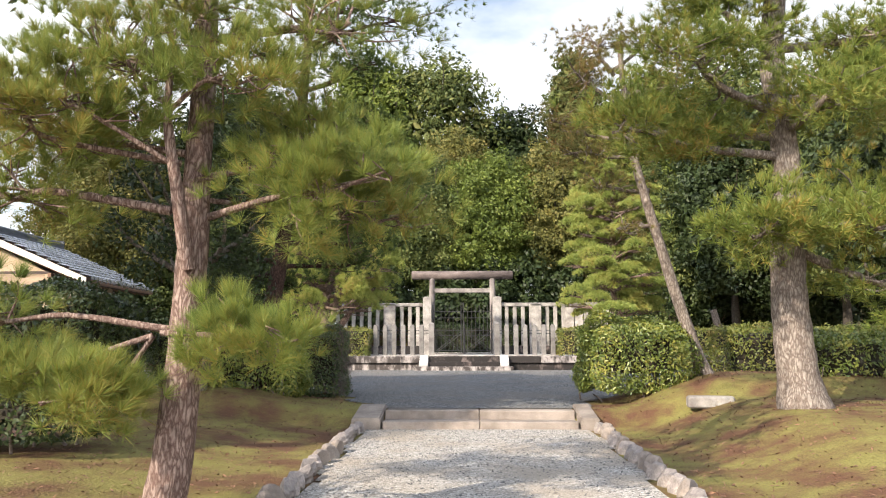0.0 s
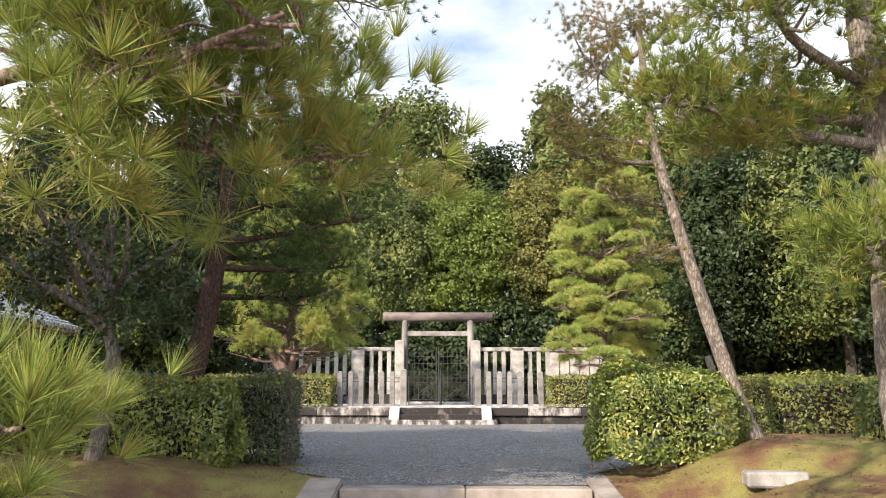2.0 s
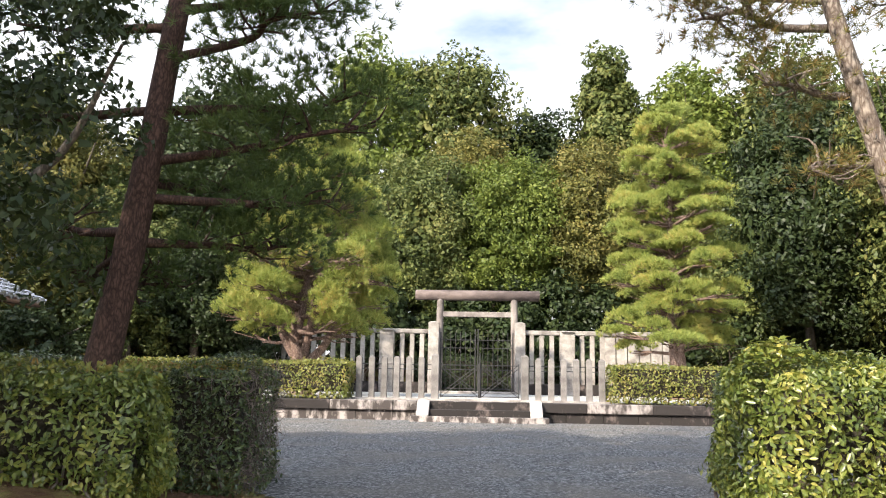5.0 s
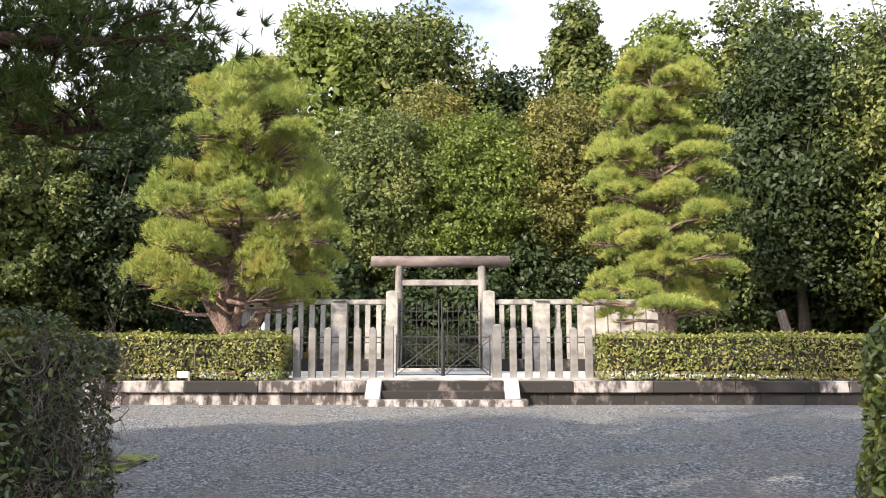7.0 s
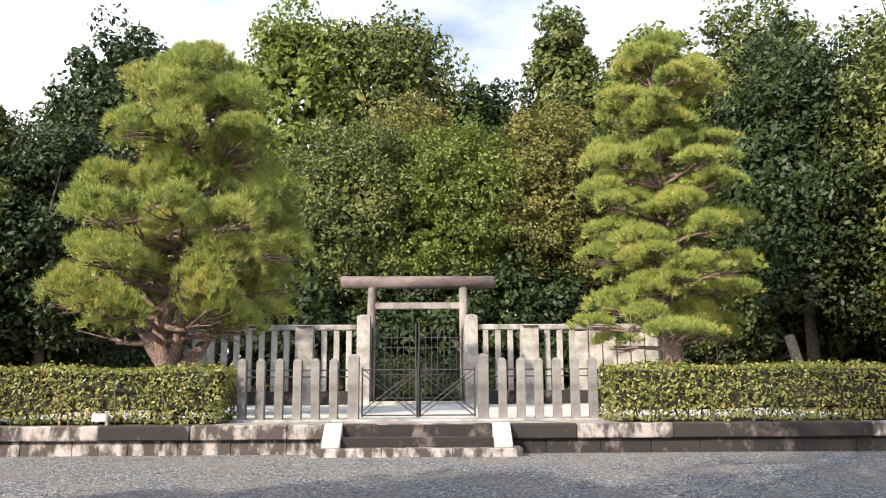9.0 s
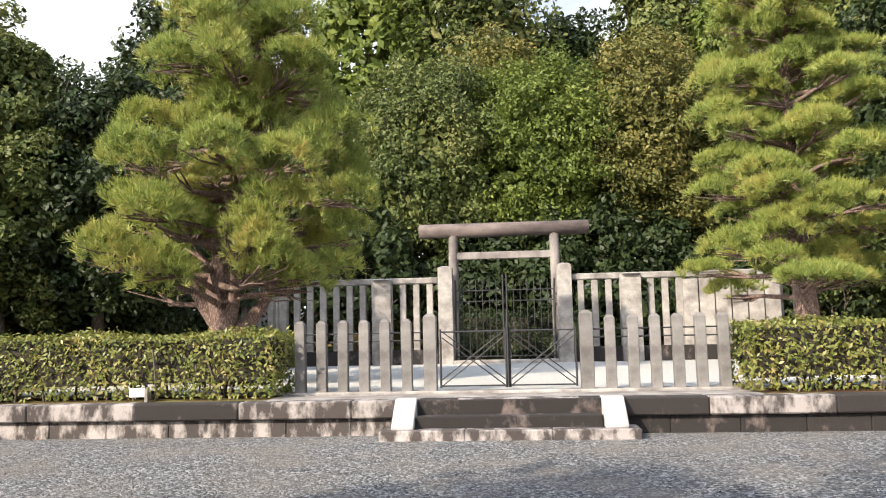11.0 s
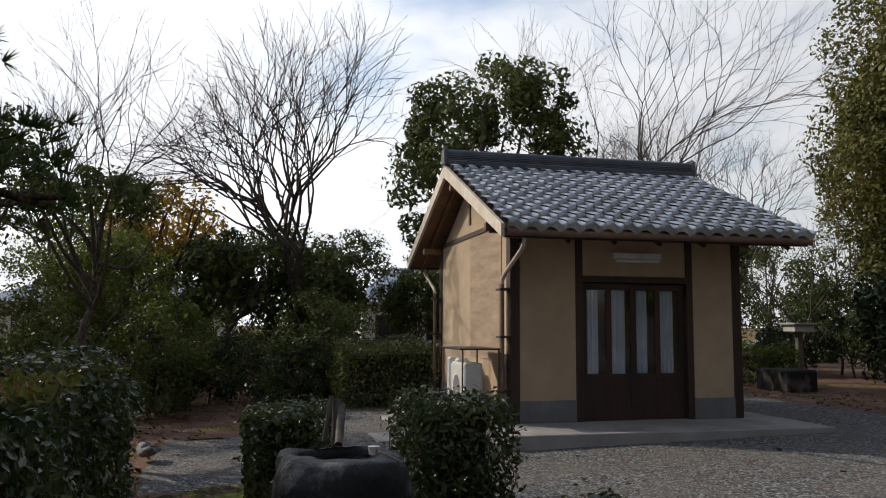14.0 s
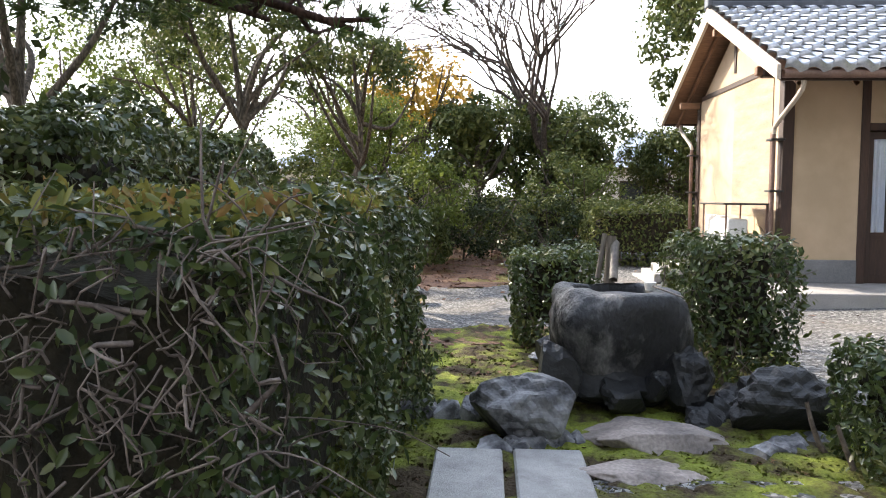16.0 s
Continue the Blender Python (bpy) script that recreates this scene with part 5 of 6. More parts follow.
# thick pine on the far bank side
g = Growth(22)
BX2, BY2 = 5.0, -19.2
for z, b, n in ((3.6, (2.3, BY2 - 0.4, 3.9), 220), (3.9, (3.0, BY2 + 0.9, 4.3), 150), (3.0, (6.8, BY2 - 0.3, 2.7), 170), (2.6, (4.0, BY2 - 1.2, 2.2), 200), (2.7, (5.7, BY2 - 1.1, 2.3), 180), (4.2, (2.9, BY2 - 0.8, 5.0), 220), (4.5, (7.0, BY2, 4.7), 180),
                (5.0, (3.4, BY2 - 0.2, 5.9), 200), (5.3, (6.6, BY2 - 0.6, 5.6), 160), (4.0, (5.2, BY2 - 1.6, 4.2), 180), (5.8, (4.2, BY2 - 0.8, 6.6), 180), (6.2, (5.9, BY2, 6.9), 140), (2.2, (6.6, BY2 - 0.6, 1.3), 110), (6.6, (3.6, BY2 + 0.3, 7.3), 140)):
    g.bough((BX2, BY2, z), b, 0.075, n, 0.55, 0.04)
# unseen high crown, put here for its shadow
for z, b in ((7.5, (3.2, BY2 + 0.5, 8.2)), (8.0, (6.9, BY2, 8.6)), (8.6, (3.4, BY2 - 0.5, 9.6)), (9.2, (6.8, BY2 + 0.5, 10.0)), (9.8, (3.8, BY2, 10.8)), (10.4, (6.2, BY2, 11.4))):
    g.bough((BX2, BY2, z), b, 0.06, 150, 0.8, 0.02)
g.make("black_pine", [(BX2 + 0.05, BY2, gz(BX2, BY2) - 0.1), (BX2 - 0.05, BY2, 0.6), (BX2 - 0.1, BY2, 1.9), (BX2 - 0.02, BY2, 3.4), (BX2 - 0.15, BY2, 5.2), (BX2 + 0.1, BY2, 7.8), (BX2, BY2, 11.5)], 0.32, 0.1, M_PINEBARK_GREY, M_NEEDLE,
       "stout grey-barked pine on the mossy bank", 0.17, 26, 0.006, 0.5, 1.3)

# leaning pine
g = Growth(23)
CX, CY = 4.78, -15.2
for z, b, n in ((4.6, (2.1, CY - 0.2, 4.6), 150), (4.9, (1.9, CY + 0.4, 5.5), 150), (5.2, (4.7, CY - 0.3, 4.9), 120), (5.6, (2.3, CY - 0.2, 6.4), 150), (5.9, (4.6, CY + 0.2, 6.2), 120), (6.3, (2.6, CY, 7.1), 130), (6.4, (3.9, CY, 7.2), 110), (3.9, (2.7, CY - 0.3, 3.9), 60), (3.2, (3.1, CY - 0.2, 3.1), 40)):
    g.bough((4.78 - 0.29 * (z - 0.2) * 0.9, CY, z), b, 0.05, n, 0.42, 0.02, 0.35)
g.make("red_pine", [(CX, CY, gz(CX, CY) - 0.1), (CX - 0.28, CY - 0.05, 1.0), (CX - 0.68, CY - 0.1, 2.3), (CX - 1.25, CY - 0.15, 4.4), (CX - 1.4, CY - 0.15, 5.4), (CX - 1.5, CY - 0.1, 7.0)], 0.14, 0.05, M_PINEBARK_GREY, M_NEEDLE_RUST,
       "slender leaning pine with pale bark and rusty needles", 0.11, 24, 0.0042, 0.7, 1.4)

# dark leaning pine behind the hedge, shade put into its bark and needle colours
g = Growth(24)
DX, DY = -4.25, -14.4
for z, b, n in ((3.0, (-1.6, DY + 0.5, 3.1), 170), (3.4, (-1.2, DY + 0.2, 3.9), 200), (4.0, (-1.3, DY + 0.6, 4.5), 190), (4.6, (-1.7, DY, 5.2), 170), (5.2, (-1.8, DY + 0.5, 5.9), 160), (5.8, (-5.2, DY + 0.2, 6.1), 130), (5.0, (-5.6, DY + 0.3, 5.2), 110), (4.0, (-5.9, DY + 0.4, 4.0), 110), (6.3, (-2.0, DY, 6.9), 150),
                (6.8, (-4.6, DY, 7.3), 120), (7.2, (-2.6, DY, 7.8), 120), (2.5, (-2.4, DY + 1.2, 2.7), 110), (3.2, (-3.0, DY + 1.6, 3.4), 120), (2.6, (-5.6, DY + 1.0, 2.9), 110)):
    g.bough((DX + 0.13 * z, DY, z), b, 0.06, n, 0.5, 0.05)
# crown above the view, added so that its shadow dapples the court
for z, b in ((8.0, (-1.4, DY + 0.4, 8.6)), (8.4, (-5.2, DY, 8.8)), (9.0, (-1.6, DY - 0.4, 9.8)), (9.6, (-4.6, DY + 0.4, 10.2)), (10.2, (-2.0, DY, 11.0)), (10.8, (-4.2, DY, 11.6)), (7.4, (-0.9, DY - 0.3, 7.8))):
    g.bough((DX + 1.0, DY, z), b, 0.05, 150, 0.8, 0.02)
for b in ((-4.6, -12.3, 2.0), (-5.3, -12.9, 2.2), (-4.0, -12.9, 2.1)):
    g.bough((DX + 0.38, DY, 2.4), b, 0.05, 45, 0.4, 0.02)
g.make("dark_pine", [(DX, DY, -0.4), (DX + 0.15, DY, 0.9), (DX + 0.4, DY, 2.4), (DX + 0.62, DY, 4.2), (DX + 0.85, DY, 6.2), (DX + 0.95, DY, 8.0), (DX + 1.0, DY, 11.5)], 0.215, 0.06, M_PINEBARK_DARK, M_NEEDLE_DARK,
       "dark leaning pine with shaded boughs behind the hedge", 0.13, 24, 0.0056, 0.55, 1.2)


# ---- broad-leaved trees ----
def crown_arrays(rg, centre, radii, lumps, leaves, size, lump_size=0.34, slim=0.5, low=-0.35, inner=0.12):
    """Leaves on many lumps spread over a crown."""
    out_p, out_n = [], []
    per = leaves // lumps
    centre, radii = np.asarray(centre, float), np.asarray(radii, float)
    for _ in range(lumps):
        d = rg.standard_normal(3)
        d /= np.linalg.norm(d)
        if d[2] < low:
            d[2] = -d[2] * 0.6
        c = centre + d * radii * rg.uniform(0.62, 0.92)
        lr = radii.mean() * lump_size * rg.uniform(0.6, 1.3) * np.array([1, 1, rg.uniform(0.7, 1.1)])
        p, n = blob_points(per, c, lr, rg, 0.5, -0.75)
        out_p.append(p)
        out_n.append(0.7 * n + 0.3 * d + np.array([0, 0, 0.25]))
    p, n = np.concatenate(out_p), np.concatenate(out_n)
    deep, way = blob_points(int(len(p) * inner), centre, radii * 0.72, rg, 0.4, -0.9)
    return joined([leaf_arrays(p, n, size, rg, slim), leaf_arrays(deep, way, size * 1.8, rg, 0.6)])


def leafy_tree(name, at, height, radii, seed, mat, label, leaves=9000, lumps=34, size=0.25, bole=0.35, r0=0.22, lump_size=0.34, crown_low=-0.35, category="tree", group="", bark_mat=None, squat=0.0):
    rg = np.random.default_rng(seed)
    t = thing(name, at, label=label, category=category, group=group)
    bark_mat = bark_mat or M_BARK
    top = height - radii[2] * 0.5
    sway = min(0.3, r0 * 1.2)
    line = [(0, 0, -0.3), (rg.normal(0, 0.1), rg.normal(0, 0.1), height * bole * 0.6), (sway * rg.normal(), sway * rg.normal(), height * bole), (sway * rg.normal(), sway * rg.normal(), top)]
    v, f = tube_arrays(along(line, 20), np.linspace(r0, r0 * 0.25, 20), 12, 0.04, rg)
    under(new("trunk", mesh_of("trunk", v, f, bark_mat, True)), t)
    cz = height - radii[2]
    ws = []
    for k in range(9):
        a = rg.uniform(0, 6.28)
        e = np.array([np.cos(a) * radii[0] * 0.8, np.sin(a) * radii[1] * 0.8, cz + rg.uniform(-0.4, 0.7) * radii[2]])
        s = np.array(line[2]) * np.array([1, 1, rg.uniform(0.75, 1.25)])
        ws.append(tube_arrays(along([s, (s + e) / 2 + rg.normal(0, 0.2, 3), e], 9), np.linspace(r0 * 0.5, 0.015, 9), 7, 0.04, rg))
    for v, f in ws:
        under(new("limb", mesh_of("limb", v, f, bark_mat, True)), t)
    v, f = crown_arrays(rg, (0, 0, cz), radii, lumps, leaves, size, lump_size, 0.5, crown_low, 0.16 if leaves > 14500 else 0.012)
    under(new("crown", mesh_of("crown", v, f, mat)), t, kind="stuff")
    return t


WOOD = [  # x, y, top, radii, material, seed
    (-9.5, 25, 14, (4.6, 4, 6), M_LEAF, 1), (-3.6, 23, 15.0, (4.2, 3.8, 6.2), M_LEAF, 2), (1.4, 23.5, 14.8, (4.2, 3.8, 5.8), M_LEAF_BRIGHT, 3), (6.0, 24, 15.8, (4.0, 3.8, 6.0), M_LEAF_OLIVE, 4), (11, 25, 16, (4.2, 4, 7), M_LEAF, 5),
    (-0.8, 27, 18.2, (3.6, 3, 8.0), M_LEAF_OLIVE, 6), (-17.0, 30, 23.5, (5.5, 4, 8.5), M_LEAF_DARK, 7), (-8, 33, 26.5, (5, 4, 9), M_LEAF_BRIGHT, 8), (-2.2, 34, 27.0, (5.2, 4.5, 9), M_LEAF, 9), (4.6, 36, 22.5, (4, 3.5, 8), M_LEAF_DARK, 10),
    (8.9, 33, 26, (2.4, 2.4, 8.5), M_LEAF, 11), (14.2, 32, 24, (4.5, 4, 8), M_LEAF_BRIGHT, 12), (20, 30, 25, (5, 4.5, 9.5), M_LEAF, 13), (16.0, 17, 17.5, (4.0, 4, 8.2), M_LEAF_DARK, 14), (21, 14, 19, (5, 5, 9), M_LEAF, 15), (19, 3, 15, (4.5, 4.5, 7), M_LEAF_DARK, 16),
    (-18, 28, 17, (5, 4, 6.5), M_LEAF_DARK, 17), (27, 22, 23, (6, 6, 10), M_LEAF, 18), (13.5, 20.5, 10, (3.5, 3, 5), M_LEAF, 19), (16, -6, 12, (4, 4, 5.5), M_LEAF_DARK, 20),
]
for x_, y_, top, radii, mat, seed in WOOD:
    z_ = gz(x_, y_)
    big = (44000 if x_ < 15.5 else 26000) if y_ < 28 else 15000
    leafy_tree("forest_tree", (x_, y_, z_), top - z_, radii, 300 + seed, mat, {M_LEAF: "dense green broad-leaved tree of the wood", M_LEAF_BRIGHT: "light green leafy tree in sunlight",
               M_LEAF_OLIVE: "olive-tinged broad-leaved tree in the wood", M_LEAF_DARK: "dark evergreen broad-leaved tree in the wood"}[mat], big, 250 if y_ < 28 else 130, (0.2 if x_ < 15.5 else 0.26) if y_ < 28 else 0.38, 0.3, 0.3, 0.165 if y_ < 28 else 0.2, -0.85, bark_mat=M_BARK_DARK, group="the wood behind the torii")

# undergrowth closing the foot of the wood, its leaves darkened to deepen the shade
rg = np.random.default_rng(77)
for k in range(13):
    x_ = -20 + 3.6 * k + rg.uniform(-0.6, 0.6)
    y_ = 19.5 + rg.uniform(-0.5, 1.2)
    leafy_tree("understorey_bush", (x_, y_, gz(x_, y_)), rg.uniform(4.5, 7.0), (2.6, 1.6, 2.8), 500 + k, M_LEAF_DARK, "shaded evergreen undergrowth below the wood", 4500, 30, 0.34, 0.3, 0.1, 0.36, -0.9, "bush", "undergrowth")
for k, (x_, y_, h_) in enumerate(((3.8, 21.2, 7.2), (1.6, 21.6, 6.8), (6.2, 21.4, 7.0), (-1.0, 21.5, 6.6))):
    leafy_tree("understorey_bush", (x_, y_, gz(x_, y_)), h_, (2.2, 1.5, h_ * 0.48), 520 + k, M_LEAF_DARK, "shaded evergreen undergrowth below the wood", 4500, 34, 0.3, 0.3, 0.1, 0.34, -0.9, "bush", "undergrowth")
for k in range(9):
    x_ = -18 + 4.4 * k
    y_ = 33 + rg.uniform(-1, 2)
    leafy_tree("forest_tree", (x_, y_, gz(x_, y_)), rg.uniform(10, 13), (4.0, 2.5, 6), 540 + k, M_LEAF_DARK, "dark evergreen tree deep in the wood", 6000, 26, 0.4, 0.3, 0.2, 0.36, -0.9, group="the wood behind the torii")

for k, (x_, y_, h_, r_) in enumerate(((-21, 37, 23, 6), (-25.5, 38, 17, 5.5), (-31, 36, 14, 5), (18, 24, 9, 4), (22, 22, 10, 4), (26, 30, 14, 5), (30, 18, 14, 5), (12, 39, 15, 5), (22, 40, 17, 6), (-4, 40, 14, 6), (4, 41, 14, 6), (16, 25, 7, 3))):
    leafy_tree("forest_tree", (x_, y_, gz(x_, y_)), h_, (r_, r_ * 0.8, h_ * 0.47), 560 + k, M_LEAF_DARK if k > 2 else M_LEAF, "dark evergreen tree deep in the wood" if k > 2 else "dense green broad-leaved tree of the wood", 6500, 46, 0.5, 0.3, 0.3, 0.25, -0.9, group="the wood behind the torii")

# big evergreens west of the platform
leafy_tree("camphor_tree", (-16.5, 6.0, -0.05), 11.9, (4.3, 4.0, 5.3), 601, M_LEAF_OLIVE, "large rounded olive-green evergreen by the court", 76000, 330, 0.135, 0.3, 0.3, 0.15, -0.9)
leafy_tree("camellia_tree", (-13.2, 6.6, 0.1), 10.6, (2.6, 2.6, 4.9), 602, M_LEAF, "upright glossy evergreen beside the olive tree", 50000, 170, 0.16, 0.3, 0.22, 0.17, -0.9)
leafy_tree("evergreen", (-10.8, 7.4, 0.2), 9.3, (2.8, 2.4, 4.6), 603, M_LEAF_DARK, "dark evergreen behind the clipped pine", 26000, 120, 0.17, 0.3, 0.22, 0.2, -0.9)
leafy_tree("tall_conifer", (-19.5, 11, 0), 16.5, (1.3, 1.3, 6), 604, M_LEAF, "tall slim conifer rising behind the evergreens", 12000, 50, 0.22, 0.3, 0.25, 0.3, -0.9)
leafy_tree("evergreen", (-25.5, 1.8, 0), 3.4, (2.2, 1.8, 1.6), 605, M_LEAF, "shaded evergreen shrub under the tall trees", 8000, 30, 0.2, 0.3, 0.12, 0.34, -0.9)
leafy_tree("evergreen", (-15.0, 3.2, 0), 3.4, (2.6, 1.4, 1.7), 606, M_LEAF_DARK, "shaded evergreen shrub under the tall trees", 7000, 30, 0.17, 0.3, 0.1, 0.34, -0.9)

# small dark tree by the hedge
leafy_tree("garden_tree", (-4.95, -16.0, gz(-4.95, -16.0)), 6.1, (2.0, 1.9, 2.5), 610, M_LEAF_DARK, "small dark evergreen with a lichened grey trunk", 9000, 75, 0.1, 0.36, 0.14, 0.18, -0.8)

# trees round and behind the hut
leafy_tree("garden_tree", (-21.7, -5.1, 0), 9.3, (3.0, 2.8, 3.4), 620, M_LEAF, "green broad-leaved tree behind the hut roof", 14000, 75, 0.17, 0.4, 0.2, 0.19, -0.7)
leafy_tree("garden_tree", (-13.5, -15.6, -0.2), 5.2, (2.0, 1.6, 1.4), 621, M_LEAF, "evergreen with a bent trunk in the garden", 6000, 70, 0.09, 0.5, 0.11, 0.17, -0.3)
leafy_tree("garden_tree", (-15.8, -14.2, -0.2), 4.6, (1.9, 1.5, 1.0), 622, M_LEAF, "evergreen with a bent trunk in the garden", 6000, 64, 0.09, 0.5, 0.1, 0.17, -0.3)
leafy_tree("garden_tree", (-10.5, -17.6, -0.2), 5.6, (2.2, 2.0, 1.6), 623, M_LEAF_DARK, "tall dark evergreen at the garden edge", 5500, 80, 0.09, 0.45, 0.13, 0.16, -0.4)
leafy_tree("garden_tree", (-19.5, -18.6, -0.2), 6.5, (2.4, 2.2, 2.2), 624, M_LEAF, "leafy tree at the garden edge against the sky", 5500, 80, 0.11, 0.42, 0.11, 0.16, -0.5)
rg = np.random.default_rng(91)
for k in range(26):
    x_, y_ = (-16.6 - 0.45 * k, -18.0 + (k * 7 % 26) * 0.36)
    leafy_tree("garden_bush", (x_, y_, -0.2), rg.uniform(1.2, 2.6), (1.2, 1.1, 0.95), 660 + k, (M_LEAF_DARK, M_LEAF, M_LEAF_BRIGHT)[k % 3], "loose leafy shrub among the garden trees", 2600, 34, 0.085, 0.25, 0.03, 0.24, -0.8, "bush", "garden shrubs")
# darkest leaf colour stands for the black shade under the crowns
for k in range(12):
    x_, y_ = -20.8 + 0.95 * k, 8.0 + (k * 5 % 7) * 0.8
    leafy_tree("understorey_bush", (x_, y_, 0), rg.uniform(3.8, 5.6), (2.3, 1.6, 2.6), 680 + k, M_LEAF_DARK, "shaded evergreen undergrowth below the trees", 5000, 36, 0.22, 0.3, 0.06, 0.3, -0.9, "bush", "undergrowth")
for k, (x_, y_, h_, r_) in enumerate(((-25.3, -20.7, 7.0, 2.6), (-22.2, -23.2, 6.6, 2.4), (-28.5, -17.0, 6.2, 2.2), (-30.0, -23.5, 7.4, 2.6), (-27.5, -12.8, 4.6, 1.8), (-27.5, -8.2, 5.0, 1.9), (-28.8, -10.6, 5.4, 2.0), (-28.0, -15.2, 5.2, 2.0), (-26.2, -5.6, 4.2, 1.6))):
    leafy_tree("garden_tree", (x_, y_, -0.2), h_, (r_, r_, h_ * 0.4), 740 + k, M_LEAF_BRIGHT if k < 4 else M_LEAF, "green leafy tree at the back of the garden", 7000, 70, 0.12, 0.3, 0.1, 0.22, -0.8)
leafy_tree("autumn_tree", (-26, -14.0, -0.2), 6.0, (2.4, 2.0, 1.8), 625, M_LEAF_AUTUMN, "thin yellow autumn tree behind the garden", 3500, 24, 0.18, 0.4, 0.14, 0.36, -0.6)
leafy_tree("garden_tree", (-24, -11.9, -0.2), 4.4, (1.7, 1.6, 1.6), 626, M_LEAF, "leafy green shrub tree in the garden", 6000, 26, 0.16, 0.4, 0.1, 0.34, -0.6)
leafy_tree("garden_tree", (-20.5, -14.6, -0.2), 3.9, (2.3, 1.6, 1.4), 627, M_LEAF_BRIGHT, "light green spreading shrub tree in the garden", 12000, 80, 0.09, 0.4, 0.08, 0.2, -0.5)
leafy_tree("garden_tree", (-24.5, -9.6, -0.2), 4.0, (1.6, 1.5, 1.6), 628, M_LEAF, "green shrub tree beside the hut", 6000, 26, 0.16, 0.4, 0.1, 0.34, -0.6)
for k, (x_, y_, h_) in enumerate(((-20.9, -3.2, 2.4), (-24, -1.4, 2.6), (-22.5, 6.6, 3.0), (-26.5, 4.0, 2.6), (-16.9, 4.4, 2.6), (-24.5, 1.0, 3.0), (-26.5, -6.0, 3.6), (-27, -9.0, 4.2))):
    leafy_tree("garden_bush", (x_, y_, 0), h_, (1.5, 1.4, h_ * 0.45), 720 + k, M_LEAF, "loose evergreen shrub around the hut", 5000, 44, 0.11, 0.25, 0.05, 0.24, -0.8, "bush", "garden shrubs")
for k, (x_, y_, h_) in enumerate(((-22.5, 4.8, 1.6), (-24.5, 7.0, 2.4), (-21.0, 5.9, 1.8), (-18.4, 4.9, 2.1), (-23.6, 2.4, 1.4), (-27.5, 8.6, 1.9), (-20.2, 7.4, 2.6))):
    leafy_tree("garden_bush", (x_, y_, 0), h_, (1.3, 1.2, h_ * 0.46), 760 + k, M_LEAF if k % 2 else M_LEAF_DARK, "loose green shrub at the end of the court", 3600, 40, 0.1, 0.25, 0.04, 0.24, -0.9, "bush", "garden shrubs")
for k, (x_, y_, h_) in enumerate(((-31.5, 5.2, 5.6), (-35.0, 13.0, 6.4), (-33.0, 8.8, 5.0), (-30.5, 1.6, 5.2), (-36.0, 17.5, 7.5))):
    leafy_tree("garden_tree", (x_, y_, 0), h_, (2.3, 2.2, h_ * 0.45), 770 + k, M_LEAF, "green tree beyond the end of the court", 6000, 60, 0.16, 0.3, 0.1, 0.24, -0.9)
leafy_tree("garden_tree", (-18.5, -1.0, 0), 4.3, (1.8, 1.5, 1.4), 629, M_LEAF, "small leafy tree north of the hut", 5000, 26, 0.15, 0.4, 0.09, 0.34, -0.4)

# unseen trees south and west of the path, added to shade the court
for k, (x_, y_, h_) in enumerate(((-14, -22, 14), (-6.7, -21.6, 13.5), (-14.5, -29, 14))):
    leafy_tree("garden_tree", (x_, y_, gz(x_, y_)), h_, (3.3, 3.1, 4.6), 640 + k, M_LEAF_DARK, "unseen dark evergreen added beside the path for shade", 6000, 46, 0.34, 0.4, 0.22, 0.3, -0.5)


def bare_tree(name, at, height, seed, label, spread=0.55, r0=0.16, stems=4):
    """A leafless tree: limbs that fork four times into fine twigs."""
    rg = np.random.default_rng(seed)
    t = thing(name, at, label=label, category="bare tree", group="bare trees")
    heavy, fine = [], []

    def grow(p, d, ln, r, depth):
        e = p + d * ln
        m = (p + e) / 2 + rg.normal(0, 0.04 * ln, 3)
        (heavy if depth < 3 else fine).append(tube_arrays(along([p, m, e], 5 if depth < 3 else 3), np.linspace(r, r * 0.66, 5 if depth < 3 else 3), 7 if depth < 2 else 3, 0, rg))
        if depth >= 7:
            return
        for _ in range((3 if rg.random() < 0.45 and depth < 6 else 2) if depth else stems):
            side = np.cross(d, rg.normal(0, 1, 3))
            side /= np.linalg.norm(side) + 1e-6
            q = d + side * math.tan(rg.uniform(0.45, 1.25) * spread) + np.array([0, 0, 0.05])
            q /= np.linalg.norm(q)
            s = p + d * ln * rg.uniform(0.8, 1.0)
            grow(e if rg.random() < 0.7 else s, q, ln * rg.uniform(0.72, 0.95), r * 0.63, depth + 1)

    grow(np.zeros(3), np.array([0.03, 0.02, 1.0]), height * 0.19, r0, 0)
    v, f = joined(heavy)
    under(new("trunk", mesh_of("trunk", v, f, M_BARK_BARE, True)), t)
    v, f = joined(fine)
    under(new("brushwood", mesh_of("brushwood", v, f, M_BARK_BARE)), t, kind="stuff")
    return t


bare_tree("bare_tree", (-24, -10.0, -0.2), 11.5, 701, "tall leafless tree with fine spreading twigs", 0.58, 0.17, 6)
bare_tree("bare_tree", (-27.2, 0.4, 0), 16.0, 702, "leafless tree rising behind the hut", 0.54, 0.13, 4)
bare_tree("bare_tree", (-25.2, 4.0, 0), 10.0, 703, "leafless tree rising behind the hut", 0.54, 0.12, 4)
bare_tree("bare_tree", (-20.9, 4.0, 0), 5.2, 704, "slim leafless tree at the edge of the court", 0.5, 0.07, 3)
bare_tree("bare_tree", (-24.4, -16.2, -0.2), 11, 705, "leafless tree among the garden evergreens", 0.45, 0.12, 4)
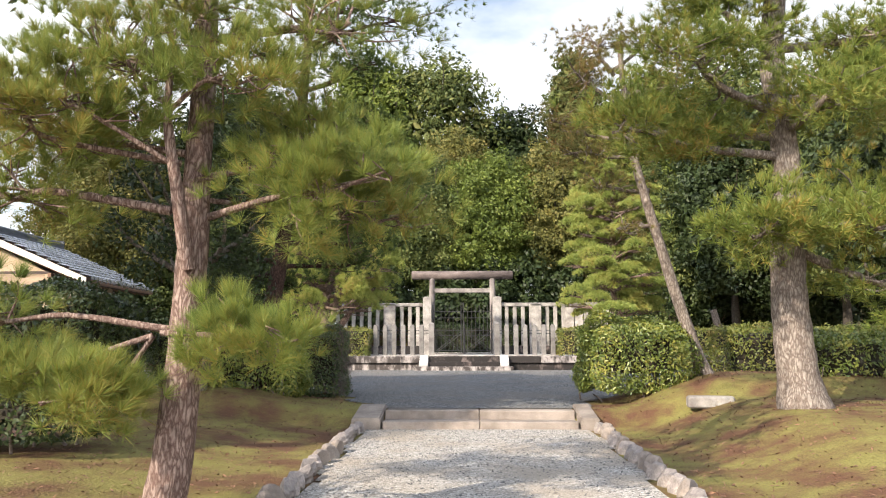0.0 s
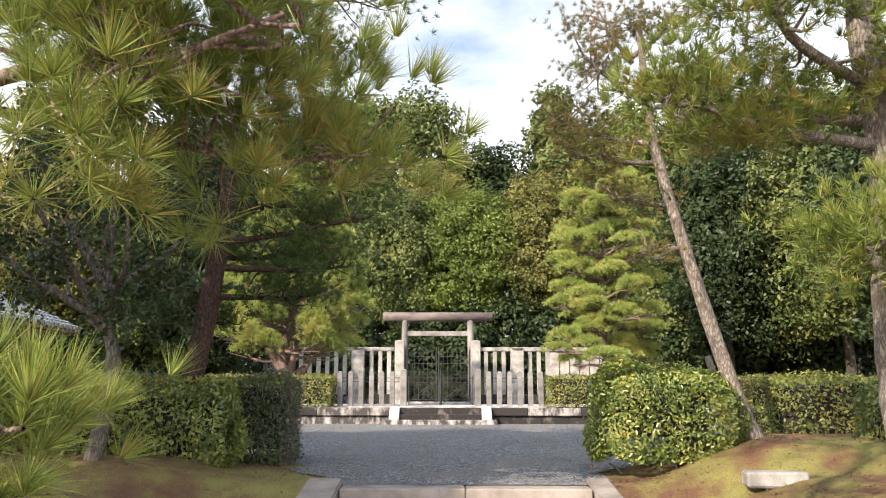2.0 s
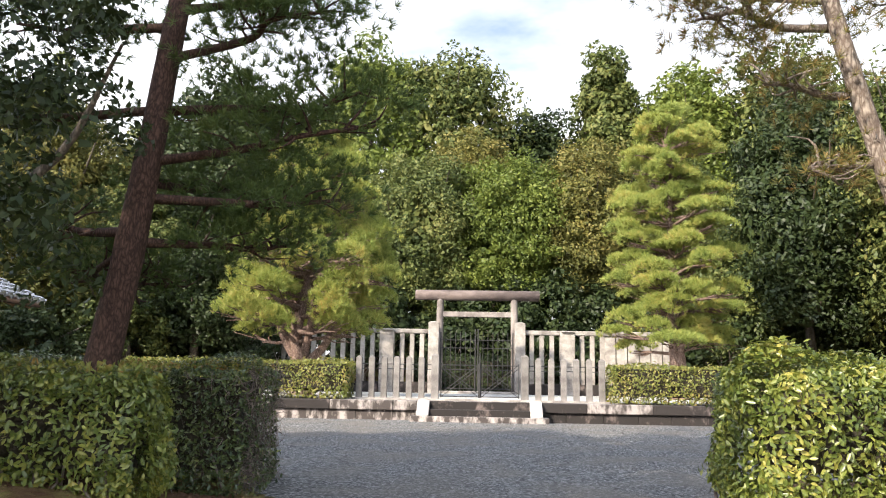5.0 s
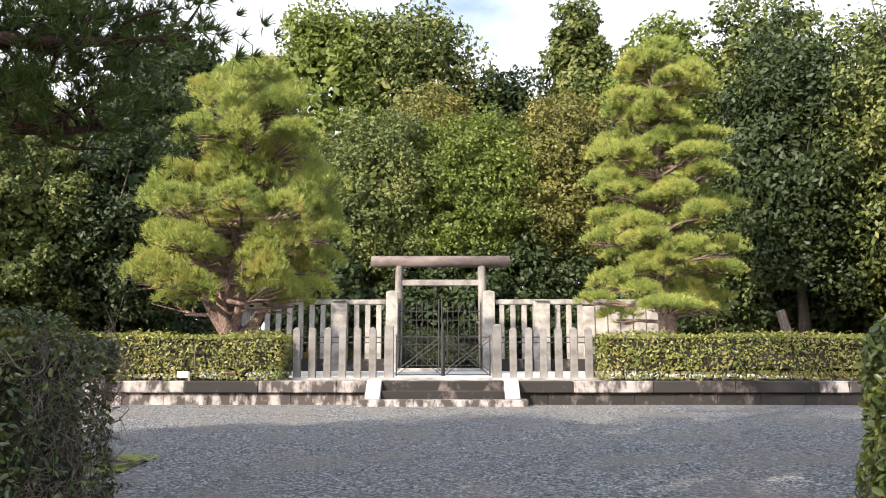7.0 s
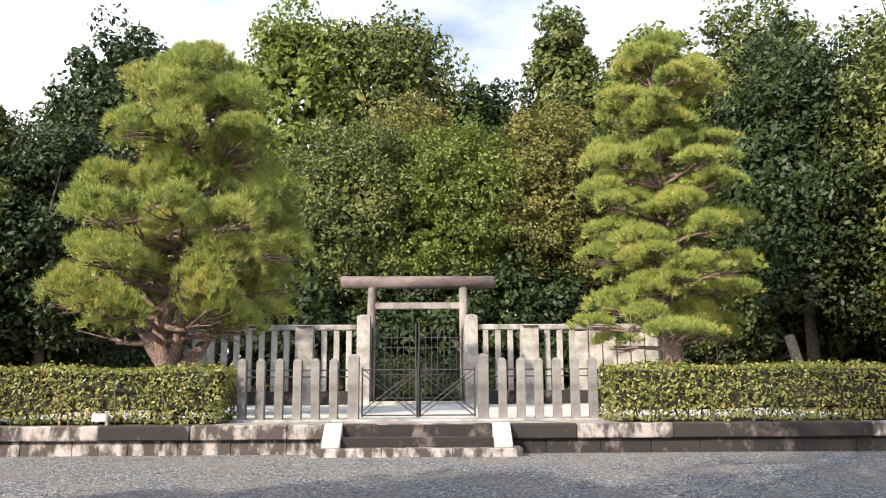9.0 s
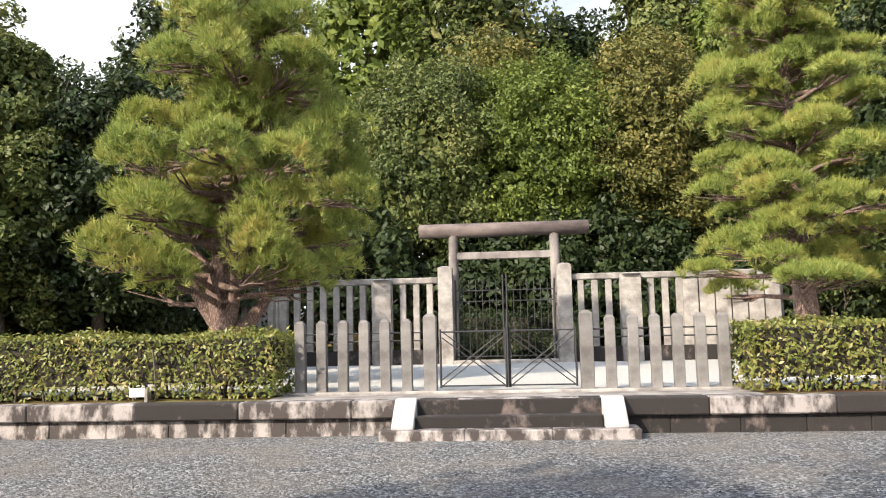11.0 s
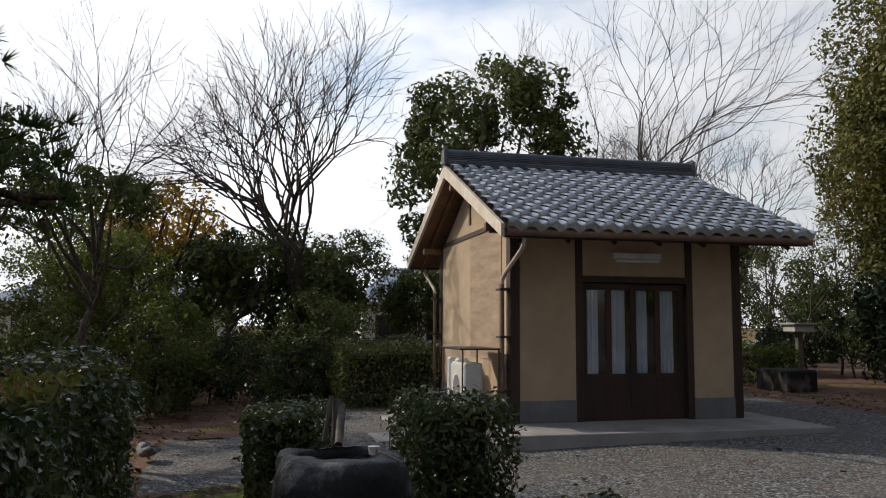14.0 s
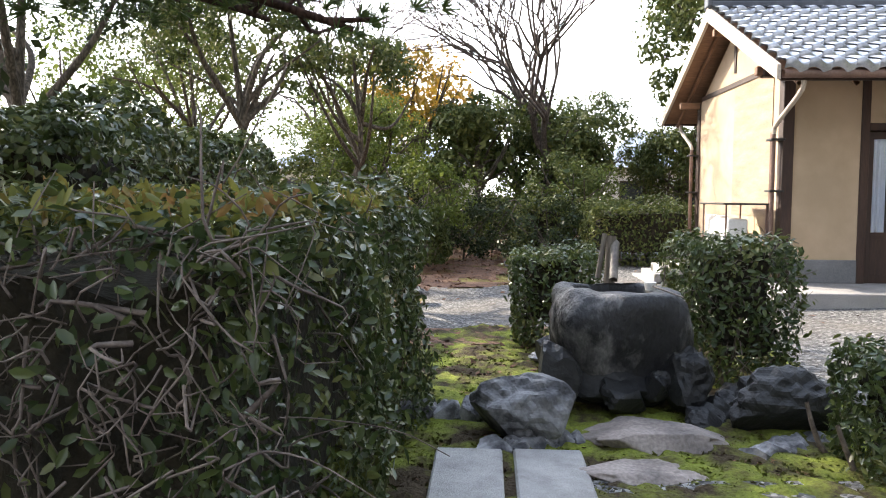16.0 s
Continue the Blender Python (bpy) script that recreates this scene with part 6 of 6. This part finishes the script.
bare_tree("bare_tree", (-29, 2.0, 0), 10.5, 706, "leafless tree behind the court", 0.54, 0.12, 4)


# ---- hedges ----
def hedge(name, lo, hi, seed, mat, label, size=0.06, density=900, round_top=0.12, stems=True, category="hedge", group="hedges", twiggy=0, wild=0.05, oval=False, thin=1.0, sprigs=0):
    """A clipped hedge: leaves over a rounded block, stems under it and a solid heart coloured dark for shade."""
    rg = np.random.default_rng(seed)
    lo, hi = np.array(lo, float), np.array(hi, float)
    base = (*((lo[:2] + hi[:2]) / 2), lo[2])
    t = thing(name, base, label=label, category=category, group=group)
    half = (hi - lo) / 2
    c = np.array([0, 0, half[2]])
    lx_, ly_, lz_ = 2 * half
    faces = [(2, 1, lx_ * ly_), (0, 1, ly_ * lz_), (0, -1, ly_ * lz_), (1, 1, lx_ * lz_), (1, -1, lx_ * lz_)]
    ps, ns = [], []
    for ax, sg, area in faces:
        n = int(area * density * (thin if (ax, sg) == (0, 1) else 1))
        p = rg.uniform(-1, 1, (n, 3))
        p[:, ax] = sg
        nn = np.zeros((n, 3))
        nn[:, ax] = sg
        ps.append(p)
        ns.append(nn)
    p, n_ = np.concatenate(ps) * half, np.concatenate(ns)
    inside = np.clip(np.abs(p) - (half - round_top), 0, None)
    over = np.linalg.norm(inside, axis=1)
    k = np.where(over > round_top, round_top / np.maximum(over, 1e-6), 1.0)
    p = np.where(inside > 0, np.sign(p) * (np.abs(p) - inside + inside * k[:, None]), p)
    uneven = np.sin(p[:, :1] * 3.1 + seed) * np.sin(p[:, 1:2] * 2.7) * wild + np.sin(p[:, 2:] * 5 + p[:, :1] * 2) * wild * 0.6
    p = p + n_ * (uneven - rg.random((len(p), 1)) ** 2 * 0.16 + (rg.random((len(p), 1)) > 0.93) * rg.random((len(p), 1)) * 0.09) + rg.normal(0, 0.012, p.shape)
    v, f = leaf_arrays(p + c, n_ + np.array([0, 0, 0.25]), size, rg, 0.46, 0.3, 0.65, oval)
    under(new("foliage", mesh_of("foliage", v, f, mat)), t, kind="stuff")
    if sprigs:
        sp = rg.uniform(-1, 1, (sprigs, 3)) * half * np.array([0.95, 0.9, 0]) + np.array([0, 0, 2 * half[2]])
        sp[:, 2] += rg.normal(-0.01, 0.03, sprigs) + np.sin(sp[:, 0] * 5) * 0.02
        v, f = leaf_arrays(sp, rg.normal(0, 1, (sprigs, 3)) * np.array([1, 1, 0.3]), size, rg, 0.4, 0.3, 0.3, oval)
        under(new("new_growth", mesh_of("new_growth", v, f, M_LEAF_NEW)), t, "reddish and bright young leaves", "stuff")
    # solid block inside the leaves, its dark colour standing for shaded depth
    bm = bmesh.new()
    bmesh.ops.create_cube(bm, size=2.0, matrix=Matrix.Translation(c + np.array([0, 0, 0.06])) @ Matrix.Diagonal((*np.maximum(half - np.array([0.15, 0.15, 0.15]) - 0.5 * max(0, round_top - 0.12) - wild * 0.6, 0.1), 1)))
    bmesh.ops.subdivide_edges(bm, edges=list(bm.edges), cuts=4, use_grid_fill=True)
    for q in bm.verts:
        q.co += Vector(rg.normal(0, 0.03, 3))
    part("inner_mass", bm, M_CORE, t, "solid inner block coloured dark as shade")
    ws = []
    for _ in range(int(max(6, lx_ * 5))):
        s = np.array([rg.uniform(-half[0], half[0]) * 0.9, rg.uniform(-half[1], half[1]) * 0.8, -0.05])
        e = s + rg.normal(0, 0.12, 3) + np.array([0, 0, 0.5])
        ws.append(tube_arrays(along([s, (s + e) / 2 + rg.normal(0, 0.03, 3), e], 5), np.linspace(0.022, 0.012, 5), 5, 0, rg))
    for _ in range(twiggy):
        ax = rg.choice([0, 1], p=[0.75, 0.25])
        s = rg.uniform(-1, 1, 3) * half * 0.95
        s[ax] = half[ax] * (1 if ax == 0 else rg.choice([-1, 1])) - rg.uniform(0.02, 0.14)
        e = s + rg.normal(0, 0.15, 3) * np.array([0.35, 1, 1])
        ws.append(tube_arrays(along([s + c, s * 0.7 + e * 0.3 + c + rg.normal(0, 0.05, 3), s * 0.35 + e * 0.65 + c + rg.normal(0, 0.05, 3), e + c], 9), np.linspace(rg.uniform(0.003, 0.007) * (1.4 if rg.random() < 0.12 else 0.85), 0.0015, 9), 4, 0, rg))
    v, f = joined(ws)
    under(new("brushwood", mesh_of("brushwood", v, f, M_TWIG, True)), t, "bare grey twigs", "stuff")
    return t


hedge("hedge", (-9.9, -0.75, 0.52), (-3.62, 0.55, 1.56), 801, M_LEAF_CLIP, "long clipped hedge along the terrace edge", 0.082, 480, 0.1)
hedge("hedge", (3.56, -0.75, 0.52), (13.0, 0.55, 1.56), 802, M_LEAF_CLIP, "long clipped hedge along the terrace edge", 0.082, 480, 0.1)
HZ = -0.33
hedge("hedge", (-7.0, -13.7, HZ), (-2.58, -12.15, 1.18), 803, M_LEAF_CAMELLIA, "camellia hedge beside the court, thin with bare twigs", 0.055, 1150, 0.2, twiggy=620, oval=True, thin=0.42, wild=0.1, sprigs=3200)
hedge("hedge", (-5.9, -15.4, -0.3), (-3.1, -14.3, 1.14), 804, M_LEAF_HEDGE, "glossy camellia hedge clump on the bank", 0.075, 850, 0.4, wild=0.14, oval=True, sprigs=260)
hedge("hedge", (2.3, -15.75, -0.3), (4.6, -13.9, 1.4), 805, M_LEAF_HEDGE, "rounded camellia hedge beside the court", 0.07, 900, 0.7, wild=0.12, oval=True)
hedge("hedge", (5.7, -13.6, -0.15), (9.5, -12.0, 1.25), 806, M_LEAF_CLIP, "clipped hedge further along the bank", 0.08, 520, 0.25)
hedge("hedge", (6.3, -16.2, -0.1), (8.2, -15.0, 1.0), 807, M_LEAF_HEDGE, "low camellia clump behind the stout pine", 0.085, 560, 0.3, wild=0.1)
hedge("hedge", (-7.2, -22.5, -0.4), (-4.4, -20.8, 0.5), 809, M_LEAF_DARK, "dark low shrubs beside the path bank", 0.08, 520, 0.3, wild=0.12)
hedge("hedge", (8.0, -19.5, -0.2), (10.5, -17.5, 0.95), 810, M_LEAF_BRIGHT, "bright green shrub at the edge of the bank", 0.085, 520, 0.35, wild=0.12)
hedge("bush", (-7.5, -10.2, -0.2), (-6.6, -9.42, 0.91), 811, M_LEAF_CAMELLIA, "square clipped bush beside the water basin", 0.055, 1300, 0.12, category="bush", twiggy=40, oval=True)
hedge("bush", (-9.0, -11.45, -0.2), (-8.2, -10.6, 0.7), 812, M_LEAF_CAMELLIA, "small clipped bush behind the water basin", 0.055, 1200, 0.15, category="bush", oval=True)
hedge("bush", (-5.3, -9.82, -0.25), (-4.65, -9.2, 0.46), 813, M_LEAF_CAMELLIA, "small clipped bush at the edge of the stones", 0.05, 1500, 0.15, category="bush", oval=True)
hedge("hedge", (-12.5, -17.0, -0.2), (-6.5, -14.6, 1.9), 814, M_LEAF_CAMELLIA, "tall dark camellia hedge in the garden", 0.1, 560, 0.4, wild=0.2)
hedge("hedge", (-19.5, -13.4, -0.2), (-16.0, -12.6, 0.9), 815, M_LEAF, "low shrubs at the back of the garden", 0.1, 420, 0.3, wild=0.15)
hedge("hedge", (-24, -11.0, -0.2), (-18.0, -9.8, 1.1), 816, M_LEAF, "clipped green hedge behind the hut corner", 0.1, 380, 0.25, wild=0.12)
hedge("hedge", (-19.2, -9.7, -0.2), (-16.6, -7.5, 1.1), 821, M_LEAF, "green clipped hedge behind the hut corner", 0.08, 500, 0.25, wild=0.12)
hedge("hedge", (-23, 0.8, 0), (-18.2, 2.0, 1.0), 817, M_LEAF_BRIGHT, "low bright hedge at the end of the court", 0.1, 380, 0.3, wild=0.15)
# leaves given a dark colour for the gloom behind the gate
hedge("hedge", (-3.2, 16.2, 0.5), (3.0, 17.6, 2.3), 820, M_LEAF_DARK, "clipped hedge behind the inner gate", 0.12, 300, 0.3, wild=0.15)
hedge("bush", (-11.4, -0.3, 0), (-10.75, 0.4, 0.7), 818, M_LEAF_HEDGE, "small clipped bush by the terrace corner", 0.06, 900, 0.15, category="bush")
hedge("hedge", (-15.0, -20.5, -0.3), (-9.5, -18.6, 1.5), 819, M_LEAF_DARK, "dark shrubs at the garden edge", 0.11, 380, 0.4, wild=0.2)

# ---- things beyond the court ----
def far_house(at, w, d, h, roof_h, label, wall_mat, roof_mat, turn=0):
    """A neighbouring house: walls, hipped roof, windows with frames."""
    t = thing("neighbour_house", at, turn, label, "house", "neighbouring houses")
    part("wall", block((-w / 2, -d / 2, -0.3), (w / 2, d / 2, h), 0), wall_mat, t)
    bm = bmesh.new()
    o = 0.5
    b = [bm.verts.new(p) for p in ((-w / 2 - o, -d / 2 - o, h), (w / 2 + o, -d / 2 - o, h), (w / 2 + o, d / 2 + o, h), (-w / 2 - o, d / 2 + o, h))]
    r = [bm.verts.new((0, -d / 4, h + roof_h)), bm.verts.new((0, d / 4, h + roof_h))]
    for q in ((b[0], b[1], r[0]), (b[1], b[2], r[1], r[0]), (b[2], b[3], r[1]), (b[3], b[0], r[0], r[1]), (b[3], b[2], b[1], b[0])):
        bm.faces.new(q)
    part("roof", bm, roof_mat, t)
    for k in range(3):
        y0 = -d / 2 + d * (k + 0.5) / 3 - 0.6
        win = part("window", block((w / 2, y0, h * 0.4), (w / 2 + 0.05, y0 + 1.2, h * 0.4 + 1.1), 0.01), M_WOOD, t)
        part("pane", block((w / 2 + 0.045, y0 + 0.07, h * 0.4 + 0.07), (w / 2 + 0.06, y0 + 1.13, h * 0.4 + 1.03), 0), M_CARGLASS, win)
    return t


far_house((-38, -16.5, -0.3), 8, 9, 2.6, 1.3, "pale house with a blue-grey roof behind the garden", M_HOUSEWALL, M_BLUE)
far_house((-40, -3.0, -0.3), 7, 7, 2.8, 1.8, "low pale house glimpsed behind bare trees", M_HOUSEWALL, M_TILE)
far_house((-42, -30, -0.3), 8, 8, 4.2, 1.3, "two-storey pale house beyond the garden", M_HOUSEWALL, M_BLUE)
fencewall = thing("garden_wall", (-30, -12, -0.2), label="pale boundary wall behind the garden", category="wall", kind="structure")
part("wall", block((-0.1, -12, -0.3), (0.1, 6, 1.1), 0.02), M_HOUSEWALL, fencewall)

car = thing("car", (-31.0, 11.2, 0), turn=70, label="white parked car glimpsed between trunks", category="car")
bm = bmesh.new()
box(bm, (-2.0, -0.8, 0.3), (2.0, 0.8, 0.85), 0.12)
part("body", bm, M_CARPAINT, car)
bm = bmesh.new()
r = bmesh.ops.create_cube(bm, size=1.0, matrix=pose(-0.2, 0, 1.1) @ Matrix.Diagonal((2.4, 1.45, 0.56, 1)))
for q in bm.verts:
    if q.co.z > 1.1:
        q.co.x = -0.2 + (q.co.x + 0.2) * 0.68
        q.co.y *= 0.86
bmesh.ops.bevel(bm, geom=list(bm.edges), offset=0.06, segments=2, affect="EDGES")
part("cabin", bm, M_CARGLASS, car, "dark car windows")
part("car_roof", block((-1.0, -0.6, 1.36), (0.6, 0.6, 1.42), 0.03), M_CARPAINT, car)
for sx in (-1.25, 1.25):
    for sy in (-0.75, 0.75):
        bm = bmesh.new()
        bmesh.ops.create_cone(bm, cap_ends=True, segments=18, radius1=0.31, radius2=0.31, depth=0.2, matrix=pose(sx, sy, 0.31, 90, 0, 0))
        wheel = part("wheel", bm, M_RUBBER, car)
        bm = bmesh.new()
        bmesh.ops.create_cone(bm, cap_ends=True, segments=14, radius1=0.19, radius2=0.17, depth=0.03, matrix=pose(sx, sy * 1.14, 0.31, 90, 0, 0))
        part("rim", bm, M_WHITE, wheel)

feeder = thing("post_box", (-19.8, 3.1, 0), label="small pale box with a flat lid on a wooden post", category="post box")
part("post", block((-0.08, -0.08, -0.1), (0.08, 0.08, 1.35), 0.02), M_BAMBOO, feeder)
part("box", block((-0.26, -0.3, 1.35), (0.26, 0.3, 1.52), 0.02), M_HOUSEWALL, feeder)
part("lid", block((-0.34, -0.38, 1.52), (0.34, 0.38, 1.6), 0.03), M_CONCRETE, feeder, "flat grey lid")
board = thing("ground_sign", (-5.8, -0.86, 0.5), turn=6, label="small blank white board on a short peg before the hedge", category="sign")
part("board", block((-0.12, -0.012, 0.08), (0.12, 0.012, 0.22), 0.006), M_WHITE, board)
part("peg", block((0.12, -0.03, 0), (0.17, 0.03, 0.2), 0.006), M_STONE, board, "short grey stone peg")
low = thing("stone_trough", (-17.4, 0.9, 0), label="dark low stone plinth under the trees", category="stone plinth")
part("plinth", block((-0.6, -0.4, -0.1), (0.6, 0.4, 0.5), 0.04), M_DARKSTONE, low)
for k, x_ in enumerate((-9.6, -9.0, 10.2, 10.7)):
    m = thing("boundary_post", (x_, 11.2 + 0.2 * k, 0.48), label="short weathered stone boundary post", category="stone post", group="boundary posts")
    part("post", fence_post(0.3, 0.28, 0.9), M_STONE, m)
for k, (x_, y_) in enumerate(((14.4, 14.5),)):
    m = thing("tree_stump", (x_, y_, 0), label="pale leaning dead trunk at the wood's edge", category="dead trunk")
    v, f = tube_arrays(along([(0, 0, -0.2), (-0.15, 0, 1.5), (-0.5, 0, 3.0)], 8), np.linspace(0.25, 0.17, 8), 10, 0.05, np.random.default_rng(k))
    under(new("trunk", mesh_of("trunk", v, f, M_PINEBARK_GREY, True)), m)
